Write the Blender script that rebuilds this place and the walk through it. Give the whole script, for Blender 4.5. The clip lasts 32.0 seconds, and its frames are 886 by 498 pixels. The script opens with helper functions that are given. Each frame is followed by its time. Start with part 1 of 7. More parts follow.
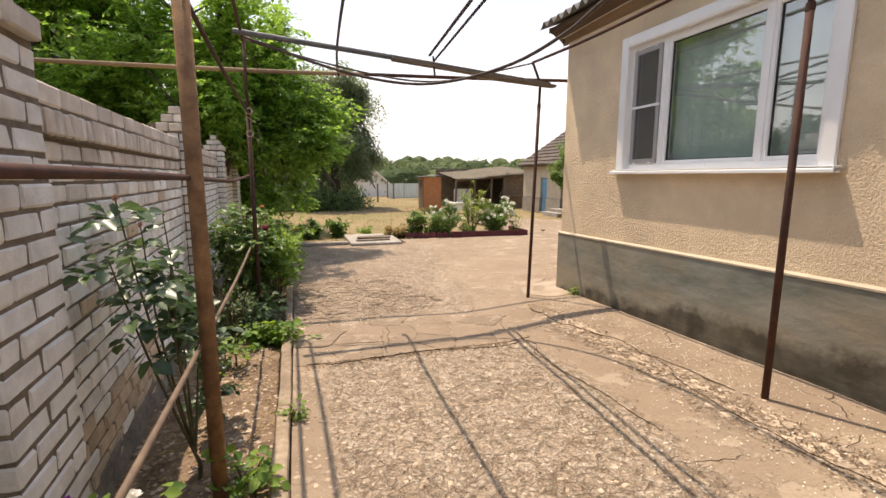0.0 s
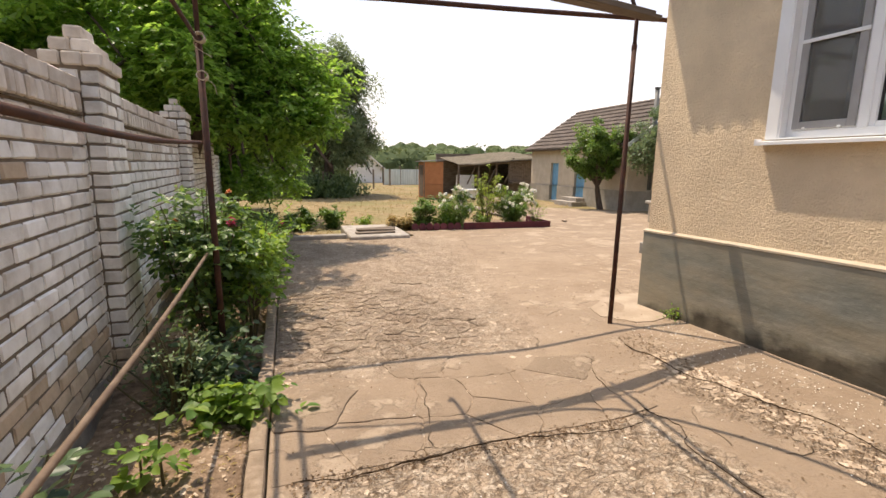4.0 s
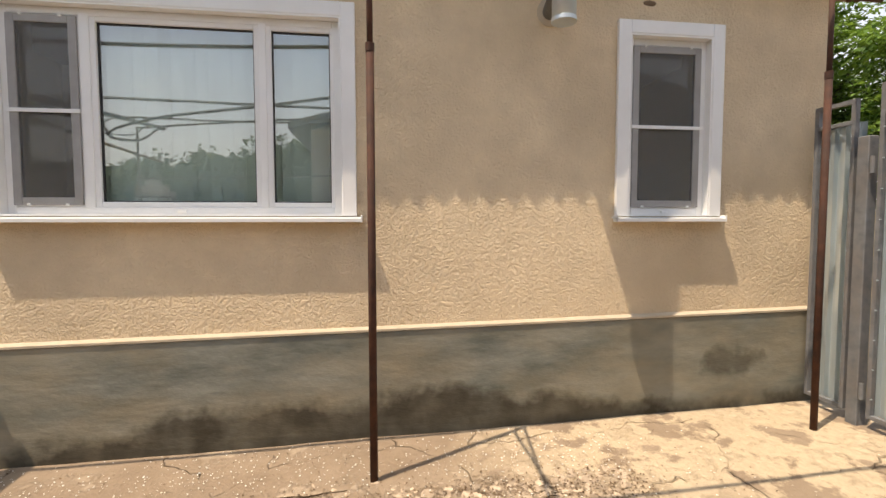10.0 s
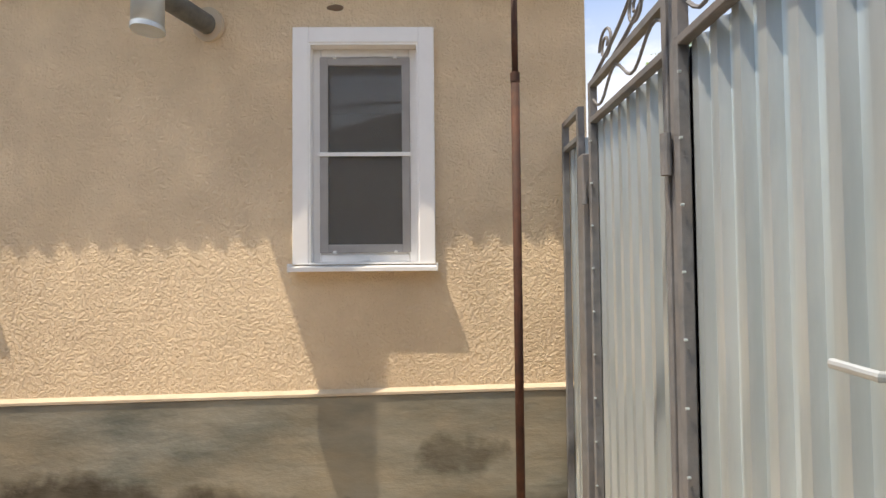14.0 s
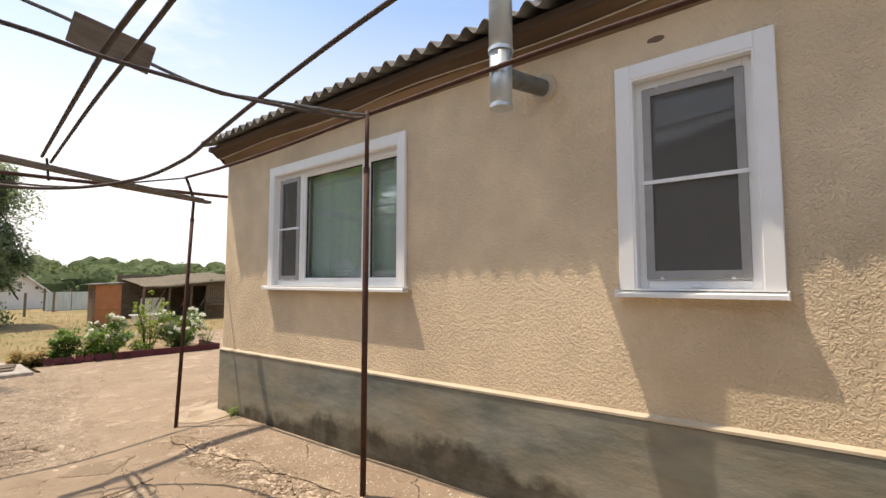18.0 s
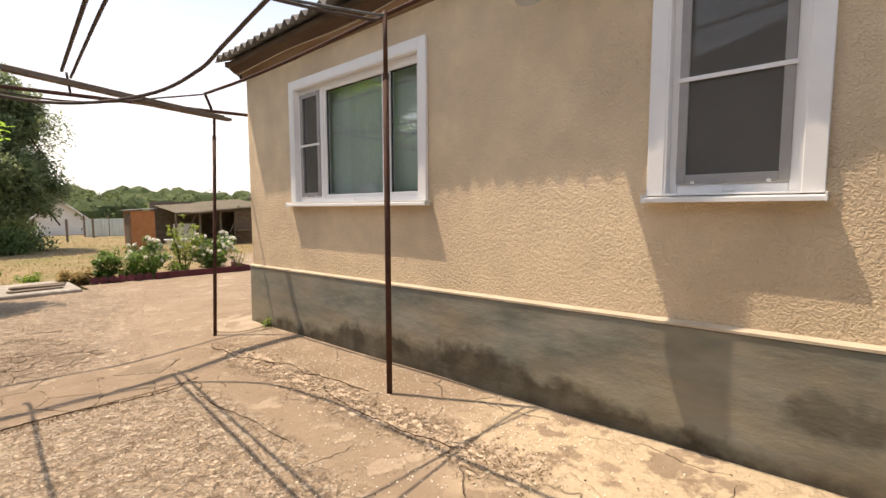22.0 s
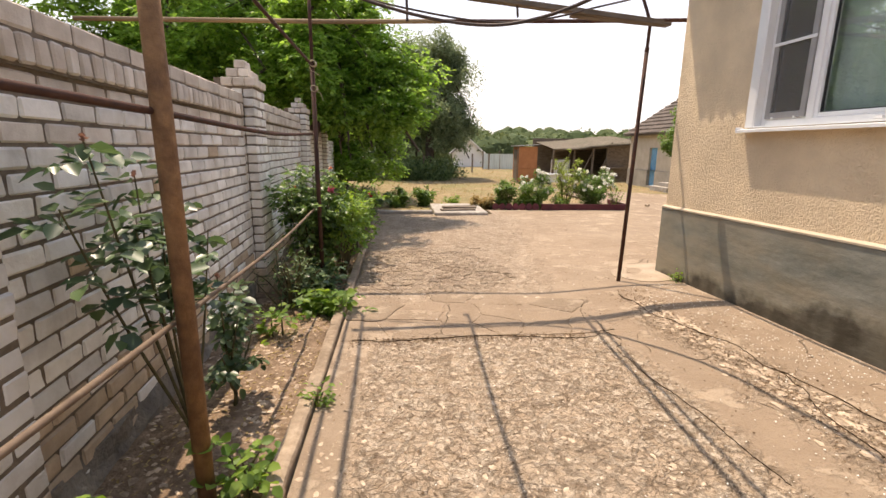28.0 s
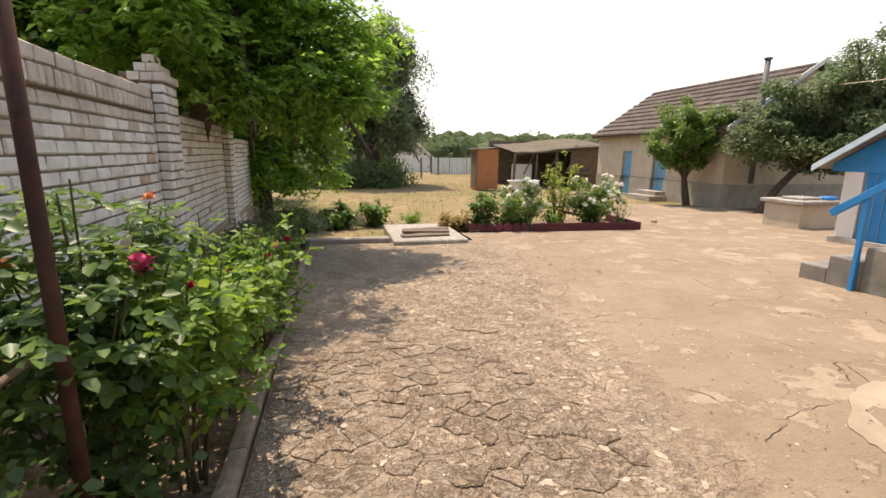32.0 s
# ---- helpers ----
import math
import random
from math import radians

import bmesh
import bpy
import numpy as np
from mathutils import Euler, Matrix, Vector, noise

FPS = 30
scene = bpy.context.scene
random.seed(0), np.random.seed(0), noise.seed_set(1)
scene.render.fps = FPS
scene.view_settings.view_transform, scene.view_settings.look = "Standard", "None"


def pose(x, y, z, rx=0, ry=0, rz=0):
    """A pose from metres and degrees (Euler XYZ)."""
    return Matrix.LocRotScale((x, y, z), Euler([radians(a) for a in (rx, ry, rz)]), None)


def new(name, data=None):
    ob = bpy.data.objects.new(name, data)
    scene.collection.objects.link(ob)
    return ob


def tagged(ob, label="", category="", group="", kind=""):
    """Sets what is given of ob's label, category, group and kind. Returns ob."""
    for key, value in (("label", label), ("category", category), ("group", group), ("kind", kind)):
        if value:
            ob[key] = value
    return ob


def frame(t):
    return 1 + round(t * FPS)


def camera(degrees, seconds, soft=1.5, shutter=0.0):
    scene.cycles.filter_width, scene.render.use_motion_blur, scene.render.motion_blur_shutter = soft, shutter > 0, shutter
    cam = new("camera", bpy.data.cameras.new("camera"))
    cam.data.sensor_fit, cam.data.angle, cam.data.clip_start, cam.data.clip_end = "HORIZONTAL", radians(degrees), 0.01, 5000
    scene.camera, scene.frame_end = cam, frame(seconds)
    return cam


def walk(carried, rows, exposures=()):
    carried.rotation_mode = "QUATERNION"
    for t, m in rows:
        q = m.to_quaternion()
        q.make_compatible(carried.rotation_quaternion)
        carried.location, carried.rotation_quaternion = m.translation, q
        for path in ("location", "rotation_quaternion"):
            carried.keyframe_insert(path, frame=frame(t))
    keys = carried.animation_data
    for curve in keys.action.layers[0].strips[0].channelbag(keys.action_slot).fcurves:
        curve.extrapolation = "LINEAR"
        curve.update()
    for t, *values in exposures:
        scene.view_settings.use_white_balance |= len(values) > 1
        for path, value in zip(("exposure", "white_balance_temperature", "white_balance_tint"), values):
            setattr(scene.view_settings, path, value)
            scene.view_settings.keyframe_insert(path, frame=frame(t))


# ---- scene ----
cam = camera(87.7, 32.0)
METRES, EYE, TILT, LEAN, TURN = 12.54, 1.5675, 0.0, 0.0, -17.55
ROWS = [
    (0.0, 0.0, 0.0, 0.0, 0.01, -8.96, -0.05),
    (0.5, 0.0015, 0.0133, -0.0033, 0.36, -8.37, -0.11),
    (1.0, -0.0112, 0.034, -0.0048, -0.47, -8.07, -0.21),
    (1.5, -0.0215, 0.0564, -0.0021, 0.67, -7.66, -0.21),
    (2.0, -0.0239, 0.0812, -0.0044, 2.02, -7.8, -0.28),
    (2.5, -0.0276, 0.1006, -0.005, 2.01, -8.26, -0.33),
    (4.5, -0.0483, 0.1748, -0.0113, -4.7, -11.15, -0.3),
    (5.0, -0.053, 0.1945, -0.0091, -12.35, -10.5, -0.31),
    (5.5, -0.051, 0.1986, -0.0088, -18.38, -9.77, -0.2),
    (6.0, -0.0458, 0.1915, -0.0084, -22.98, -8.67, -0.1),
    (6.5, -0.0451, 0.1875, -0.0051, -26.78, -6.92, -0.1),
    (7.0, -0.0437, 0.185, -0.0016, -31.53, -5.18, -0.08),
    (7.5, -0.042, 0.1849, 0.0022, -37.45, -3.88, -0.09),
    (8.0, -0.0369, 0.1814, 0.0034, -45.63, -3.35, -0.06),
    (8.5, -0.0326, 0.176, 0.0039, -54.54, -3.41, -0.04),
    (9.0, -0.0288, 0.1703, 0.0019, -64.75, -3.26, -0.06),
    (9.5, -0.0283, 0.175, 0.0021, -72.95, -3.11, -0.02),
    (10.0, -0.028, 0.1741, 0.0016, -80.06, -3.2, 0.09),
    (10.5, -0.0267, 0.1644, 0.0009, -84.75, -2.95, 0.3),
    (11.0, -0.0221, 0.1443, 0.0001, -87.6, -2.74, 0.49),
    (11.5, -0.0085, 0.1209, -0.0025, -88.17, -2.62, 0.57),
    (12.0, 0.0104, 0.0909, -0.0015, -87.45, -2.43, 0.59),
    (12.5, 0.025, 0.0543, 0.0013, -86.45, -1.77, 0.57),
    (13.0, 0.0487, 0.0232, -0.0019, -83.74, -0.76, 0.63),
    (13.5, 0.0691, 0.0012, 0.0025, -78.62, 0.52, 0.66),
    (15.5, 0.0757, -0.0431, 0.0096, -55.47, 2.91, -0.08),
    (16.0, 0.0704, -0.0391, 0.0104, -47.94, 2.7, -0.19),
    (16.5, 0.0663, -0.0362, 0.0107, -41.99, 2.62, -0.22),
    (17.0, 0.0639, -0.0352, 0.0104, -36.96, 2.67, -0.12),
    (17.5, 0.0617, -0.0352, 0.0103, -34.17, 2.8, -0.07),
    (18.0, 0.0613, -0.0344, 0.0105, -33.0, 3.99, -0.0),
    (18.5, 0.063, -0.0345, 0.0125, -33.22, 7.78, 0.06),
    (19.0, 0.0635, -0.0364, 0.0236, -34.15, 11.83, 0.03),
    (19.5, 0.0629, -0.0389, 0.0315, -35.39, 13.61, -0.04),
    (20.0, 0.0635, -0.039, 0.0318, -37.19, 12.56, -0.07),
    (20.5, 0.0662, -0.0361, 0.0245, -39.2, 9.94, -0.05),
    (21.0, 0.0684, -0.0343, 0.0142, -40.38, 5.24, 0.1),
    (21.5, 0.0673, -0.0335, 0.005, -38.18, 0.6, 0.0),
    (22.0, 0.0624, -0.0341, -0.0008, -30.16, -4.91, 0.12),
    (22.5, 0.0533, -0.0371, -0.0033, -21.05, -8.7, 0.12),
    (23.0, 0.0473, -0.039, -0.0039, -13.5, -11.43, 0.14),
    (23.5, 0.0465, -0.0393, -0.0046, -7.81, -12.85, 0.19),
    (24.0, 0.0454, -0.0384, -0.004, -2.83, -13.46, 0.24),
    (24.5, 0.0439, -0.0386, -0.0041, 0.29, -13.83, 0.2),
    (25.0, 0.0443, -0.0384, -0.0054, 2.63, -13.9, 0.14),
    (25.5, 0.0454, -0.0372, -0.0046, 4.8, -13.75, 0.09),
    (27.5, 0.0306, 0.0148, -0.0073, 11.32, -12.73, -0.29),
    (28.0, 0.0186, 0.0508, -0.0101, 12.07, -12.43, -0.44),
    (28.5, 0.0039, 0.085, -0.0125, 12.62, -12.47, -0.45),
    (29.0, -0.0137, 0.1194, -0.0119, 13.58, -12.61, -0.49),
    (29.5, -0.0238, 0.1555, -0.0125, 12.46, -12.6, -0.57),
    (30.0, -0.0369, 0.1931, -0.0164, 10.91, -12.75, -0.56),
    (30.5, -0.047, 0.227, -0.0153, 9.35, -12.92, -0.56),
    (31.0, -0.0541, 0.2645, -0.0153, 6.76, -12.8, -0.56),
    (31.5, -0.0661, 0.2999, -0.0159, 5.21, -12.49, -0.56),
    (32.0, -0.0727, 0.3355, -0.0149, 4.84, -11.9, -0.52),
]
walk(cam, [(t, pose(0, 0, EYE, TILT, LEAN, TURN) @ pose(METRES * x, METRES * y, METRES * z, 90 + pitch, roll, yaw)) for t, x, y, z, yaw, pitch, roll in ROWS],
     exposures=((0.0, 0.2, 7250, 16), (2.0, 0.2, 7250, 16), (6.0, 0.14, 7150, 15), (8.0, 0.04, 7300, 14), (9.0, 0.12, 7450, 14), (12.0, 0.3, 7350, 13), (15.5, 0.37, 7100, 13), (17.0, 0.16, 7050, 13), (18.0, 0.13, 7050, 13), (19.0, 0.1, 7050, 13), (20.0, -0.19, 7150, 13), (21.0, -0.05, 7350, 14),
                (22.0, 0.18, 7500, 16), (24.0, 0.27, 7350, 18), (28.0, 0.3, 7350, 17), (32.0, 0.22, 7200, 16)))

# ---- light ----
SUN_DIR = Vector((0.174, -0.366, -1.0)).normalized()   # the way the sunlight travels
sun = new("sun", bpy.data.lights.new("sun", "SUN"))
sun.data.energy, sun.data.angle, sun.data.color = 4.8, radians(0.45), (1.0, 0.90, 0.765)
sun.rotation_mode = "QUATERNION"
sun.rotation_quaternion = SUN_DIR.to_track_quat("-Z", "Y")
world = bpy.data.worlds.new("sky")
scene.world = world
world.use_nodes = True
wn, wl = world.node_tree.nodes, world.node_tree.links
wn.clear()
sky = wn.new("ShaderNodeTexSky")
sky.sky_type, sky.sun_disc = "NISHITA", False
sky.sun_elevation = math.asin(-SUN_DIR.z)
sky.sun_rotation = math.atan2(-SUN_DIR.x, -SUN_DIR.y)
sky.air_density, sky.dust_density, sky.ozone_density = 1.0, 2.0, 1.5
wco = wn.new("ShaderNodeTexCoord")
wmap = wn.new("ShaderNodeMapping")
wmap.inputs["Scale"].default_value = (1.0, 1.0, 2.6)
wnoise = wn.new("ShaderNodeTexNoise")
wnoise.inputs["Scale"].default_value, wnoise.inputs["Detail"].default_value, wnoise.inputs["Roughness"].default_value = 2.1, 7.0, 0.55
wramp = wn.new("ShaderNodeValToRGB")
wramp.color_ramp.elements[0].position, wramp.color_ramp.elements[1].position = 0.44, 0.72
wsep = wn.new("ShaderNodeSeparateXYZ")
whaze = wn.new("ShaderNodeMapRange")
whaze.inputs[1].default_value, whaze.inputs[2].default_value, whaze.inputs[3].default_value = 0.52, 0.10, 0.06
wmax = wn.new("ShaderNodeMath")
wmax.operation = "MAXIMUM"
wmix = wn.new("ShaderNodeMixRGB")
wmix.inputs["Color2"].default_value = (7.6, 7.65, 7.75, 1)
wbg = wn.new("ShaderNodeBackground")
wbg.inputs["Strength"].default_value = 0.15
wout = wn.new("ShaderNodeOutputWorld")
wl.new(wco.outputs["Generated"], wmap.inputs["Vector"])
wl.new(wmap.outputs["Vector"], wnoise.inputs["Vector"])
wl.new(wnoise.outputs["Fac"], wramp.inputs["Fac"])
wl.new(wco.outputs["Generated"], wsep.inputs["Vector"])
wl.new(wsep.outputs["Z"], whaze.inputs["Value"])
wl.new(wramp.outputs["Color"], wmax.inputs[0])
wl.new(whaze.outputs["Result"], wmax.inputs[1])
wl.new(wmax.outputs["Value"], wmix.inputs["Fac"])
wgain = wn.new("ShaderNodeMixRGB")
wgain.blend_type = "MULTIPLY"
wgain.inputs["Fac"].default_value = 1.0
wgain.inputs["Color2"].default_value = (1.20, 1.42, 1.58, 1)
wl.new(sky.outputs["Color"], wgain.inputs["Color1"])
wl.new(wgain.outputs["Color"], wmix.inputs["Color1"])
wl.new(wmix.outputs["Color"], wbg.inputs["Color"])
wl.new(wbg.outputs["Background"], wout.inputs["Surface"])


# ---- materials ----
def node_mat(name):
    m = bpy.data.materials.new(name)
    m.use_nodes = True
    m.node_tree.nodes.clear()
    return m, m.node_tree.nodes, m.node_tree.links


def surf(name, c1, c2, scale=6.0, rough=0.85, bump=0.25, bscale=60.0, stain=None, sscale=1.3, samount=0.5,
         metal=0.0, rnd=0.0, stretch=(1, 1, 1), fine=0.0, finescale=300.0, spec=0.3, islands=0.0, bdist=0.01, worm=0.0):
    """A worn surface: two tones of grain, a larger stain, a relief, and a chance of tone for each object or island."""
    m, n, l = node_mat(name)
    co = n.new("ShaderNodeTexCoord")
    oi = n.new("ShaderNodeObjectInfo")
    vm = n.new("ShaderNodeVectorMath")
    vm.operation = "MULTIPLY_ADD"
    vm.inputs[1].default_value = (7.3, 3.1, 5.7)
    comb = n.new("ShaderNodeCombineXYZ")
    for k in range(3):
        l.new(oi.outputs["Random"], comb.inputs[k])
    l.new(comb.outputs[0], vm.inputs[0])
    mp = n.new("ShaderNodeMapping")
    mp.inputs["Scale"].default_value = stretch
    l.new(co.outputs["Object"], mp.inputs["Vector"])
    l.new(mp.outputs[0], vm.inputs[2])
    vec = vm.outputs[0]

    def noise_at(s, detail=6.0, r=0.6):
        t = n.new("ShaderNodeTexNoise")
        t.inputs["Scale"].default_value, t.inputs["Detail"].default_value, t.inputs["Roughness"].default_value = s, detail, r
        l.new(vec, t.inputs["Vector"])
        return t.outputs["Fac"]

    def ramp(fac, a, b, p0=0.35, p1=0.65):
        r = n.new("ShaderNodeValToRGB")
        r.color_ramp.elements[0].position, r.color_ramp.elements[1].position = p0, p1
        r.color_ramp.elements[0].color, r.color_ramp.elements[1].color = (*a, 1), (*b, 1)
        l.new(fac, r.inputs["Fac"])
        return r.outputs["Color"]

    col = ramp(noise_at(scale), c1, c2)
    if stain:
        mx = n.new("ShaderNodeMixRGB")
        mx.inputs["Color2"].default_value = (*stain, 1)
        l.new(ramp(noise_at(sscale, 4), (0, 0, 0), (samount,) * 3, 0.42, 0.68), mx.inputs["Fac"])
        l.new(col, mx.inputs["Color1"])
        col = mx.outputs["Color"]
    if rnd or islands:
        hv = n.new("ShaderNodeHueSaturation")
        mr = n.new("ShaderNodeMapRange")
        mr.inputs[3].default_value, mr.inputs[4].default_value = 1 - (rnd or islands), 1 + (rnd or islands)
        if islands:
            geo = n.new("ShaderNodeNewGeometry")
            l.new(geo.outputs["Random Per Island"], mr.inputs[0])
        else:
            l.new(oi.outputs["Random"], mr.inputs[0])
        l.new(mr.outputs[0], hv.inputs["Value"])
        l.new(col, hv.inputs["Color"])
        col = hv.outputs["Color"]
    bs = n.new("ShaderNodeBsdfPrincipled")
    bs.inputs["Roughness"].default_value, bs.inputs["Metallic"].default_value = rough, metal
    bs.inputs["Specular IOR Level"].default_value = spec
    l.new(col, bs.inputs["Base Color"])
    if bump:
        bp = n.new("ShaderNodeBump")
        bp.inputs["Strength"].default_value, bp.inputs["Distance"].default_value = bump, bdist
        hgt = noise_at(bscale, 2 if worm else 4)
        if worm:
            hgt.node.inputs["Distortion"].default_value = worm
            sh = n.new("ShaderNodeMapRange")
            sh.interpolation_type = "SMOOTHSTEP"
            sh.inputs[1].default_value, sh.inputs[2].default_value = 0.38, 0.62
            l.new(hgt, sh.inputs[0])
            hgt = sh.outputs[0]
        l.new(hgt, bp.inputs["Height"])
        if fine:
            b2 = n.new("ShaderNodeBump")
            b2.inputs["Strength"].default_value, b2.inputs["Distance"].default_value = fine, 0.003
            l.new(noise_at(finescale, 3), b2.inputs["Height"])
            l.new(bp.outputs[0], b2.inputs["Normal"])
            bp = b2
        l.new(bp.outputs[0], bs.inputs["Normal"])
    out = n.new("ShaderNodeOutputMaterial")
    l.new(bs.outputs[0], out.inputs["Surface"])
    return m


def leaf_mat(name, c1, c2, gloss=0.45, through_part=0.35, spec=0.35):
    """Foliage: a tone for each leaf, some gloss, and light that shines through."""
    m, n, l = node_mat(name)
    geo = n.new("ShaderNodeNewGeometry")
    r = n.new("ShaderNodeValToRGB")
    r.color_ramp.elements[0].color, r.color_ramp.elements[1].color = (*c1, 1), (*c2, 1)
    l.new(geo.outputs["Random Per Island"], r.inputs["Fac"])
    bs = n.new("ShaderNodeBsdfPrincipled")
    bs.inputs["Roughness"].default_value = gloss
    bs.inputs["Specular IOR Level"].default_value = spec
    tr = n.new("ShaderNodeBsdfTranslucent")
    hv = n.new("ShaderNodeHueSaturation")
    hv.inputs["Value"].default_value, hv.inputs["Saturation"].default_value, hv.inputs["Hue"].default_value = 1.6, 1.1, 0.485
    l.new(r.outputs[0], bs.inputs["Base Color"])
    l.new(r.outputs[0], hv.inputs["Color"])
    l.new(hv.outputs[0], tr.inputs["Color"])
    mx = n.new("ShaderNodeMixShader")
    mx.inputs[0].default_value = through_part
    l.new(bs.outputs[0], mx.inputs[1])
    l.new(tr.outputs[0], mx.inputs[2])
    out = n.new("ShaderNodeOutputMaterial")
    l.new(mx.outputs[0], out.inputs["Surface"])
    return m


def glass_mat(name, tint=(0.93, 0.98, 0.96)):
    m, n, l = node_mat(name)
    lw = n.new("ShaderNodeLayerWeight")
    pw = n.new("ShaderNodeMath")
    pw.operation = "POWER"
    pw.inputs[1].default_value = 4.0
    l.new(lw.outputs["Facing"], pw.inputs[0])
    fr = n.new("ShaderNodeMapRange")
    fr.inputs[3].default_value, fr.inputs[4].default_value = 0.15, 0.85
    l.new(pw.outputs[0], fr.inputs[0])
    tb = n.new("ShaderNodeBsdfTransparent")
    tb.inputs["Color"].default_value = (*tint, 1)
    gl = n.new("ShaderNodeBsdfGlossy")
    gl.inputs["Roughness"].default_value = 0.015
    gl.inputs["Color"].default_value = (0.95, 0.97, 1.0, 1)
    mx = n.new("ShaderNodeMixShader")
    l.new(fr.outputs[0], mx.inputs[0])
    l.new(tb.outputs[0], mx.inputs[1])
    l.new(gl.outputs[0], mx.inputs[2])
    out = n.new("ShaderNodeOutputMaterial")
    l.new(mx.outputs[0], out.inputs["Surface"])
    return m


def plain(name, c, rough=0.6, metal=0.0, spec=0.4):
    return surf(name, tuple(v * 0.9 for v in c), tuple(min(1, v * 1.08) for v in c), 14, rough, 0.12, 90, metal=metal, spec=spec)


M_STUCCO = surf("stucco", (0.72, 0.576, 0.396), (0.82, 0.656, 0.451), 2.3, 0.95, 0.60, 39, stain=(0.56, 0.445, 0.31), sscale=0.9, samount=0.75, fine=0.2, finescale=150, bdist=0.0125, spec=0.1, worm=1.0)
M_BRICK = surf("silicate_brick", (0.80, 0.765, 0.695), (0.88, 0.85, 0.79), 9, 0.92, 0.45, 55, stain=(0.46, 0.41, 0.34), sscale=4, samount=0.6, rnd=0.14, fine=0.25, spec=0.15)
M_BRICK_TAN = surf("tan_brick", (0.50, 0.38, 0.26), (0.62, 0.49, 0.35), 9, 0.92, 0.35, 55, stain=(0.34, 0.27, 0.2), sscale=5, samount=0.5, rnd=0.14, spec=0.15)
M_BRICK_OLD = surf("dusty_brick", (0.60, 0.53, 0.45), (0.72, 0.655, 0.57), 8, 0.92, 0.4, 50, stain=(0.40, 0.33, 0.26), sscale=3.5, samount=0.6, rnd=0.14, fine=0.25, spec=0.15)
M_MORTAR = surf("mortar", (0.15, 0.12, 0.09), (0.23, 0.185, 0.14), 20, 0.95, 0.6, 70, spec=0.1)
M_RUBBLE = surf("rubble_footing", (0.16, 0.14, 0.12), (0.30, 0.26, 0.21), 5, 0.95, 0.9, 22, bdist=0.03, spec=0.1)
M_WHITE = surf("white_plastic", (0.78, 0.78, 0.77), (0.83, 0.83, 0.82), 3, 0.35, 0.03, 40, spec=0.45)
M_SCREEN = surf("insect_screen_frame", (0.30, 0.29, 0.28), (0.36, 0.35, 0.34), 6, 0.5, 0.05, 60)
M_GLASS = glass_mat("window_glass")
M_CURTAIN = surf("blind_fabric", (0.56, 0.575, 0.565), (0.64, 0.655, 0.645), 3, 0.9, 0.1, 60, stretch=(1, 1, 0.3), rnd=0.05)
M_ROOM = surf("room_plaster", (0.26, 0.24, 0.22), (0.30, 0.28, 0.25), 3, 0.9, 0.05, 30)
M_RUST = surf("rusty_paint", (0.060, 0.030, 0.022), (0.105, 0.048, 0.032), 12, 0.72, 0.10, 50, stain=(0.05, 0.035, 0.03), sscale=7, samount=0.7, spec=0.15)
M_RUSTY_ORANGE = surf("rusted_steel", (0.22, 0.115, 0.052), (0.36, 0.20, 0.092), 14, 0.7, 0.5, 80, stain=(0.09, 0.045, 0.03), sscale=5, samount=0.7)
M_PIPE_DARK = surf("dark_steel_pipe", (0.050, 0.040, 0.036), (0.085, 0.062, 0.052), 12, 0.6, 0.06, 40, stain=(0.13, 0.075, 0.05), sscale=5, samount=0.5)
M_PIPE_GREY = surf("grey_steel_pipe", (0.10, 0.105, 0.10), (0.16, 0.16, 0.15), 12, 0.5, 0.3, 90)
M_POLE_TAN = surf("weathered_pole", (0.28, 0.19, 0.10), (0.42, 0.30, 0.165), 8, 0.75, 0.4, 60, stain=(0.10, 0.06, 0.045), sscale=2, samount=0.8, stretch=(0.3, 1, 1))
M_PIPE_TAN = surf("weathered_pipe", (0.125, 0.083, 0.055), (0.21, 0.15, 0.10), 12, 0.7, 0.15, 60, stain=(0.12, 0.08, 0.055), sscale=4, samount=0.6)
M_OLDWOOD = surf("grey_old_wood", (0.13, 0.10, 0.075), (0.22, 0.18, 0.14), 10, 0.9, 0.6, 40, stretch=(0.25, 1, 1), spec=0.15)
M_SOFFIT = surf("stained_soffit", (0.17, 0.112, 0.07), (0.33, 0.235, 0.15), 3, 0.85, 0.3, 30, stain=(0.11, 0.07, 0.045), sscale=1.5, samount=0.7, stretch=(3, 0.35, 3))
M_FASCIA = surf("dark_eave_board", (0.085, 0.055, 0.035), (0.15, 0.098, 0.062), 4, 0.85, 0.3, 30, stain=(0.06, 0.04, 0.028), sscale=2, samount=0.7, stretch=(3, 0.35, 3))
M_ASBESTOS = surf("corrugated_cement", (0.17, 0.16, 0.145), (0.28, 0.27, 0.25), 7, 0.95, 0.35, 60, stain=(0.10, 0.09, 0.08), sscale=3, samount=0.7)
M_GALV = surf("galvanised_steel", (0.50, 0.59, 0.63), (0.66, 0.74, 0.77), 9, 0.34, 0.10, 30, stain=(0.42, 0.48, 0.50), sscale=2.2, samount=0.7, metal=0.65, spec=0.5, stretch=(1, 1, 0.12))
M_GALV_PIPE = surf("galvanised_duct", (0.50, 0.545, 0.565), (0.60, 0.645, 0.665), 5, 0.46, 0.06, 40, metal=0.7)
M_GATE = surf("gate_steel", (0.130, 0.137, 0.145), (0.20, 0.208, 0.218), 12, 0.55, 0.2, 80, stain=(0.15, 0.115, 0.09), sscale=6, samount=0.45)
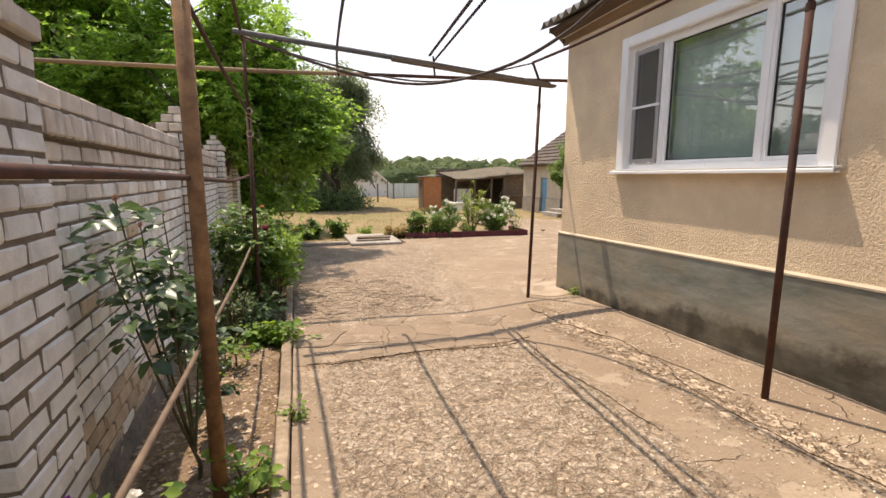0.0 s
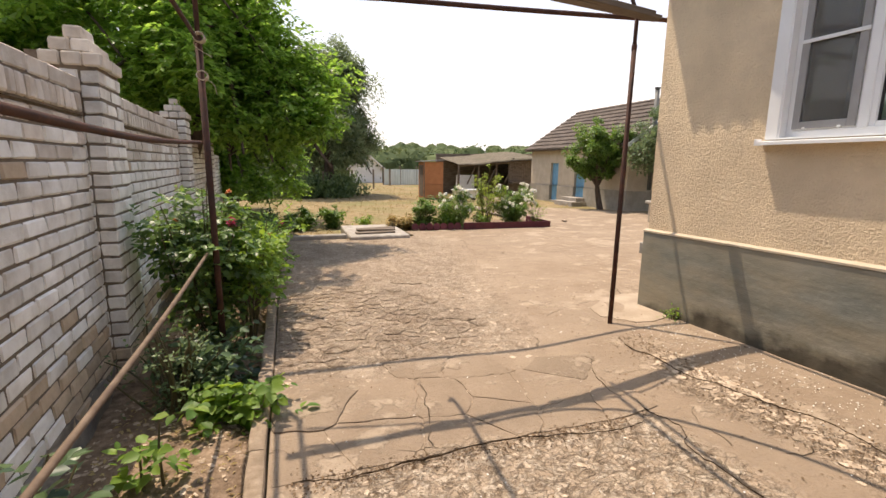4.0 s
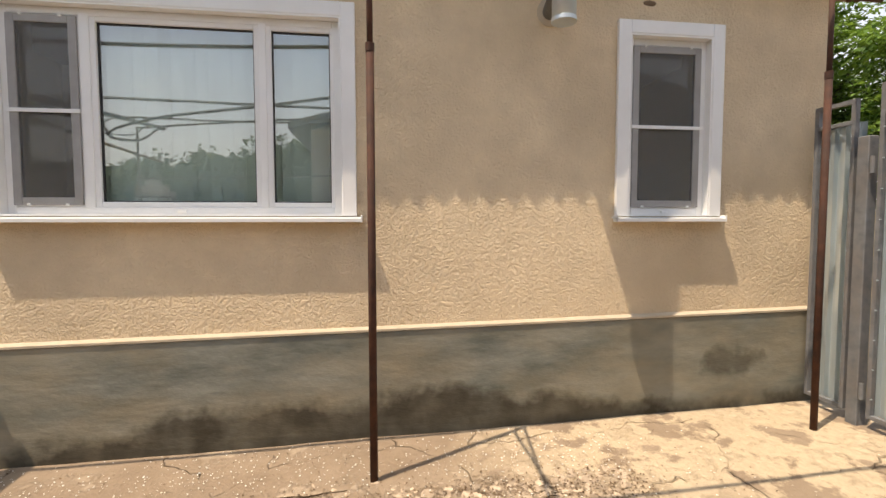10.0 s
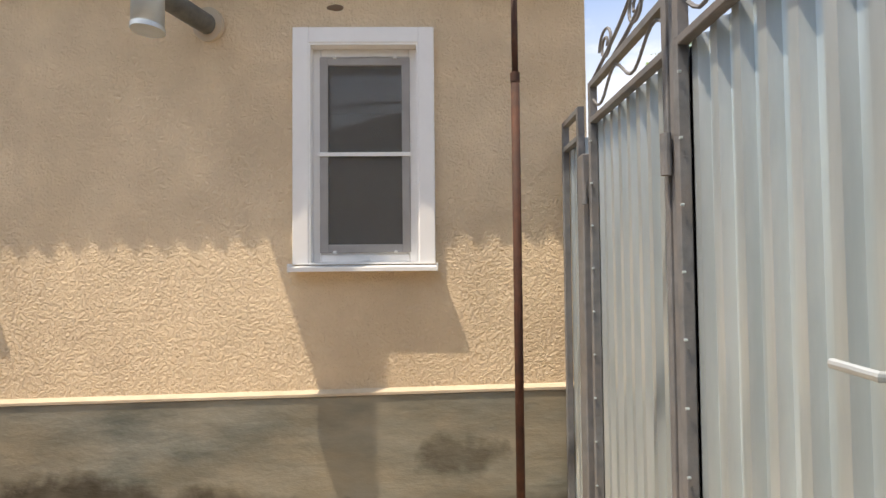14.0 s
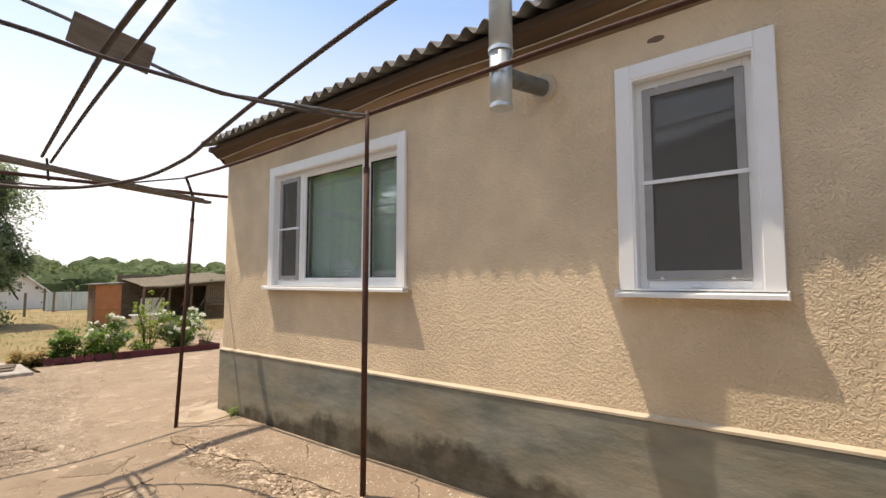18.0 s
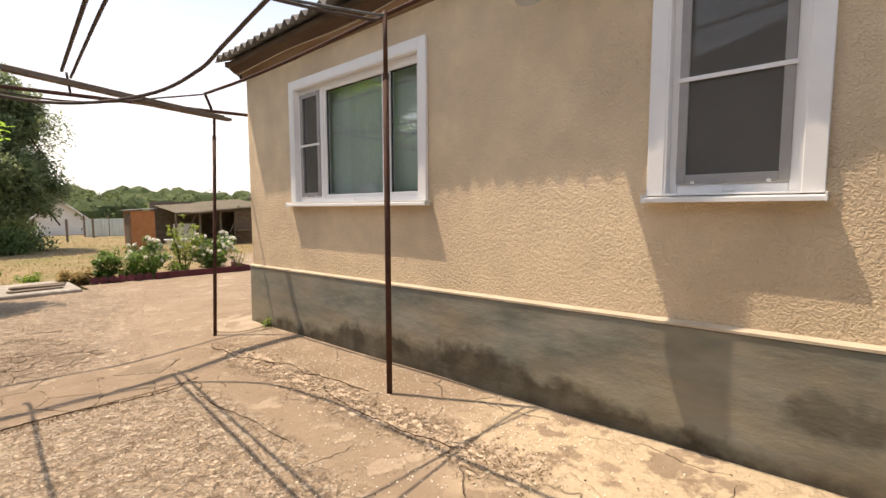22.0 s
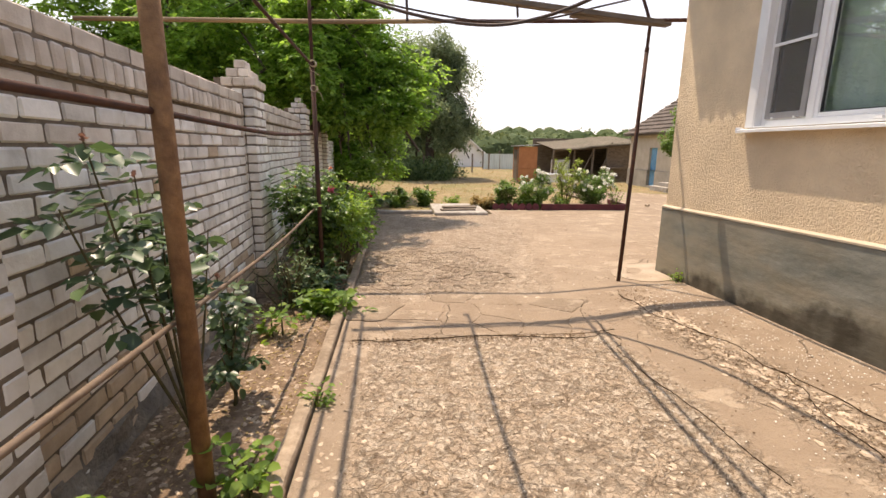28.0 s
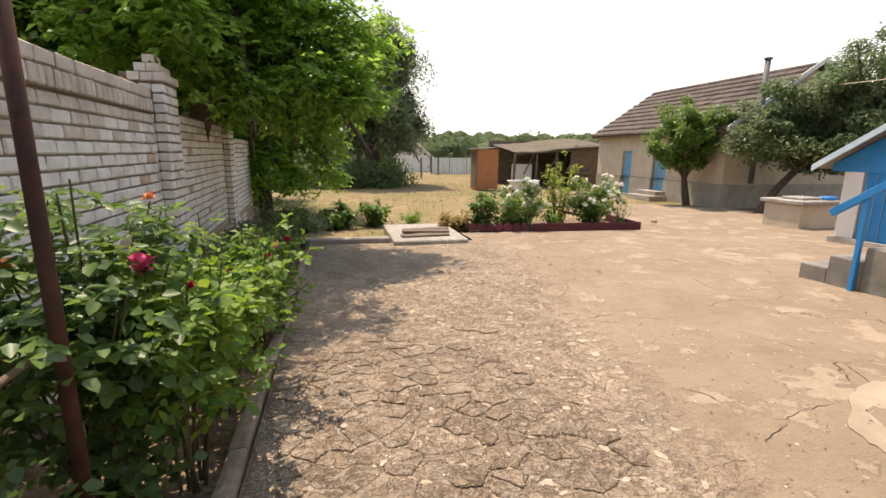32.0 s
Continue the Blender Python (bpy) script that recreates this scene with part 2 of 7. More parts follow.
M_KERB = surf("kerb_concrete", (0.27, 0.205, 0.143), (0.40, 0.318, 0.232), 16, 0.95, 0.8, 45, stain=(0.20, 0.15, 0.105), sscale=5, samount=0.7, rnd=0.1, fine=0.5, finescale=150, spec=0.1)
M_SLAB = surf("old_concrete", (0.32, 0.29, 0.25), (0.45, 0.41, 0.36), 7, 0.95, 0.4, 60, stain=(0.24, 0.21, 0.18), sscale=2, samount=0.6, spec=0.1)
M_SOIL = surf("dry_soil", (0.17, 0.118, 0.078), (0.33, 0.24, 0.165), 14, 1.0, 0.9, 26, stain=(0.11, 0.075, 0.05), sscale=3.2, samount=0.6, fine=0.7, finescale=120, bdist=0.03, spec=0.05)
M_BARK = surf("bark", (0.06, 0.045, 0.035), (0.13, 0.10, 0.08), 14, 0.95, 0.9, 30, stretch=(1, 1, 0.3), bdist=0.02, spec=0.1)
M_STEM = surf("green_stem", (0.07, 0.06, 0.03), (0.13, 0.11, 0.05), 14, 0.8, 0.3, 60)
M_PLASTER = surf("cream_plaster", (0.50, 0.42, 0.32), (0.58, 0.50, 0.39), 3, 0.95, 0.3, 40, stain=(0.43, 0.36, 0.28), sscale=1, samount=0.5, spec=0.1)
M_GREYBASE = surf("grey_render", (0.30, 0.27, 0.225), (0.40, 0.36, 0.30), 3, 0.95, 0.3, 40, stain=(0.22, 0.20, 0.17), sscale=1, samount=0.6, spec=0.1)
M_ROOFTILE = surf("brown_roof_tile", (0.085, 0.066, 0.052), (0.145, 0.115, 0.092), 8, 0.9, 0.4, 50, stain=(0.07, 0.055, 0.045), sscale=1.5, samount=0.6, islands=0.22)
M_BLUE = surf("blue_paint", (0.02, 0.21, 0.52), (0.03, 0.26, 0.60), 4, 0.5, 0.1, 40, stain=(0.02, 0.16, 0.42), sscale=2, samount=0.4)
M_BLUE_PALE = surf("pale_blue_paint", (0.16, 0.36, 0.52), (0.22, 0.43, 0.59), 4, 0.6, 0.15, 40, stain=(0.10, 0.24, 0.38), sscale=3, samount=0.5)
M_SKYBLUE = surf("faded_blue_white_paint", (0.52, 0.66, 0.74), (0.62, 0.74, 0.80), 4, 0.6, 0.15, 40, stain=(0.45, 0.56, 0.62), sscale=3, samount=0.5)
M_LIME = surf("whitewash", (0.70, 0.68, 0.64), (0.78, 0.76, 0.72), 3, 0.95, 0.25, 40, stain=(0.60, 0.57, 0.52), sscale=1.5, samount=0.5, spec=0.1)
M_ORANGE = surf("orange_board", (0.42, 0.17, 0.07), (0.50, 0.21, 0.09), 4, 0.75, 0.15, 40, stain=(0.36, 0.14, 0.06), sscale=1.5, samount=0.5)
M_MAROON = surf("maroon_paint", (0.10, 0.022, 0.030), (0.15, 0.035, 0.045), 5, 0.6, 0.2, 50, stain=(0.07, 0.02, 0.025), sscale=4, samount=0.5, rnd=0.15)
M_ENAMEL = surf("white_enamel", (0.70, 0.70, 0.68), (0.76, 0.76, 0.74), 4, 0.25, 0.03, 30)
M_BLACK = plain("dark_rubber", (0.03, 0.03, 0.03), 0.7)
M_STONE = surf("loose_stone", (0.36, 0.275, 0.195), (0.52, 0.42, 0.315), 25, 0.97, 0.6, 120, islands=0.3, spec=0.08)
L_ROSE = leaf_mat("rose_leaf", (0.05, 0.10, 0.034), (0.165, 0.26, 0.07), 0.42, 0.42, 0.5)
L_ROSE_DARK = leaf_mat("dark_rose_leaf", (0.032, 0.066, 0.03), (0.10, 0.16, 0.062), 0.38, 0.25, 0.5)
L_LIGHT = leaf_mat("light_green_leaf", (0.08, 0.17, 0.03), (0.22, 0.33, 0.06), 0.5, 0.4)
L_YELLOW = leaf_mat("yellow_green_leaf", (0.15, 0.21, 0.04), (0.30, 0.37, 0.09), 0.5, 0.45)
L_TREE = leaf_mat("ash_leaf", (0.085, 0.175, 0.034), (0.24, 0.385, 0.085), 0.38, 0.62)
L_DARK = leaf_mat("dark_leaf", (0.07, 0.115, 0.048), (0.17, 0.235, 0.095), 0.5, 0.3)
L_WILLOW = leaf_mat("willow_leaf", (0.10, 0.142, 0.072), (0.245, 0.30, 0.165), 0.5, 0.4)
L_GREY = leaf_mat("grey_green_leaf", (0.075, 0.115, 0.055), (0.20, 0.265, 0.13), 0.4, 0.35)
L_SHRUB = leaf_mat("shrub_leaf", (0.065, 0.13, 0.03), (0.18, 0.29, 0.065), 0.4, 0.35)
L_FAR = leaf_mat("far_woods", (0.062, 0.092, 0.040), (0.135, 0.168, 0.072), 0.8, 0.2, 0.1)
L_DEBRIS = leaf_mat("brown_debris", (0.10, 0.065, 0.04), (0.24, 0.165, 0.10), 0.9, 0.1, 0.1)
L_DRY = leaf_mat("dry_grass", (0.27, 0.21, 0.09), (0.42, 0.34, 0.17), 0.8, 0.3, 0.1)
F_WHITE = leaf_mat("white_petal", (0.72, 0.70, 0.62), (0.80, 0.79, 0.74), 0.6, 0.3)
F_FADED = leaf_mat("faded_petal", (0.20, 0.115, 0.075), (0.34, 0.20, 0.14), 0.7, 0.3)
F_PINK = leaf_mat("pink_petal", (0.74, 0.11, 0.28), (0.86, 0.30, 0.46), 0.6, 0.35)
F_RED = leaf_mat("red_petal", (0.35, 0.008, 0.02), (0.5, 0.02, 0.04), 0.6, 0.3)
F_ORANGE = leaf_mat("apricot_petal", (0.62, 0.25, 0.10), (0.75, 0.42, 0.22), 0.6, 0.3)
F_PURPLE = leaf_mat("purple_petal", (0.30, 0.05, 0.35), (0.42, 0.10, 0.48), 0.6, 0.3)


def mesh_mat(name):
    """Fine insect netting: part threads, part gaps."""
    m, n, l = node_mat(name)
    tb = n.new("ShaderNodeBsdfTransparent")
    df = n.new("ShaderNodeBsdfDiffuse")
    df.inputs["Color"].default_value = (0.17, 0.165, 0.155, 1)
    mx = n.new("ShaderNodeMixShader")
    mx.inputs[0].default_value = 0.42
    l.new(tb.outputs[0], mx.inputs[1])
    l.new(df.outputs[0], mx.inputs[2])
    out = n.new("ShaderNodeOutputMaterial")
    l.new(mx.outputs[0], out.inputs["Surface"])
    return m


M_NET = mesh_mat("insect_netting")


# ---- builders ----
def link(name, bm, material, parent=None, label="", smooth=False):
    me = bpy.data.meshes.new(name)
    bm.normal_update()
    bm.to_mesh(me)
    bm.free()
    me.materials.append(material)
    if smooth:
        me.polygons.foreach_set("use_smooth", [True] * len(me.polygons))
    ob = new(name, me)
    if parent:
        ob.parent = parent
    if label:
        ob["label"] = label
    return ob


def part(name, bm, material, parent, label="", smooth=False):
    return link(name, bm, material, parent, label, smooth)


def thing(name, at, label, category, group="", kind=""):
    ob = new(name)
    ob.empty_display_size = 0.1
    ob.matrix_basis = at if isinstance(at, Matrix) else Matrix.Translation(at)
    return tagged(ob, label, category, group, kind)


def pydata(name, verts, faces, material, parent=None, label="", smooth=False):
    me = bpy.data.meshes.new(name)
    me.from_pydata(verts, [], faces)
    me.materials.append(material)
    if smooth:
        me.polygons.foreach_set("use_smooth", [True] * len(me.polygons))
    ob = new(name, me)
    if parent:
        ob.parent = parent
    if label:
        ob["label"] = label
    return ob


def box(x0, y0, z0, x1, y1, z1, bev=0.0, seg=1):
    bm = bmesh.new()
    bmesh.ops.create_cube(bm, size=1.0)
    for v in bm.verts:
        v.co = Vector(((x0 + x1) / 2 + v.co.x * (x1 - x0), (y0 + y1) / 2 + v.co.y * (y1 - y0), (z0 + z1) / 2 + v.co.z * (z1 - z0)))
    if bev:
        bmesh.ops.bevel(bm, geom=bm.edges[:], offset=bev, segments=seg, affect="EDGES")
    return bm


def add_box(bm, x0, y0, z0, x1, y1, z1):
    vs = [bm.verts.new(c) for c in ((x0, y0, z0), (x1, y0, z0), (x1, y1, z0), (x0, y1, z0), (x0, y0, z1), (x1, y0, z1), (x1, y1, z1), (x0, y1, z1))]
    for f in ((0, 3, 2, 1), (4, 5, 6, 7), (0, 1, 5, 4), (1, 2, 6, 5), (2, 3, 7, 6), (3, 0, 4, 7)):
        bm.faces.new([vs[i] for i in f])


def add_tube(bm, pts, radii, seg=10, cap=True):
    """A tube along points; radii is one number or one a point."""
    pts = [Vector(p) for p in pts]
    if not isinstance(radii, (list, tuple)):
        radii = [radii] * len(pts)
    rings, side = [], None
    for i, p in enumerate(pts):
        d = (pts[min(i + 1, len(pts) - 1)] - pts[max(i - 1, 0)]).normalized()
        if side is None:
            side = d.orthogonal().normalized()
        side = (side - d * side.dot(d)).normalized()
        up = d.cross(side)
        rings.append([bm.verts.new(p + (side * math.cos(a) + up * math.sin(a)) * radii[i]) for a in (2 * math.pi * k / seg for k in range(seg))])
    for a, b in zip(rings, rings[1:]):
        for k in range(seg):
            bm.faces.new((a[k], a[(k + 1) % seg], b[(k + 1) % seg], b[k]))
    if cap:
        bm.faces.new(rings[0][::-1])
        bm.faces.new(rings[-1])


def tube(pts, radii, seg=10):
    bm = bmesh.new()
    add_tube(bm, pts, radii, seg)
    return bm


def prism(profile, depth, axis="y", at=0.0):
    """A closed outline in the two other axes, pushed along an axis."""
    bm = bmesh.new()
    def co(p, d):
        return {"x": (d, p[0], p[1]), "y": (p[0], d, p[1]), "z": (p[0], p[1], d)}[axis]
    a = [bm.verts.new(co(p, at)) for p in profile]
    b = [bm.verts.new(co(p, at + depth)) for p in profile]
    bm.faces.new(a)
    bm.faces.new(b[::-1])
    for i in range(len(a)):
        j = (i + 1) % len(a)
        bm.faces.new((a[j], a[i], b[i], b[j]))
    bmesh.ops.recalc_face_normals(bm, faces=bm.faces[:])
    return bm


def bez(p, n=12):
    """A smooth line through points."""
    p = [Vector(q) for q in p]
    out = []
    for i in range(len(p) - 1):
        a, b, c, d = p[max(i - 1, 0)], p[i], p[i + 1], p[min(i + 2, len(p) - 1)]
        for k in range(n):
            t = k / n
            out.append(0.5 * ((2 * b) + (c - a) * t + (2 * a - 5 * b + 4 * c - d) * t * t + (3 * b - a - 3 * c + d) * t ** 3))
    return out + [p[-1]]


def leaves(rng, centres, size, spread=0.35, droop=0.0, aspect=0.55, rows=1, spray=0, stalk=0.16):
    """Verts and faces of many folded leaves at the given places; rows=2 gives a rounder leaf."""
    c = np.asarray(centres, float)
    if spray:
        # pinnate leaves: a stalk from each place, leaflets in pairs along it and one at its end
        a, d = rng.uniform(0, 2 * np.pi, len(c)), rng.normal(-droop, spread, len(c))
        k = np.arange(spray)
        along = stalk * (0.25 + 0.75 * k / (spray - 1))
        turn = np.where(k == spray - 1, 0.0, np.where(k % 2, 1.05, -1.05))
        way = np.stack([np.cos(a) * np.cos(d), np.sin(a) * np.cos(d), np.sin(d)], 1)
        c = (c[:, None] + way[:, None] * along[None, :, None]).reshape(-1, 3)
        yaw = (a[:, None] + turn[None]).ravel() + rng.normal(0, 0.15, len(c))
        tilt = np.repeat(d, spray) * 0.7 + rng.normal(-0.12, 0.2, len(c))
        n = len(c)
    else:
        n = len(c)
        yaw, tilt = rng.uniform(0, 2 * np.pi, n), rng.normal(-droop, spread, n)
    s = size * rng.uniform(0.6, 1.25, n)
    ax = np.stack([np.cos(yaw) * np.cos(tilt), np.sin(yaw) * np.cos(tilt), np.sin(tilt)], 1)
    roll = rng.uniform(-0.7, 0.7, n)
    lv = np.stack([-np.sin(yaw), np.cos(yaw), 0 * yaw], 1)
    up = np.cross(ax, lv)
    side = lv * np.cos(roll)[:, None] + up * np.sin(roll)[:, None]
    nrm = np.cross(ax, side)
    S = s[:, None]
    if rows == 1:
        v = np.stack([c, c + S * (0.5 * ax + aspect * 0.5 * side + 0.12 * nrm), c + S * ax, c + S * (0.5 * ax - aspect * 0.5 * side + 0.12 * nrm)], 1).reshape(-1, 3)
        i = np.arange(n)[:, None] * 4
        f = np.concatenate([i + [0, 1, 2], i + [0, 2, 3]], 1).reshape(-1, 3)
    else:
        v = np.stack([c, c + S * (0.3 * ax + aspect * 0.48 * side + 0.10 * nrm), c + S * (0.7 * ax + aspect * 0.38 * side + 0.06 * nrm), c + S * (ax - 0.08 * nrm),
                      c + S * (0.7 * ax - aspect * 0.38 * side + 0.06 * nrm), c + S * (0.3 * ax - aspect * 0.48 * side + 0.10 * nrm)], 1).reshape(-1, 3)
        i = np.arange(n)[:, None] * 6
        f = np.concatenate([i + [0, 1, 2], i + [0, 2, 3], i + [0, 3, 4], i + [0, 4, 5]], 1).reshape(-1, 3)
    return v, f


def leaf_obj(name, rng, centres, size, material, parent, label="", **kw):
    v, f = leaves(rng, centres, size, **kw)
    me = bpy.data.meshes.new(name)
    me.vertices.add(len(v))
    me.vertices.foreach_set("co", v.astype(np.float32).ravel())
    me.loops.add(f.size)
    me.loops.foreach_set("vertex_index", f.astype(np.int32).ravel())
    me.polygons.add(len(f))
    me.polygons.foreach_set("loop_start", np.arange(0, f.size, 3, dtype=np.int32))
    me.update(calc_edges=True)
    me.materials.append(material)
    ob = new(name, me)
    ob.parent = parent
    if label:
        ob["label"] = label
    return ob


def smooth_step(t):
    t = min(max(t, 0.0), 1.0)
    return t * t * (3 - 2 * t)


def gz(x, y):
    """The height of the ground."""
    z = -0.03 - 0.024 * min(max(y, -4.0), 17.0)
    if y > 17:
        z -= 0.06 * smooth_step((y - 17) / 15)
    z += 0.09 * smooth_step((x - 1.8) / 1.5) * (1 - smooth_step((y - 5.8) / 2.5)) * (1 - smooth_step((x - 7) / 3))
    return z


# ---- ground ----
def yard_material():
    """Old yard concrete: coarse exposed stones near the gate, crazed crust further on, smooth sandy screed by the house."""
    m, n, l = node_mat("yard_concrete")
    co = n.new("ShaderNodeTexCoord")
    sep = n.new("ShaderNodeSeparateXYZ")
    l.new(co.outputs["Object"], sep.inputs[0])

    def tex(kind, scale, **kw):
        t = n.new(kind)
        t.inputs["Scale"].default_value = scale
        for k, v in kw.items():
            t.inputs[k].default_value = v
        l.new(co.outputs["Object"], t.inputs["Vector"])
        return t

    def mth(op, a, b, clamp=False):
        x = n.new("ShaderNodeMath")
        x.operation, x.use_clamp = op, clamp
        for i, v in enumerate((a, b)):
            if isinstance(v, (int, float)):
                x.inputs[i].default_value = v
            else:
                l.new(v, x.inputs[i])
        return x.outputs[0]

    def rng_map(v, a, b, c=0.0, d=1.0):
        r = n.new("ShaderNodeMapRange")
        r.inputs[1].default_value, r.inputs[2].default_value, r.inputs[3].default_value, r.inputs[4].default_value = a, b, c, d
        l.new(v, r.inputs[0])
        return r.outputs[0]

    def mix(f, a, b):
        x = n.new("ShaderNodeMixRGB")
        for i, v in ((0, f), (1, a), (2, b)):
            if isinstance(v, tuple):
                x.inputs[i].default_value = (*v, 1)
            elif isinstance(v, float):
                x.inputs[i].default_value = v
            else:
                l.new(v, x.inputs[i])
        return x.outputs[0]

    def cells(scale, warp_scale, warp_amount, feature="F1"):
        """Irregular fragments: bent Voronoi cells."""
        v = n.new("ShaderNodeTexVoronoi")
        v.feature = feature
        v.inputs["Scale"].default_value = scale
        bend = n.new("ShaderNodeVectorMath")
        bend.operation = "MULTIPLY_ADD"
        bend.inputs[1].default_value = (warp_amount,) * 3
        l.new(tex("ShaderNodeTexNoise", warp_scale, Detail=3.0).outputs["Color"], bend.inputs[0])
        l.new(co.outputs["Object"], bend.inputs[2])
        l.new(bend.outputs[0], v.inputs["Vector"])
        return v

    def grey(col):
        g = n.new("ShaderNodeSeparateColor")
        l.new(col, g.inputs[0])
        return g.outputs[0]

    oi = n.new("ShaderNodeObjectInfo")
    sx_, sy_ = sep.outputs[0], sep.outputs[1]
    wob = tex("ShaderNodeTexNoise", 1.1, Detail=6.0, Roughness=0.62).outputs["Fac"]
    wob2 = mth("MULTIPLY", mth("SUBTRACT", wob, 0.5), 1.6)
    x_w, y_w = mth("ADD", sx_, wob2), mth("ADD", sy_, mth("MULTIPLY", wob2, 0.35))
    # coarse stones west of x = 2.2 and south of y = 4.2; eroded crust further north; a worn strip beside the house
    coarse = mth("MULTIPLY", mth("MULTIPLY", rng_map(mth("ADD", sx_, mth("MULTIPLY", wob2, 0.3)), 2.26, 2.10), rng_map(mth("ADD", sx_, mth("MULTIPLY", wob2, 0.2)), 0.10, 0.22)), rng_map(y_w, 4.22, 4.10))
    strip = mth("MULTIPLY", mth("MULTIPLY", rng_map(mth("ADD", sx_, mth("MULTIPLY", wob2, 0.6)), 2.55, 2.70), rng_map(mth("ADD", sx_, mth("MULTIPLY", wob2, 0.6)), 3.06, 2.94)), mth("MULTIPLY", rng_map(y_w, 5.0, 4.5), rng_map(y_w, 0.4, 1.1)))
    limit = mth("MINIMUM", mth("ADD", mth("MULTIPLY", sy_, 0.20), 1.0), 3.35)
    crust = mth("MULTIPLY", rng_map(mth("SUBTRACT", mth("ADD", sx_, mth("MULTIPLY", wob2, 0.35)), limit), 0.35, -0.25), rng_map(y_w, 5.25, 5.55))
    fine = tex("ShaderNodeTexNoise", 22.0, Detail=8.0, Roughness=0.7).outputs["Fac"]
    grit = tex("ShaderNodeTexNoise", 60.0, Detail=5.0, Roughness=0.7).outputs["Fac"]
    big = tex("ShaderNodeTexNoise", 0.8, Detail=4.0).outputs["Fac"]
    mid = tex("ShaderNodeTexNoise", 3.3, Detail=6.0, Roughness=0.65).outputs["Fac"]
    patch = tex("ShaderNodeTexNoise", 2.4, Detail=6.0, Roughness=0.6).outputs["Fac"]
    flake = tex("ShaderNodeTexNoise", 1.9, Detail=12.0, Roughness=0.66).outputs["Fac"]
    flake2 = tex("ShaderNodeTexNoise", 1.25, Detail=12.0, Roughness=0.7, Distortion=0.4).outputs["Fac"]
    # sandy screed: thin pale skin that has flaked off in ragged patches over a browner base
    screed = mix(rng_map(mid, 0.3, 0.7), (0.228, 0.170, 0.119), (0.318, 0.243, 0.174))
    screed = mix(rng_map(big, 0.42, 0.62, 0.0, 0.55), screed, (0.345, 0.27, 0.195))
    screed = mix(rng_map(flake2, 0.49, 0.57, 0.0, 0.42), screed, (0.235, 0.18, 0.13))
    screed = mix(rng_map(flake, 0.53, 0.60, 0.0, 0.62), screed, (0.46, 0.37, 0.273))
    screed = mix(rng_map(grit, 0.52, 0.68, 0.0, 0.5), screed, (0.22, 0.16, 0.11))
    slab = cells(0.85, 2.6, 0.35, "DISTANCE_TO_EDGE")
    split = mth("MULTIPLY", rng_map(slab.outputs["Distance"], 0.0, 0.005, 1.0, 0.0), rng_map(mid, 0.46, 0.58))
    screed = mix(mth("MULTIPLY", split, 0.6), screed, (0.17, 0.122, 0.085))
    pale = mth("MULTIPLY", mth("MULTIPLY", rng_map(x_w, 2.3, 2.8), rng_map(y_w, 1.9, 0.9)), rng_map(flake, 0.44, 0.48))
    screed = mix(mth("MULTIPLY", pale, 0.75), screed, (0.60, 0.485, 0.335))
    # fragments: small chips and hand-sized pieces with earth between them
    chip, chip_e = cells(27.0, 16.0, 0.05), cells(27.0, 16.0, 0.05, "DISTANCE_TO_EDGE")
    lumpy, lumpy_e = cells(9.5, 7.0, 0.13), cells(9.5, 7.0, 0.13, "DISTANCE_TO_EDGE")
    gap_s = mth("MULTIPLY", rng_map(chip_e.outputs["Distance"], 0.0, 0.10, 1.0, 0.0), rng_map(fine, 0.36, 0.56))
    gap_l = mth("MULTIPLY", rng_map(lumpy_e.outputs["Distance"], 0.0, 0.055, 1.0, 0.0), rng_map(patch, 0.36, 0.56))
    tone_s, tone_l = grey(chip.outputs["Color"]), grey(lumpy.outputs["Color"])
    speck = tex("ShaderNodeTexNoise", 42.0, Detail=6.0, Roughness=0.75).outputs["Fac"]
    scab = tex("ShaderNodeTexNoise", 15.0, Detail=9.0, Roughness=0.62, Distortion=0.6).outputs["Fac"]
    hollow = tex("ShaderNodeTexNoise", 11.0, Detail=9.0, Roughness=0.68, Distortion=0.9).outputs["Fac"]
    stone_c = mix(rng_map(tone_s, 0.1, 0.9), (0.43, 0.328, 0.23), (0.535, 0.42, 0.308))
    stone_c = mix(rng_map(tone_l, 0.5, 0.95, 0.0, 0.4), stone_c, (0.57, 0.455, 0.34))
    stone_c = mix(rng_map(scab, 0.51, 0.545, 0.0, 0.72), stone_c, (0.66, 0.55, 0.425))
    stone_c = mix(rng_map(hollow, 0.455, 0.42, 0.0, 0.62), stone_c, (0.29, 0.208, 0.14))
    stone_c = mix(mth("MULTIPLY", gap_s, 0.16), stone_c, (0.24, 0.168, 0.112))
    stone_c = mix(mth("MULTIPLY", gap_l, 0.22), stone_c, (0.23, 0.16, 0.106))
    stone_c = mix(rng_map(speck, 0.46, 0.34, 0.0, 0.3), stone_c, (0.235, 0.165, 0.11))
    stone_c = mix(rng_map(patch, 0.52, 0.64, 0.0, 0.5), stone_c, (0.36, 0.27, 0.186))
    stone_c = mix(rng_map(flake2, 0.56, 0.60, 0.0, 0.3), stone_c, (0.50, 0.40, 0.295))
    crust_c = mix(rng_map(tone_l, 0.1, 0.9), (0.40, 0.302, 0.214), (0.52, 0.408, 0.30))
    crust_c = mix(rng_map(tone_s, 0.55, 0.95, 0.0, 0.55), crust_c, (0.50, 0.405, 0.305))
    crust_c = mix(rng_map(flake, 0.50, 0.56, 0.0, 0.55), crust_c, (0.43, 0.34, 0.25))
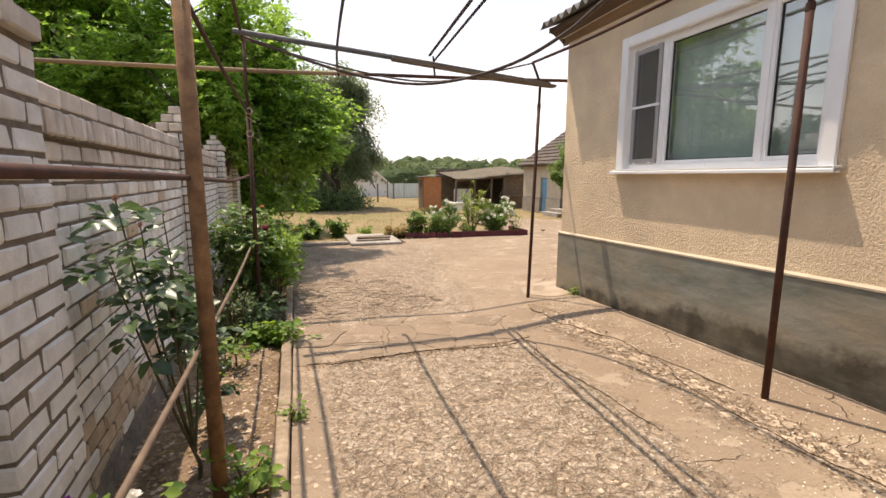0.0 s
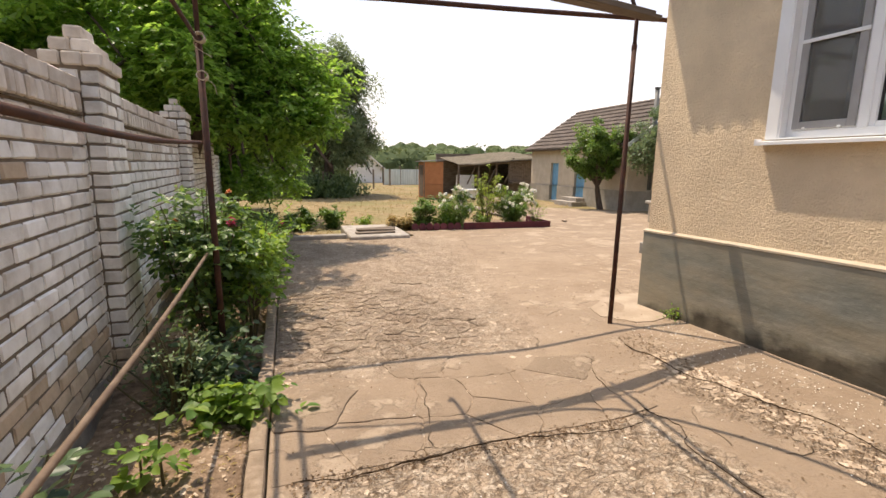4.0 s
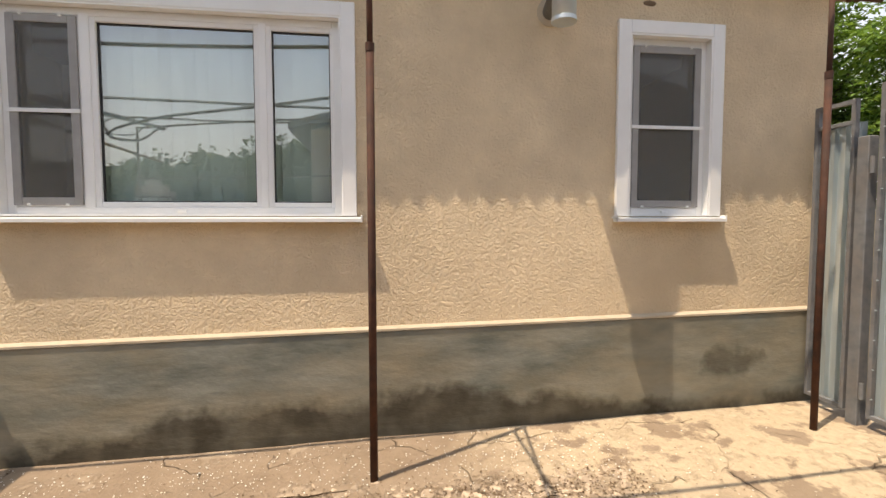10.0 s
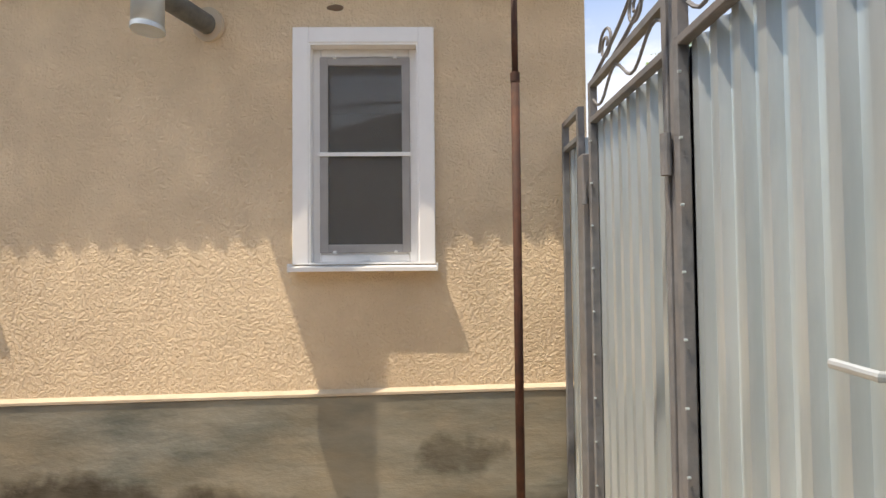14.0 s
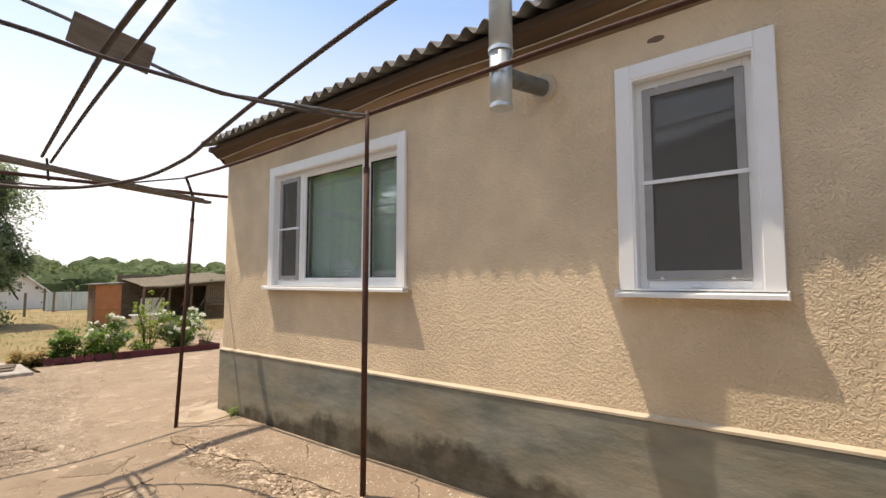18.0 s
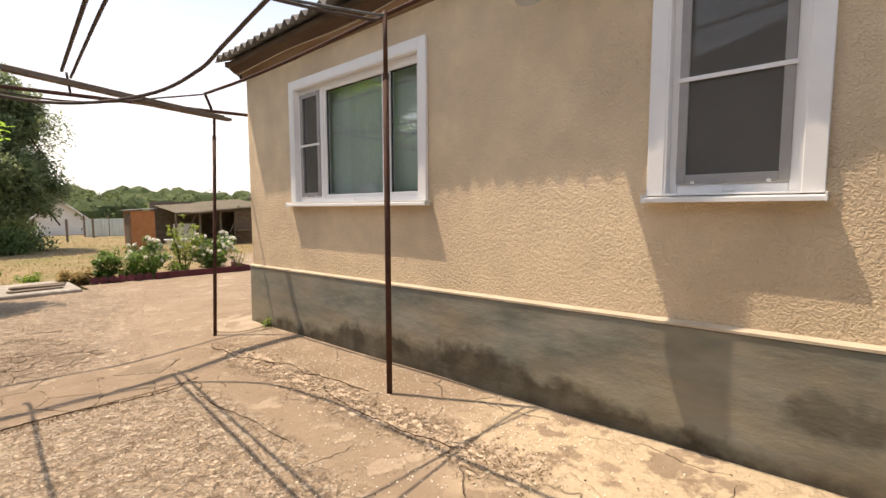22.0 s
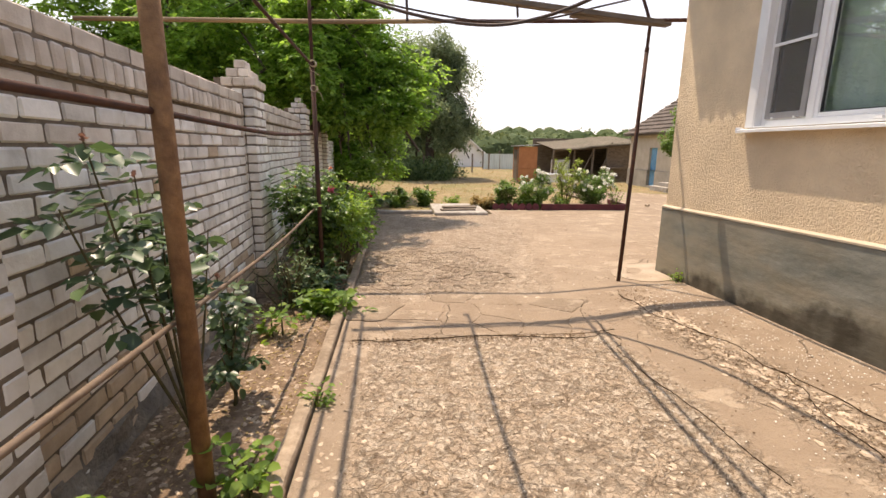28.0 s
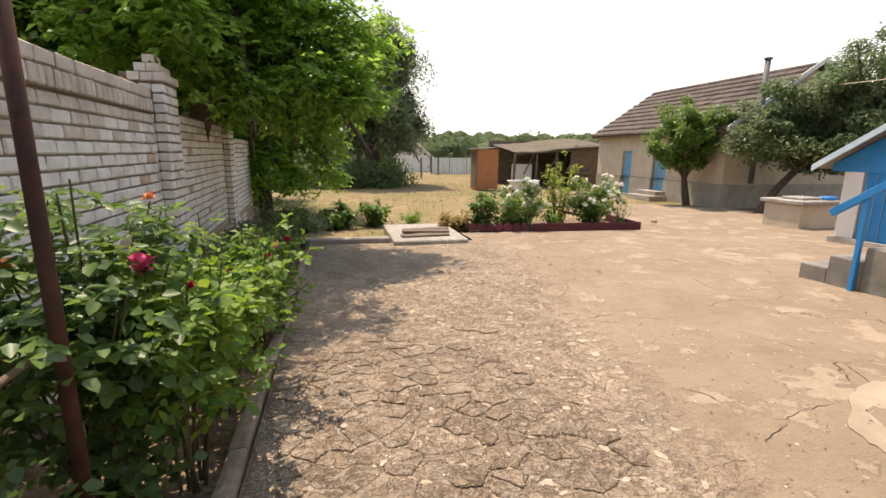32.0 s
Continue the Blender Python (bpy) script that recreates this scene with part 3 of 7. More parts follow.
    crust_c = mix(rng_map(patch, 0.5, 0.60, 0.0, 0.45), crust_c, (0.275, 0.20, 0.14))
    crust_c = mix(rng_map(hollow, 0.45, 0.41, 0.0, 0.4), crust_c, (0.25, 0.18, 0.122))
    crust_c = mix(rng_map(scab, 0.545, 0.575, 0.0, 0.5), crust_c, (0.58, 0.475, 0.362))
    crust_c = mix(mth("MULTIPLY", gap_l, 0.28), crust_c, (0.19, 0.13, 0.085))
    crust_c = mix(mth("MULTIPLY", gap_s, 0.10), crust_c, (0.19, 0.13, 0.085))
    strip_c = mix(0.5, stone_c, mix(rng_map(tone_s, 0.2, 0.8), (0.22, 0.155, 0.10), (0.42, 0.32, 0.225)))
    col = mix(crust, screed, crust_c)
    col = mix(coarse, col, stone_c)
    col = mix(mth("MULTIPLY", strip, 0.8), col, strip_c)
    col = mix(rng_map(fine, 0.40, 0.66, 0.0, 0.36), col, (0.31, 0.232, 0.16))
    hue = n.new("ShaderNodeHueSaturation")
    l.new(rng_map(oi.outputs["Random"], 0.0, 1.0, 0.86, 1.04), hue.inputs["Value"])
    l.new(col, hue.inputs["Color"])
    bs = n.new("ShaderNodeBsdfPrincipled")
    bs.inputs["Roughness"].default_value = 0.96
    bs.inputs["Specular IOR Level"].default_value = 0.1
    l.new(hue.outputs[0], bs.inputs["Base Color"])
    rough_zone = mth("MAXIMUM", mth("MAXIMUM", coarse, mth("MULTIPLY", strip, 0.8)), mth("MULTIPLY", crust, 0.85))
    dome = mth("ADD", mth("MULTIPLY", tone_s, 0.4), mth("ADD", mth("MULTIPLY", tone_l, 0.5), mth("ADD", mth("MULTIPLY", speck, 0.7), mth("ADD", mth("MULTIPLY", rng_map(scab, 0.50, 0.545), 0.35), mth("MULTIPLY", rng_map(hollow, 0.41, 0.455), 0.35)))))
    dome = mth("SUBTRACT", dome, mth("ADD", mth("MULTIPLY", gap_s, 0.4), mth("MULTIPLY", gap_l, 0.5)))
    h = mth("ADD", mth("MULTIPLY", fine, 0.6), mth("MULTIPLY", dome, rough_zone))
    h = mth("SUBTRACT", h, mth("MULTIPLY", split, 0.9))
    h = mth("ADD", h, mth("MULTIPLY", mid, 0.8))
    h = mth("ADD", h, mth("MULTIPLY", rng_map(flake, 0.545, 0.575), 0.2))
    bp = n.new("ShaderNodeBump")
    bp.inputs["Strength"].default_value, bp.inputs["Distance"].default_value = 1.0, 0.026
    l.new(h, bp.inputs["Height"])
    l.new(bp.outputs[0], bs.inputs["Normal"])
    out = n.new("ShaderNodeOutputMaterial")
    l.new(bs.outputs[0], out.inputs["Surface"])
    return m


M_YARD = yard_material()
M_FIELD = surf("dry_field", (0.225, 0.165, 0.092), (0.34, 0.26, 0.148), 3.0, 1.0, 0.8, 14, stain=(0.17, 0.17, 0.07), sscale=0.35, samount=0.75, fine=0.6, finescale=60, bdist=0.05, spec=0.05)


def sheet(name, xs, ys, height, material, keep=None, **tags):
    nx, ny = len(xs), len(ys)
    verts = [(x, y, height(x, y)) for y in ys for x in xs]
    faces = [(j * nx + i, j * nx + i + 1, (j + 1) * nx + i + 1, (j + 1) * nx + i) for j in range(ny - 1) for i in range(nx - 1)
             if keep is None or keep((xs[i] + xs[i + 1]) / 2, (ys[j] + ys[j + 1]) / 2)]
    ob = pydata(name, verts, faces, material, smooth=True)
    return tagged(ob, kind="structure", **tags)


def steps_to(a, b, n):
    return [a + (b - a) * i / n for i in range(n + 1)]


def field_height(x, y):
    r = math.hypot(x, y)
    z = gz(x, y) - 0.07
    if r > 60:
        z += -1.2 * smooth_step((r - 60) / 80) + 15.0 * smooth_step((r - 150) / 500)
    return z


far_axis = [-1800, -900, -500, -300, -200, -140, -100, -70]
sheet("ground", far_axis + steps_to(-50, 50, 40) + [-v for v in far_axis[::-1]], far_axis + steps_to(-50, 60, 44) + [-v for v in far_axis[::-1]],
      field_height, M_FIELD, label="dry trampled yard earth and parched grass", category="ground")


def pave_height(x, y):
    n1 = noise.noise(Vector((x * 0.9, y * 0.9, 3.0))) * 0.012 + noise.noise(Vector((x * 3.1, y * 3.1, 7.0))) * 0.006
    return gz(x, y) + n1


def in_yard(x, y):
    if x < 3.0:
        return y < 13.0
    if y < 5.9:
        return x < 3.9
    return not (x < 7.5 and y > 14.0) and y < 17.95 + max(0, (13.0 - x)) * 0.9


sheet("pavement", steps_to(-0.1, 13.6, 137), steps_to(-1.7, 20.9, 226), pave_height, M_YARD, in_yard,
      label="cracked sun-bleached concrete yard with exposed stones", category="pavement")


def bed_height(x, y):
    return gz(x, y) - 0.05 + 0.03 * noise.noise(Vector((x * 4, y * 4, 1))) + 0.012 * noise.noise(Vector((x * 14, y * 14, 2))) + 0.05 * max(0, noise.noise(Vector((x * 1.2, y * 1.2, 5))))


sheet("flower_bed_soil", steps_to(-1.9, -0.12, 45), steps_to(-1.7, 15.5, 260), bed_height, M_SOIL, label="dry crumbly soil strip along the brick wall", category="soil")

# kerb of the planting strip, laid in short lengths
kerb = thing("kerb", (0, 0, 0), "worn low concrete kerb beside the planting strip", "kerb", kind="structure")
y = -1.6
krng = random.Random(4)
while y < 12.8:
    ln = krng.uniform(0.9, 1.15)
    bm = bmesh.new()
    rows_k = []
    for k in range(13):
        f = k / 12
        wear = 0.8 if k in (0, 12) else 1.0
        sec = []
        for px, pz in ((-0.050, -0.12), (-0.050, 0.032), (-0.043, 0.046), (-0.015, 0.050), (0.020, 0.049), (0.038, 0.044), (0.045, 0.030), (0.047, -0.12)):
            q = Vector((px * 9, (y + f * ln) * 5, pz * 9))
            sec.append(bm.verts.new((px * (1 + 0.16 * noise.noise(q)), f * (ln - 0.008), (pz if pz < 0 else pz * wear) + 0.012 * noise.noise(q + Vector((5, 0, 0))))))
        rows_k.append(sec)
    for ra, rb in zip(rows_k, rows_k[1:]):
        for i in range(7):
            bm.faces.new((ra[i], ra[i + 1], rb[i + 1], rb[i]))
    bm.faces.new(rows_k[0][::-1])
    bm.faces.new(rows_k[-1])
    bmesh.ops.recalc_face_normals(bm, faces=bm.faces[:])
    ob = part("kerb_stone", bm, M_KERB, kerb)
    ob.matrix_basis = pose(-0.155 + krng.uniform(-0.008, 0.008), y, gz(-0.15, y), -1.4, 0, krng.uniform(-0.6, 0.6))
    y += ln

# ---- house ----
WX, YN, YS = 3.72, 5.95, -1.46     # face of the long wall, north and south corners
house = thing("house", (0, 0, 0), "single-storey stuccoed house with grey plinth and corrugated roof", "house")
W1 = (2.46, 4.66, 1.64, 3.03)      # y0, y1, z0, z1 of the openings
W2 = (-0.393, 0.292, 1.64, 3.03)


def wall_with_holes(y0, y1, z0, z1, holes, x0, x1):
    bm = bmesh.new()
    ys = sorted({y0, y1, *[h[0] for h in holes], *[h[1] for h in holes]})
    for a, b in zip(ys, ys[1:]):
        mid = (a + b) / 2
        cut = [h for h in holes if h[0] < mid < h[1]]
        if cut:
            add_box(bm, x0, a, z0, x1, b, cut[0][2])
            add_box(bm, x0, a, cut[0][3], x1, b, z1)
        else:
            add_box(bm, x0, a, z0, x1, b, z1)
    bmesh.ops.remove_doubles(bm, verts=bm.verts[:], dist=1e-4)
    return bm


part("wall", wall_with_holes(YS, YN, 0.4, 3.56, (W1, W2), WX, WX + 0.35), M_STUCCO, house, "ochre rough-cast stucco wall")
part("wall", box(WX + 0.35, YN - 0.35, -0.5, 11.0, YN, 3.56), M_STUCCO, house)
part("wall", box(WX + 0.35, YS, -0.5, 11.0, YS + 0.35, 3.56), M_STUCCO, house)
part("wall", box(10.65, YS + 0.35, -0.5, 11.0, YN - 0.35, 3.56), M_STUCCO, house)


def plinth_top(y):
    return 0.748 + (5.95 - y) * 0.0168


BLOT = (-0.62, 0.46)     # y and z of a damp blotch


def plinth_mat():
    """Grey-green cement render with black damp blotches along the foot."""
    m = surf("plinth_render", (0.120, 0.130, 0.112), (0.245, 0.248, 0.212), 3.4, 0.7, 0.35, 9, stain=(0.31, 0.262, 0.18), sscale=1.3, samount=0.75, fine=0.3, finescale=90, spec=0.3, stretch=(1, 0.55, 1.5), bdist=0.015)
    n, l = m.node_tree.nodes, m.node_tree.links
    bs = next(k for k in n if k.type == "BSDF_PRINCIPLED")
    src = bs.inputs["Base Color"].links[0].from_socket
    co = n.new("ShaderNodeTexCoord")
    sep = n.new("ShaderNodeSeparateXYZ")
    l.new(co.outputs["Object"], sep.inputs[0])
    def nz(scale, detail):
        t = n.new("ShaderNodeTexNoise")
        t.inputs["Scale"].default_value, t.inputs["Detail"].default_value = scale, detail
        l.new(co.outputs["Object"], t.inputs["Vector"])
        return t.outputs["Fac"]
    def mth(op, a, b):
        x = n.new("ShaderNodeMath")
        x.operation = op
        for i, v in enumerate((a, b)):
            if isinstance(v, (int, float)):
                x.inputs[i].default_value = v
            else:
                l.new(v, x.inputs[i])
        return x.outputs[0]
    swell = n.new("ShaderNodeMapRange")
    swell.interpolation_type = "SMOOTHSTEP"
    swell.inputs[1].default_value, swell.inputs[2].default_value, swell.inputs[3].default_value, swell.inputs[4].default_value = 2.6, 0.9, -0.12, 0.17
    off = mth("ABSOLUTE", mth("SUBTRACT", sep.outputs[1], 2.3), 0)
    l.new(off, swell.inputs[0])
    edge = mth("ADD", mth("ADD", mth("ADD", mth("MULTIPLY", nz(1.1, 2), 0.55), mth("MULTIPLY", nz(3.2, 3), 0.25)), mth("MULTIPLY", nz(11.0, 6), 0.20)), swell.outputs[0])
    height = mth("ADD", sep.outputs[2], mth("MULTIPLY", sep.outputs[1], 0.02))
    r = n.new("ShaderNodeMapRange")
    r.inputs[1].default_value, r.inputs[2].default_value = -0.02, 0.10
    l.new(mth("SUBTRACT", mth("SUBTRACT", edge, 0.24), height), r.inputs[0])
    mx = n.new("ShaderNodeMixRGB")
    mx.inputs["Color2"].default_value = (0.058, 0.050, 0.035, 1)
    # one lone blotch near the gate corner
    dy, dz = mth("MULTIPLY", mth("SUBTRACT", sep.outputs[1], BLOT[0]), 3.0), mth("MULTIPLY", mth("SUBTRACT", sep.outputs[2], BLOT[1]), 6.0)
    far = mth("SQRT", mth("ADD", mth("MULTIPLY", dy, dy), mth("MULTIPLY", dz, dz)), 0)
    blot = n.new("ShaderNodeMapRange")
    blot.inputs[1].default_value, blot.inputs[2].default_value = 0.95, 0.45
    l.new(mth("ADD", far, mth("MULTIPLY", mth("SUBTRACT", nz(7.0, 6), 0.5), 1.6)), blot.inputs[0])
    spread = mth("MAXIMUM", r.outputs[0], mth("MULTIPLY", blot.outputs[0], 0.75))
    amount = mth("MULTIPLY", spread, mth("ADD", mth("MULTIPLY", nz(5.0, 6), 1.1), 0.30))
    l.new(amount, mx.inputs["Fac"])
    l.new(src, mx.inputs["Color1"])
    l.new(mx.outputs[0], bs.inputs["Base Color"])
    return m


M_PLINTH = plinth_mat()
bm = bmesh.new()
for a, b in zip(steps_to(YS - 0.02, YN + 0.03, 24), steps_to(YS - 0.02, YN + 0.03, 24)[1:]):
    prof = [bm.verts.new(c) for c in ((3.685, a, -0.4), (3.685, b, -0.4), (3.690, b, plinth_top(b) - 0.02), (3.690, a, plinth_top(a) - 0.02))]
    bm.faces.new(prof)
    top = [bm.verts.new(c) for c in ((3.690, a, plinth_top(a) - 0.02), (3.690, b, plinth_top(b) - 0.02), (3.715, b, plinth_top(b)), (3.715, a, plinth_top(a)))]
    bm.faces.new(top)
    top = [bm.verts.new(c) for c in ((3.715, a, plinth_top(a)), (3.715, b, plinth_top(b)), (3.80, b, plinth_top(b)), (3.80, a, plinth_top(a)))]
    bm.faces.new(top)
for yy in (YN + 0.03, YS - 0.02):
    bm.faces.new([bm.verts.new(c) for c in ((3.685, yy, -0.4), (11.0, yy, -0.4), (11.0, yy, 0.73), (3.69, yy, plinth_top(yy) - 0.02))])
bmesh.ops.remove_doubles(bm, verts=bm.verts[:], dist=1e-4)
bmesh.ops.recalc_face_normals(bm, faces=bm.faces[:])
part("plinth", bm, M_PLINTH, house, "grey-green cement plinth with black damp stains")
M_LEDGE = surf("pale_ledge", (0.46, 0.385, 0.285), (0.54, 0.455, 0.345), 5, 0.95, 0.4, 50, spec=0.1)
bm = bmesh.new()
for a, b in zip(steps_to(YS - 0.02, YN + 0.035, 24), steps_to(YS - 0.02, YN + 0.035, 24)[1:]):
    za, zb = plinth_top(a), plinth_top(b)
    q = [[bm.verts.new(c) for c in ((3.682, yy, z - 0.012), (3.682, yy, z + 0.004), (3.722, yy, z + 0.022), (3.722, yy, z - 0.012))] for yy, z in ((a, za), (b, zb))]
    for k in range(4):
        bm.faces.new((q[0][k], q[1][k], q[1][(k + 1) % 4], q[0][(k + 1) % 4]))
bmesh.ops.remove_doubles(bm, verts=bm.verts[:], dist=1e-4)
bmesh.ops.recalc_face_normals(bm, faces=bm.faces[:])
part("ledge", bm, M_LEDGE, house, "pale mortar ledge along the plinth top")

# roof: corrugated sheets that rise to a ridge, with a boarded, stained eave
def corrugated(y0, y1, x0, x1, z0, z1, pitch=0.15, amp=0.026, nx=10, thick=0.008):
    ys = steps_to(y0, y1, int((y1 - y0) / pitch * 8))
    bm = bmesh.new()
    grid = []
    for k in range(nx + 1):
        x, z = x0 + (x1 - x0) * k / nx, z0 + (z1 - z0) * k / nx
        grid.append([bm.verts.new((x, yy, z + amp * math.cos(2 * math.pi * yy / pitch))) for yy in ys])
    under = [[bm.verts.new((v.co.x, v.co.y, v.co.z - thick)) for v in row] for row in (grid[0], grid[-1])]
    for a, b in zip(grid, grid[1:]):
        for i in range(len(ys) - 1):
            bm.faces.new((a[i], b[i], b[i + 1], a[i + 1]))
    for i in range(len(ys) - 1):
        bm.faces.new((under[0][i], grid[0][i], grid[0][i + 1], under[0][i + 1]))
        bm.faces.new((under[0][i], under[0][i + 1], under[1][i + 1], under[1][i]))
    return bm


rrng = random.Random(21)
WAVE = 0.179
k, yy = 0, YS - 0.27
while yy < YN + 0.15:
    end = min(yy + 6 * WAVE, YN + 0.235)
    ob = part("roof_sheet", corrugated(yy, end + (0.05 if end < YN + 0.2 else 0), 3.392 + rrng.uniform(-0.009, 0.009), 7.35, 3.645 + 0.004 * (k % 2), 5.15, WAVE, 0.040), M_ASBESTOS, house, "weathered grey corrugated cement roof sheet", True)
    yy, k = end, k + 1
part("roof_sheet", corrugated(YS - 0.27, YN + 0.235, 11.4, 7.35, 3.625, 5.15, WAVE, 0.04), M_ASBESTOS, house, "", True)
for yy in (YN - 0.34, YS + 0.01):
    part("gable", prism([(3.8, 3.56), (10.95, 3.56), (7.35, 5.08)], 0.30, "y", yy), M_STUCCO, house)
part("soffit", prism([(3.53, 3.55), (3.735, 3.39), (3.735, 3.62), (3.53, 3.61)], YN - YS + 0.27, "y", YS - 0.15), M_SOFFIT, house, "brown stained boarded soffit")
part("eave_board", prism([(3.5226, 3.5405), (3.6096, 3.4725), (3.617, 3.482), (3.53, 3.55)], YN - YS + 0.27, "y", YS - 0.15), M_FASCIA, house, "dark brown board under the sheet ends")
part("fascia_board", box(3.508, YS - 0.2, 3.535, 3.528, YN + 0.13, 3.61, 0.003), M_FASCIA, house, "dark weathered fascia board")
part("verge_board", prism([(3.50, 3.55), (3.50, 3.62), (7.35, 5.10), (7.35, 5.03)], 0.03, "y", YN + 0.14), M_SOFFIT, house)
part("ceiling", box(WX + 0.36, YS + 0.36, 3.30, 10.6, YN - 0.36, 3.36), M_ROOM, house)
part("inner_wall", box(5.9, YS + 0.36, -0.3, 5.95, YN - 0.36, 3.30), M_ROOM, house)
part("inner_wall", box(WX + 0.36, 1.6, -0.3, 5.9, 1.66, 3.30), M_ROOM, house)
part("floor", box(WX + 0.36, YS + 0.36, 0.45, 10.6, YN - 0.36, 0.5), M_ROOM, house)


cable = tagged(link("eave_cable", tube(bez([(3.62, YN, 3.45), (3.60, 4.6, 3.475), (3.61, 3.4, 3.45), (3.59, 2.2, 3.49), (3.60, 0.8, 3.46), (3.58, -0.5, 3.50), (3.60, -1.4, 3.47)], 8), 0.006, 6), M_LEDGE), "thin pale cable clipped under the eave", "cable")
bm = bmesh.new()
bmesh.ops.create_icosphere(bm, subdivisions=2, radius=0.05)
for v in bm.verts:
    v.co = Vector((v.co.x * 0.12, v.co.y * 1.1, v.co.z * 0.45)) * (1 + 0.25 * noise.noise(v.co * 40))
hole = part("plaster_hole", bm, M_SOFFIT, house, "small hole broken in the plaster")
hole.location = (WX - 0.001, 0.13, 3.27)

# ---- windows ----
def ring_frame(y0, y1, z0, z1, w, x0, x1, bev=0.004):
    """A rectangular frame of four butted bars."""
    bm = bmesh.new()
    add_box(bm, x0, y0, z0, x1, y0 + w, z1)
    add_box(bm, x0, y1 - w, z0, x1, y1, z1)
    add_box(bm, x0, y0 + w, z0, x1, y1 - w, z0 + w)
    add_box(bm, x0, y0 + w, z1 - w, x1, y1 - w, z1)
    if bev:
        bmesh.ops.bevel(bm, geom=bm.edges[:], offset=bev, segments=1, affect="EDGES")
    return bm


def sash(win, y0, y1, z0, z1, x, screen):
    """A framed pane; with a screen it has the grey netting frame and a white bar across."""
    s = part("sash", ring_frame(y0, y1, z0, z1, 0.042, x - 0.012, x + 0.05), M_WHITE, win, "white plastic sash")
    part("gasket", ring_frame(y0 + 0.038, y1 - 0.038, z0 + 0.038, z1 - 0.038, 0.012, x + 0.008, x + 0.03, 0), M_BLACK, s)
    pane = part("pane", box(x + 0.016, y0 + 0.04, z0 + 0.04, x + 0.022, y1 - 0.04, z1 - 0.04), M_GLASS, s, "clear window glass")
    pane.visible_shadow = False
    if screen:
        part("screen_frame", ring_frame(y0 + 0.016, y1 - 0.016, z0 + 0.018, z1 - 0.018, 0.052, x - 0.03, x - 0.013, 0.003), M_SCREEN, s, "grey insect-screen frame")
        net = part("netting", box(x - 0.022, y0 + 0.05, z0 + 0.05, x - 0.021, y1 - 0.05, z1 - 0.05), M_NET, s, "dark fine insect netting")
        net.visible_shadow = False
        mid = (z0 + z1) / 2
        part("glazing_bar", box(x - 0.038, y0 + 0.006, mid - 0.013, x - 0.031, y1 - 0.006, mid + 0.013, 0.002), M_WHITE, s)
        for zz in (z0 + 0.012, z1 - 0.03):
            for yy in (y0 + 0.10, y1 - 0.12):
                part("clip", box(x - 0.04, yy, zz, x - 0.012, yy + 0.02, zz + 0.018, 0.002), M_WHITE, s)
    return s


def window(label, hole, splits, sill_over):
    y0, y1, z0, z1 = hole
    win = thing("window_1", (0, 0, 0), label, "window", kind="structure")
    for bm, nm in ((box(3.685, y0 - 0.10, z0, 3.7195, y0, z1 + 0.10, 0.004), "casing"), (box(3.685, y1, z0, 3.7195, y1 + 0.10, z1 + 0.10, 0.004), "casing"),
                   (box(3.685, y0, z1, 3.7195, y1, z1 + 0.10, 0.004), "casing")):
        part(nm, bm, M_WHITE, win, "flat white plastic casing")
    part("reveal", ring_frame(y0, y1, z0, z1, 0.012, 3.69, 3.80, 0), M_WHITE, win)
    part("window_frame", ring_frame(y0 + 0.012, y1 - 0.012, z0 + 0.012, z1 - 0.012, 0.05, 3.755, 3.82), M_WHITE, win, "white plastic window frame")
    sill = prism([(3.63, z0 - 0.042), (3.63, z0 - 0.018), (3.76, z0 + 0.002), (3.76, z0 - 0.008), (3.645, z0 - 0.026), (3.638, z0 - 0.042)], y1 - y0 + 0.2 + 2 * sill_over, "y", y0 - 0.10 - sill_over)
    part("window_sill", sill, M_WHITE, win, "white folded metal sill")
    for yy in (y0 - 0.10 - sill_over, y1 + 0.10 + sill_over - 0.012):
        part("sill_end", box(3.627, yy, z0 - 0.045, 3.70, yy + 0.012, z0 + 0.006, 0.003), M_WHITE, win)
    part("vent_cover", box(3.742, (y0 + y1) / 2 - 0.03, z0 + 0.022, 3.757, (y0 + y1) / 2 + 0.03, z0 + 0.045, 0.003), M_WHITE, win)
    for a, b, screen in splits:
        sash(win, a, b, z0 + 0.055, z1 - 0.05, 3.775, screen)
    return win


w1 = window("wide white plastic three-light window with pale curtains behind", W1, ((4.165, 4.62, True), (3.02, 4.115, False), (2.50, 2.985, False)), 0.04)
part("mullion", box(3.752, 4.108, 1.69, 3.815, 4.172, 2.98, 0.003), M_WHITE, w1)
part("mullion", box(3.752, 2.978, 1.69, 3.815, 3.028, 2.98, 0.003), M_WHITE, w1)
window("narrow white plastic window with insect screen", W2, ((-0.353, 0.252, True),), 0.015)
# vertical slat blinds behind the wide window
blind = thing("vertical_blind", (3.885, 0, 0), "pale green vertical slat blind behind the window", "blind")
part("head_rail", box(-0.02, 2.42, 3.05, 0.02, 4.62, 3.09), M_WHITE, blind)
k = 0
yy = 2.53
while yy < 4.14:
    ob = part("slat", box(-0.001, -0.046, 1.45, 0.001, 0.046, 3.05), M_CURTAIN, blind)
    ob.matrix_basis = pose(0, yy, 0, 0, 0, 16 + 7 * math.sin(k * 1.9) + 4 * math.sin(k * 4.3))
    yy += 0.083
    k += 1

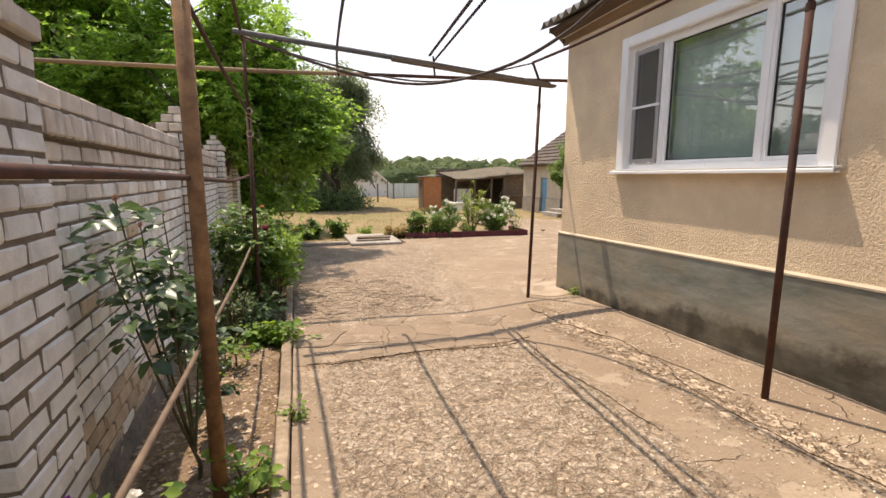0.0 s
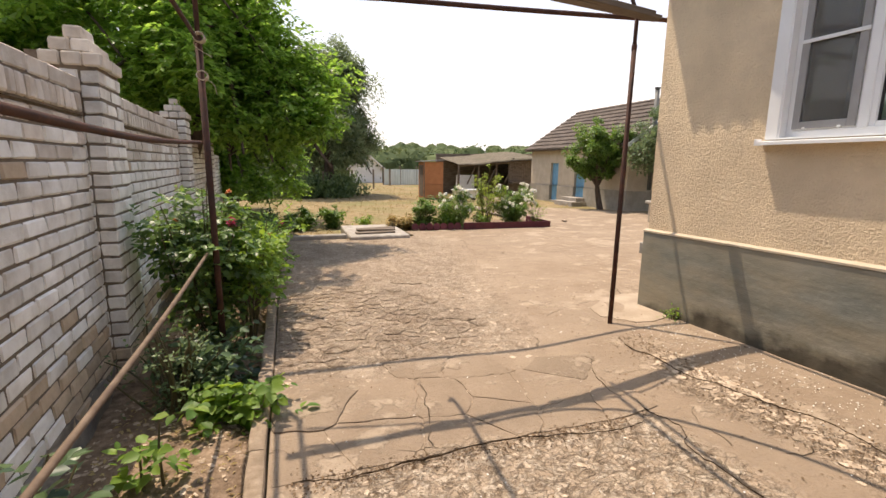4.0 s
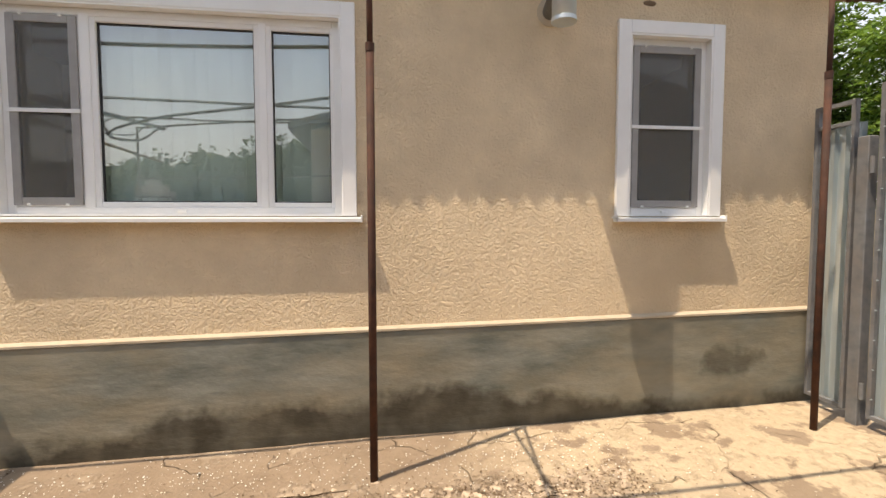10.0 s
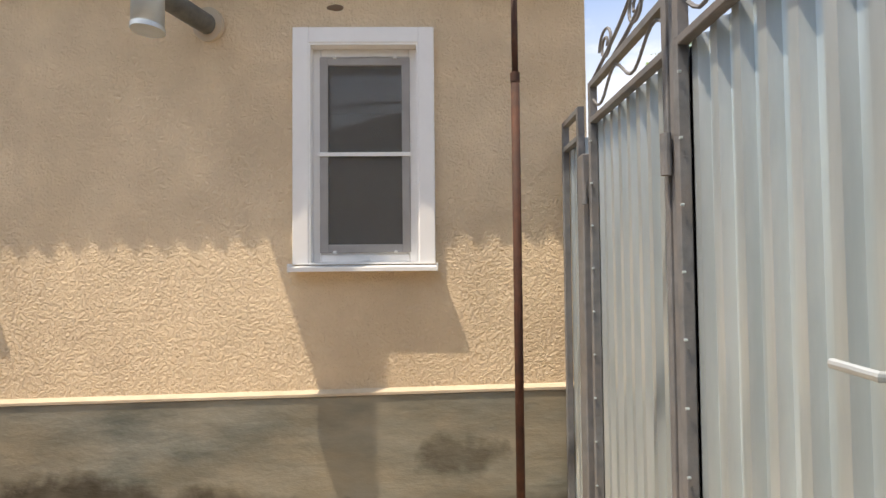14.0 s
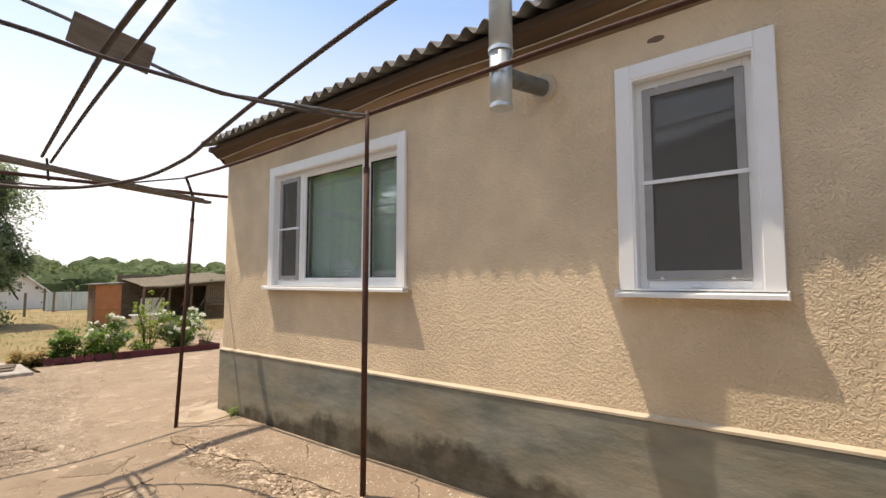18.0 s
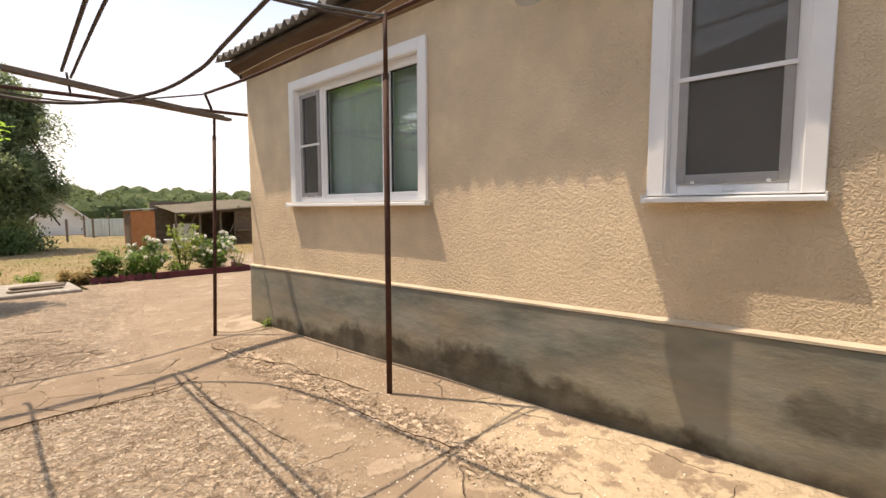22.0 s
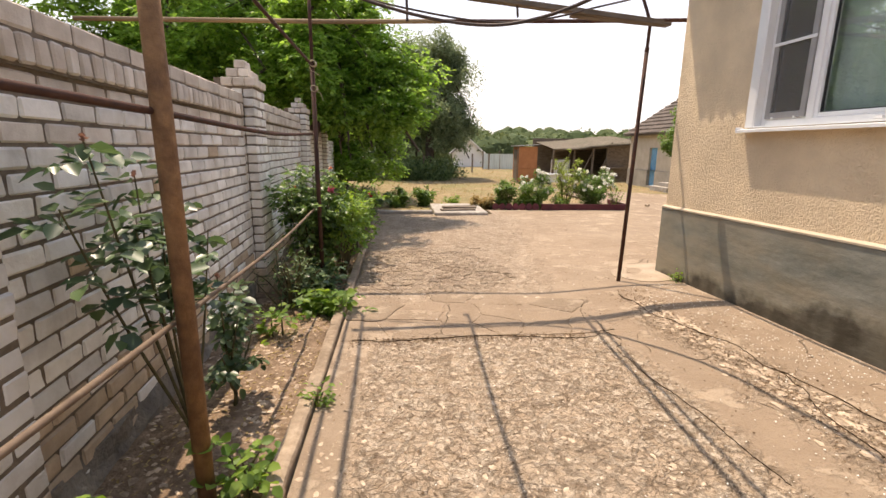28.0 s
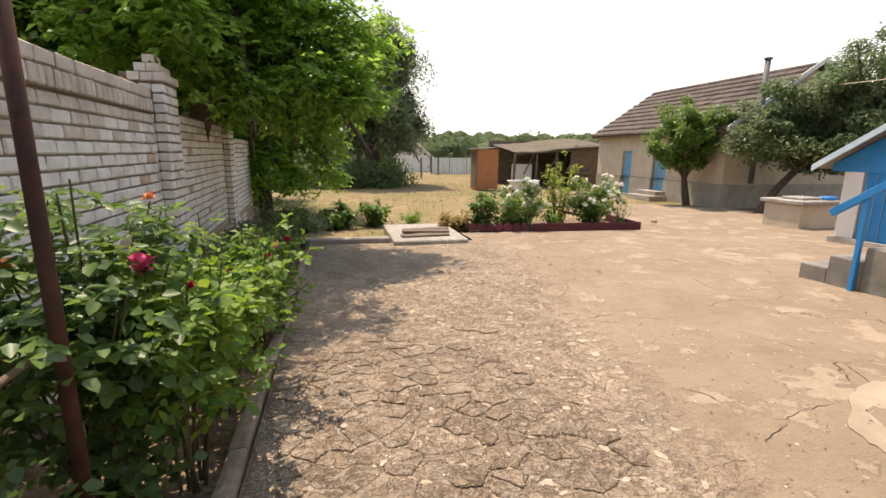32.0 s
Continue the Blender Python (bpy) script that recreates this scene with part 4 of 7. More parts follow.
# ---- flue and chimney ----
flue = thing("flue_pipe", (3.24, 1.01, 2.885), "shiny galvanised flue pipe with an elbow into the wall", "pipe")
part("pipe_section", tube([(0, 0, 0.0), (0, 0, 0.40)], 0.077, 28), M_GALV_PIPE, flue, "", True)
part("pipe_section", tube([(0, 0, 0.40), (0, 0, 1.50)], 0.082, 28), M_GALV_PIPE, flue, "", True)
part("pipe_section", tube([(0, 0, 1.50), (0, 0, 2.75)], 0.077, 28), M_GALV_PIPE, flue, "", True)
for z, r in ((0.40, 0.088), (1.50, 0.086), (0.005, 0.081)):
    part("seam_band", tube([(0, 0, z - 0.012), (0, 0, z + 0.012)], r, 28), M_GALV_PIPE, flue)
part("elbow", tube(bez([(0.02, 0, 0.24), (0.20, -0.03, 0.25), (0.49, -0.09, 0.27)], 6), 0.062, 24), M_PIPE_GREY, flue, "dull grey elbow pipe", True)
part("wall_collar", tube([(0.455, -0.085, 0.268), (0.478, -0.09, 0.27)], 0.105, 28), M_PLASTER, flue, "round mortar collar")
for dy, dx, dz in ((0.9, 1.2, 1.15), (-0.95, 1.1, 1.1)):
    part("stay_wire", tube([(0, 0, 2.3), (dx, dy, dz)], 0.004, 6), M_BLACK, flue)

chim = thing("roof_chimney", (5.0, 1.54, 4.15), "pair of grey asbestos chimney pipes on a mortar base", "chimney")
for dy in (-0.065, 0.065):
    part("chimney_pipe", tube([(0, dy, 0.0), (0, dy, 1.15)], 0.065, 18), M_ASBESTOS, chim, "", True)
    part("sooty_rim", tube([(0, dy, 1.12), (0, dy, 1.19)], 0.078, 18), M_BLACK, chim)
bm = bmesh.new()
bmesh.ops.create_cone(bm, cap_ends=True, segments=12, radius1=0.24, radius2=0.13, depth=0.3)
part("mortar_base", bm, M_GREYBASE, chim).location = (0, 0, 0.12)

lamp = thing("insulator", (3.66, 5.99, 3.43), "small dark porcelain wire insulator under the eave", "insulator")
part("pin", tube([(0, 0, 0), (0, 0, 0.09)], 0.008, 8), M_BLACK, lamp)
bm = bmesh.new()
for z, r in ((0.0, 0.022), (0.035, 0.03)):
    add_tube(bm, [(0, 0, z - 0.03), (0, 0, z - 0.01), (0, 0, z)], [0.012, r, 0.014], 12)
part("bell", bm, M_BLACK, lamp)
part("bulb", tube([(0, 0, -0.09), (0, 0, -0.06), (0, 0, -0.03)], [0.006, 0.022, 0.01], 12), M_GLASS, lamp)

# ---- pergola of steel pipes ----
pergola = thing("pergola", (0, 0, 0), "rusty steel pipe pergola frame over the drive", "pergola")


def post(x, y, z1, r0, r1, zstep, material, lean=(0.0, 0.0)):
    """A pipe with a thinner one set into its top; lean is how far the top stands off the foot."""
    zb = gz(x, y) - 0.05

    def on(z):
        f = (z - zb) / (z1 - zb)
        return (x + lean[0] * f, y + lean[1] * f, z)

    bm = bmesh.new()
    add_tube(bm, [on(zb), on(zstep)], r0, 16)
    p = part("post", bm, material, pergola, "", True)
    part("upper_pipe", tube([on(zstep - 0.02), on(z1)], r1, 14), material, p, "", True)
    part("collar", tube([on(zstep - 0.03), on(zstep + 0.02)], r0 * 1.12, 16), material, p)
    return p


post(3.22, -0.92, 3.15, 0.023, 0.017, 2.62, M_RUST)
post(3.115, 2.245, 3.12, 0.024, 0.018, 2.62, M_RUST)
post(2.985, 5.55, 2.80, 0.022, 0.018, 2.50, M_RUST, (0.18, 0.17))
post(-0.437, 2.37, 3.35, 0.037, 0.034, 2.95, M_RUSTY_ORANGE)
post(-0.487, 5.9, 3.08, 0.024, 0.018, 2.30, M_RUST)


def rail(pts, r, material, nm="rail", n=10, seg=10):
    return part(nm, tube(bez(pts, n), r, seg), material, pergola, "", True)


rail([(3.17, -1.25, 3.12), (3.16, 0.5, 3.14), (3.14, 2.27, 3.105), (3.12, 3.5, 3.06), (3.105, 4.7, 3.045), (3.095, 5.82, 3.07)], 0.017, M_RUST)
rail([(3.16, 5.715, 2.78), (3.13, 5.76, 2.92), (3.095, 5.82, 3.08)], 0.017, M_RUST, "hook")
rail([(3.09, 5.80, 3.06), (2.5, 5.60, 2.88), (1.9, 5.40, 2.70), (1.3, 5.42, 2.66), (0.5, 5.5, 2.78), (-0.45, 5.8, 3.05)], 0.010, M_PIPE_DARK, "bent_rod")
rail([(2.2, -1.2, 3.28), (2.2, -0.03, 3.24), (2.2, 1.25, 3.12), (2.21, 2.34, 2.97), (2.22, 3.12, 2.84), (2.23, 3.65, 2.76), (2.12, 4.4, 2.68), (1.75, 5.05, 2.62), (1.25, 5.35, 2.61), (0.5, 5.4, 2.715), (-0.45, 5.6, 3.03)], 0.016, M_PIPE_DARK, "bent_rod")
rail([(1.25, -1.25, 3.0), (1.273, 0.6, 3.0), (1.313, 2.07, 3.0), (1.394, 3.18, 3.0), (1.60, 5.6, 3.0)], 0.0155, M_PIPE_DARK)
rail([(1.275, 0.25, 3.0), (1.305, 0.55, 2.99), (1.416, 2.11, 2.98), (1.517, 3.55, 2.98), (1.69, 5.7, 2.97)], 0.013, M_PIPE_DARK)
rail([(1.63, 5.55, 2.98), (1.66, 5.58, 2.75)], 0.012, M_PIPE_DARK, "hanger")
rail([(0.25, -1.2, 3.05), (0.40, 2.3, 3.03), (0.44, 4.1, 3.0), (0.52, 5.7, 2.99), (0.53, 5.72, 2.72)], 0.014, M_PIPE_DARK)
rail([(-0.44, 2.37, 3.32), (-0.46, 4.2, 3.2), (-0.49, 5.88, 3.06)], 0.016, M_RUST)
rail([(-0.44, 2.37, 2.37), (-0.47, 3.9, 2.33), (-0.487, 5.88, 2.29)], 0.014, M_RUST, "brace")
rail([(3.11, 2.25, 3.10), (2.98, 2.25, 3.06), (2.17, 2.34, 2.96), (1.88, 2.38, 2.94), (1.38, 2.51, 3.08), (1.21, 2.56, 3.16), (0.92, 2.61, 3.22), (0.3, 2.58, 3.30), (-0.43, 2.38, 3.33)], 0.011, M_PIPE_GREY, "bent_rod")
rail([(3.11, 2.29, 3.08), (3.02, 2.32, 3.05), (2.5, 2.28, 2.96), (1.97, 2.25, 2.895), (1.66, 2.25, 2.89), (1.27, 2.24, 2.88), (0.91, 2.25, 2.90), (0.3, 2.30, 2.89), (-0.43, 2.36, 2.87)], 0.012, M_PIPE_DARK, "bent_rod")
rail([(-3.34, 6.78, 2.885), (-1.4, 6.67, 2.895), (-0.26, 6.60, 2.90), (0.95, 6.53, 2.925)], 0.027, M_POLE_TAN, "cross_pole")
rail([(0.93, 6.53, 2.925), (2.46, 6.44, 2.95), (4.4, 6.33, 3.0)], 0.024, M_RUST, "cross_pole")
rail([(-0.56, 5.55, 3.07), (-0.3, 5.55, 3.05), (1.30, 5.56, 2.92), (2.0, 5.58, 2.86)], 0.03, M_PIPE_GREY, "cross_pole")
rail([(-0.44, -1.1, 1.58), (-0.44, 1.0, 1.575), (-0.46, 2.37, 1.56), (-0.50, 4.2, 1.53), (-0.52, 5.86, 1.575)], 0.0135, M_RUST)
rail([(-0.44, -1.1, 0.82), (-0.44, 1.0, 0.80), (-0.475, 2.37, 0.752), (-0.52, 4.2, 0.70), (-0.54, 5.86, 0.745)], 0.0115, M_PIPE_TAN)
rail([(3.19, -1.08, 3.11), (3.12, -1.12, 3.4), (2.95, -1.18, 3.62)], 0.018, M_RUST, "brace")
rail([(3.19, -1.02, 3.11), (3.24, -1.08, 3.4), (3.18, -1.2, 3.62)], 0.018, M_RUST, "brace")

beam = thing("wooden_beam", (0, 0, 0), "grey weathered wooden batten resting on the pergola end", "beam")
bm = box(-1.05, -0.05, -0.026, 1.05, 0.05, 0.026, 0.004)
part("batten", bm, M_OLDWOOD, beam).matrix_basis = pose(2.18, 5.575, 2.835, 0, 4.7, 1.5)
bm = box(-0.55, -0.055, -0.016, 0.55, 0.055, 0.016, 0.003)
part("batten", bm, M_OLDWOOD, beam).matrix_basis = pose(2.79, 5.64, 2.775, 0, 3.0, 1.2)
plank = tagged(link("plank", box(-0.20, -0.085, -0.016, 0.20, 0.085, 0.016, 0.004), M_OLDWOOD), "short grey plank wired across the pergola rails", "plank")
plank.matrix_basis = pose(1.385, 2.49, 3.075, 0, 12, -11) @ pose(0, 0, 0, 108, 0, 0)
for k, (x, y, z) in enumerate(((1.27, 0.30, 3.03), (-0.48, 5.85, 2.30), (-0.487, 5.9, 2.05))):
    rr = random.Random(k)
    tie = thing("wire_tie", (x, y, z), "frayed pale twine knotted round a pipe", "twine", "ties on the pergola")
    bm = bmesh.new()
    for a in range(4):
        add_tube(bm, [(0.035 * math.cos(t) + 0.01, 0.02 * (a - 1.5) + 0.006 * math.sin(3 * t), 0.032 * math.sin(t)) for t in steps_to(0, 6.28, 12)], 0.005, 5)
    part("loop", bm, M_LEDGE, tie)
    part("loose_end", tube(bez([(0, 0, 0), (rr.uniform(-.05, .08), 0.02, -0.05), (rr.uniform(-.05, .1), 0.03, -0.12)], 5), 0.003, 5), M_LEDGE, tie)

# ---- gate ----
GY = -1.30
gate = thing("metal_gate", (0, 0, 0), "galvanised corrugated sheet gate in a grey steel frame", "gate")


def wave_sheet(x0, x1, z0, z1, pitch, amp, y):
    """Trapezoid ribbed sheet steel."""
    bm = bmesh.new()
    xs, k, x = [], 0, x0
    pattern = ((0.0, 0), (0.42, 0), (0.55, 1), (0.87, 1), (1.0, 0))
    while x < x1 - 1e-6:
        for f, h in pattern[:-1]:
            if x + f * pitch < x1:
                xs.append((x + f * pitch, h * amp))
        x += pitch
    xs.append((x1, 0))
    a = [bm.verts.new((px, y + py, z0)) for px, py in xs]
    b = [bm.verts.new((px, y + py, z1)) for px, py in xs]
    c = [bm.verts.new((px, y + py - 0.0012, z0)) for px, py in xs]
    d = [bm.verts.new((px, y + py - 0.0012, z1)) for px, py in xs]
    for i in range(len(xs) - 1):
        bm.faces.new((a[i + 1], a[i], b[i], b[i + 1]))
        bm.faces.new((c[i], c[i + 1], d[i + 1], d[i]))
        bm.faces.new((b[i], d[i], d[i + 1], b[i + 1]))
    return bm


def scroll(cx, cz, r, turn=1.6, flip=1):
    return [(cx + flip * r * (1 - 0.75 * t) * math.cos(2 * math.pi * turn * t), GY, cz + r * (1 - 0.75 * t) * math.sin(2 * math.pi * turn * t)) for t in steps_to(0, 1, 26)]


def leaf_of_gate(nm, x0, x1, z0, zp, zt, pitch, bolts_left):
    leaf = part(nm, ring_frame_xz(x0, x1, z0, zp, 0.030, GY - 0.022, GY + 0.018), M_GATE, gate, "grey square-tube frame")
    part("sheet", wave_sheet(x0 - 0.026, x1 + 0.026, z0 + 0.02, zp - 0.012, pitch, 0.030, GY - 0.056), M_GALV, leaf, "bluish galvanised ribbed sheet")
    if zt > zp:
        bm = bmesh.new()
        for a in (x0, x1 - 0.035):
            add_box(bm, a, GY - 0.02, zp, a + 0.035, GY + 0.016, zt)
        add_box(bm, x0 + 0.035, GY - 0.02, zt - 0.03, x1 - 0.035, GY + 0.016, zt)
        part("top_frame", bm, M_GATE, leaf)
    for z in steps_to(z0 + 0.15, zp - 0.12, 9):
        part("bolt", tube([(bolts_left, GY + 0.012, z), (bolts_left, GY + 0.022, z)], 0.0045, 8), M_GALV, leaf)
    return leaf


def ring_frame_xz(x0, x1, z0, z1, w, y0, y1):
    bm = bmesh.new()
    add_box(bm, x0, y0, z0, x0 + w, y1, z1)
    add_box(bm, x1 - w, y0, z0, x1, y1, z1)
    add_box(bm, x0 + w, y0, z0, x1 - w, y1, z0 + w)
    add_box(bm, x0 + w, y0, z1 - w, x1 - w, y1, z1)
    bmesh.ops.bevel(bm, geom=bm.edges[:], offset=0.003, segments=1, affect="EDGES")
    return bm


leaf_of_gate("side_panel", 3.335, 3.66, 0.17, 2.345, 2.50, 0.085, 3.36)
part("gate_post", box(3.215, GY - 0.05, -0.3, 3.30, GY + 0.035, 2.21, 0.006), M_GATE, gate, "thick grey square post")
leaf_of_gate("wicket", 2.36, 3.165, 0.17, 2.375, 2.56, 0.094, 3.13)
leaf_of_gate("leaf", 0.62, 2.32, 0.17, 2.375, 2.56, 0.10, 2.28)
leaf_of_gate("leaf", -1.05, 0.585, 0.17, 2.375, 2.56, 0.10, 0.55)
part("middle_post", box(2.324, GY - 0.045, 0.02, 2.356, GY + 0.012, 2.555, 0.005), M_GATE, gate)
for zz in (2.0, 0.36):
    part("hinge", tube([(2.342, GY + 0.035, zz - 0.07), (2.342, GY + 0.035, zz + 0.07)], 0.018, 12), M_GATE, gate)
    part("hinge", tube([(3.185, GY + 0.035, zz - 0.06), (3.185, GY + 0.035, zz + 0.06)], 0.016, 12), M_GATE, gate)
# curled ironwork above the sheets
orn = bmesh.new()
for x0, x1 in ((2.385, 3.13), (0.66, 2.25), (-1.0, 0.55)):
    nwave = max(2, int((x1 - x0) / 0.28))
    pts = [(x, GY, 2.465 + 0.055 * math.sin((x - x0) / (x1 - x0) * nwave * 2 * math.pi)) for x in steps_to(x0, x1, nwave * 10)]
    add_tube(orn, pts, 0.007, 6)
part("ironwork", orn, M_GATE, gate, "wavy iron rod infill")
orn = bmesh.new()
for cx, fl in ((2.95, 1), (2.62, -1), (2.0, 1), (1.3, -1), (0.8, 1)):
    add_tube(orn, scroll(cx, 2.66, 0.085, 1.6, fl), 0.007, 6)
for a, b in (((3.15, GY, 2.56), (2.32, GY, 2.95)), ((2.30, GY, 2.62), (2.30, GY, 3.0)), ((2.28, GY, 2.98), (0.64, GY, 3.25)), ((2.9, GY, 2.56), (2.34, GY, 2.82))):
    add_tube(orn, bez([a, ((a[0] + b[0]) / 2, GY, (a[2] + b[2]) / 2 - 0.06), b], 8), 0.009, 6)
part("ironwork", orn, M_GATE, gate, "arched iron scrollwork crest")
handle = part("handle", tube([(1.58, GY + 0.03, 1.452), (1.58, GY + 0.075, 1.452), (1.672, GY + 0.075, 1.455)], 0.010, 10), M_GALV_PIPE, gate, "plain steel lever handle")
part("lock_plate", box(1.555, GY + 0.018, 1.325, 1.605, GY + 0.034, 1.54, 0.003), M_GATE, gate)

# ---- brick boundary wall ----
wall_m = pose(-0.909, 0, 0, 0, 0, 2.98)
bwall = thing("brick_wall", wall_m, "white silicate brick boundary wall with corbelled coping and piers", "wall", kind="structure")
brng = random.Random(11)


def brick_mesh(length, h, depth, mat, seed):
    r = random.Random(seed)
    bm = box(-depth, 0, 0, 0, length, h, 0.010)
    for v in bm.verts:
        v.co += Vector((r.uniform(-0.004, 0.002), r.uniform(-0.004, 0.004), r.uniform(-0.0025, 0.0025)))
    bm.normal_update()
    me = bpy.data.meshes.new("brick")
    bm.to_mesh(me)
    bm.free()
    me.materials.append(mat)
    return me


BH, BP = 0.0845, 0.0975
M_STRETCH = {m: [brick_mesh(0.248, BH, 0.11, m, s) for s in range(6)] for m in (M_BRICK, M_BRICK_TAN, M_BRICK_OLD)}
M_HEAD = {m: [brick_mesh(0.12, BH, 0.11, m, 20 + s) for s in range(4)] for m in (M_BRICK, M_BRICK_TAN, M_BRICK_OLD)}
M_ROWLOCK = [brick_mesh(0.080, 0.118 - 0.004 * (s % 3), 0.135 + 0.006 * (s % 2), M_BRICK_OLD, 40 + s) for s in range(5)]
M_CAP = [brick_mesh(0.25, 0.095, 0.26, M_BRICK_OLD, 60 + s) for s in range(4)]
singles, joined = [], {M_BRICK: ([], []), M_BRICK_TAN: ([], []), M_BRICK_OLD: ([], [])}


def lay(me, x, u, z, near):
    """Set one brick: an object of its own near the walk, else into the joined rest."""
    tilt = brng.uniform(-0.5, 0.5)
    x += brng.uniform(-0.004, 0.004)
    if near:
        ob = new("brick", me)
        ob.parent = bwall
        ob.matrix_basis = pose(x, u, z, tilt * 0.6, 0, tilt)
        singles.append(ob)
    else:
        vs, fs = joined[me.materials[0]]
        k = len(vs)
        vs.extend((v.co.x + x, v.co.y + u, v.co.z + z) for v in me.vertices)
        fs.extend(tuple(i + k for i in p.vertices) for p in me.polygons)


def brick_panel(u0, u1, ztop, corbel, near):
    zc = ztop - 0.245 if corbel else ztop
    part("mortar", box(-0.24, u0, -0.6, -0.011, u1, zc, 0.0), M_MORTAR, bwall)
    if corbel:
        part("mortar", box(-0.25, u0, zc, 0.012, u1, ztop - 0.01), M_MORTAR, bwall)
    row, z = 0, zc - BP
    while z > gz(-1, (u0 + u1) / 2) - 0.12:
        tan = z < gz(-1, (u0 + u1) / 2) + 0.36 + 0.08 * brng.random()
        u = u0 - (0.13 if row % 2 else 0.0)
        while u < u1 - 0.03:
            m = M_BRICK_TAN if (tan and brng.random() < 0.8) or brng.random() < 0.02 else M_BRICK
            if z > zc - 1.5 * BP or (z > zc - 3.5 * BP and brng.random() < 0.45):
                m = M_BRICK_OLD
            if u < u0:
                lay(brng.choice(M_HEAD[m]), 0, u0, z, near)
            else:
                lay(brng.choice(M_STRETCH[m]), 0, u, z, near)
            u += 0.26
        z -= BP
        row += 1
    if corbel:
        u = u0
        while u < u1 - 0.06:
            lay(brng.choice(M_ROWLOCK), 0.032, u, zc + 0.012, near)
            u += 0.099
        u = u0
        while u < u1 - 0.2:
            lay(brng.choice(M_CAP), 0.02, u, zc + 0.142, near)
            u += 0.258


def pier(u0, ztop, near, stack=2):
    w, out = 0.51, 0.125
    part("mortar", box(-0.26, u0 + 0.008, -0.6, out - 0.008, u0 + w - 0.008, ztop + 0.09), M_MORTAR, bwall)
    row, z = 0, ztop - BP
    while z > gz(-1, u0) - 0.15:
        m = M_BRICK_TAN if z < gz(-1, u0) + 0.25 else M_BRICK
        if row % 2:
            lay(brng.choice(M_STRETCH[m]), out, u0, z, near)
            lay(brng.choice(M_STRETCH[m]), out, u0 + 0.262, z, near)
        else:
            lay(brng.choice(M_HEAD[m]), out, u0, z, near)
            lay(brng.choice(M_STRETCH[m]), out, u0 + 0.131, z, near)
            lay(brng.choice(M_HEAD[m]), out, u0 + 0.391, z, near)
        # return face
        for uu in (u0, u0 + w - 0.12):
            lay(brng.choice(M_HEAD[m]), out - 0.115 + 0.004, uu, z, False)
        z -= BP
        row += 1
    for k, (grow, uo, ln) in enumerate(((0.03, -0.02, 2), (-0.045, 0.06, 2), (-0.10, 0.14, 1))[:stack + 1]):
        zz = ztop + 0.01 + k * BP
        for j in range(ln):
            for back in (0.0, -0.115, -0.23)[:3 - k]:
                lay(brng.choice(M_STRETCH[M_BRICK_OLD]), out + grow + back, u0 + uo + j * (0.262 if k == 0 else 0.20), zz, near and back == 0.0)


def finish_bricks():
    for mat, (vs, fs) in joined.items():
        ob = pydata("brickwork", vs, fs, mat, bwall)
        ob["kind"] = "stuff"


brick_panel(-1.4, 1.66, 1.98, True, False)
pier(1.66, 2.04, False)
brick_panel(2.17, 5.78, 1.98, True, True)
pier(5.78, 2.04, True)
brick_panel(6.29, 9.70, 1.98, True, False)
pier(9.70, 2.04, False)
brick_panel(10.21, 13.5, 1.80, False, False)
pier(13.5, 1.78, False, 0)
brick_panel(13.88, 17.2, 1.62, False, False)
finish_bricks()
# rough footing under the bricks
bm = bmesh.new()
us = steps_to(-1.4, 17.2, 150)
ring = [[bm.verts.new((0.05 + 0.05 * noise.noise(Vector((u * 3, k * 1.7, 0))) - 0.012 * k, u, gz(-1, u) - 0.30 + 0.105 * k + 0.05 * noise.noise(Vector((u * 2.2, k, 4))))) for u in us] for k in range(5)]
top = [bm.verts.new((-0.1, u, gz(-1, u) + 0.13)) for u in us]
for a, b in zip(ring + [top], (ring + [top])[1:]):
    for i in range(len(us) - 1):
        bm.faces.new((a[i], a[i + 1], b[i + 1], b[i]))
part("footing", bm, M_RUBBLE, bwall, "rough rubble footing")

# ---- outbuilding with tiled roof ----
out = thing("outbuilding", (0, 0, 0), "cream plastered outbuilding with grey base and brown tiled roof", "outbuilding")
OX, OY0, OY1 = 13.5, 18.0, 26.1
GO = -0.47
D1, D2 = (23.25, 24.0, -0.44, 1.50), (20.95, 21.8, -0.14, 1.58)
part("wall", wall_with_holes(OY0, OY1, 0.36, 2.30, [(d[0], d[1], 0.36, d[3]) for d in (D1, D2)], OX, OX + 0.3), M_PLASTER, out)
part("wall", box(OX + 0.3, OY0, 0.30, 20.0, OY0 + 0.3, 2.30), M_PLASTER, out)
part("wall", box(OX + 0.3, OY1 - 0.3, GO - 0.3, 20.0, OY1, 2.30), M_PLASTER, out)
part("wall", box(19.7, OY0 + 0.3, GO - 0.3, 20.0, OY1 - 0.3, 2.30), M_PLASTER, out)
part("base", wall_with_holes(OY0 - 0.03, OY1, GO - 0.3, 0.36, ((D1[0], D1[1], D1[2], 0.36), (D2[0], D2[1], D2[2], 0.36)), OX - 0.04, OX + 0.3), M_GREYBASE, out, "grey rendered base")
part("base", box(OX + 0.3, OY0 - 0.04, GO - 0.3, 20.0, OY0 + 0.25, 0.34), M_GREYBASE, out)
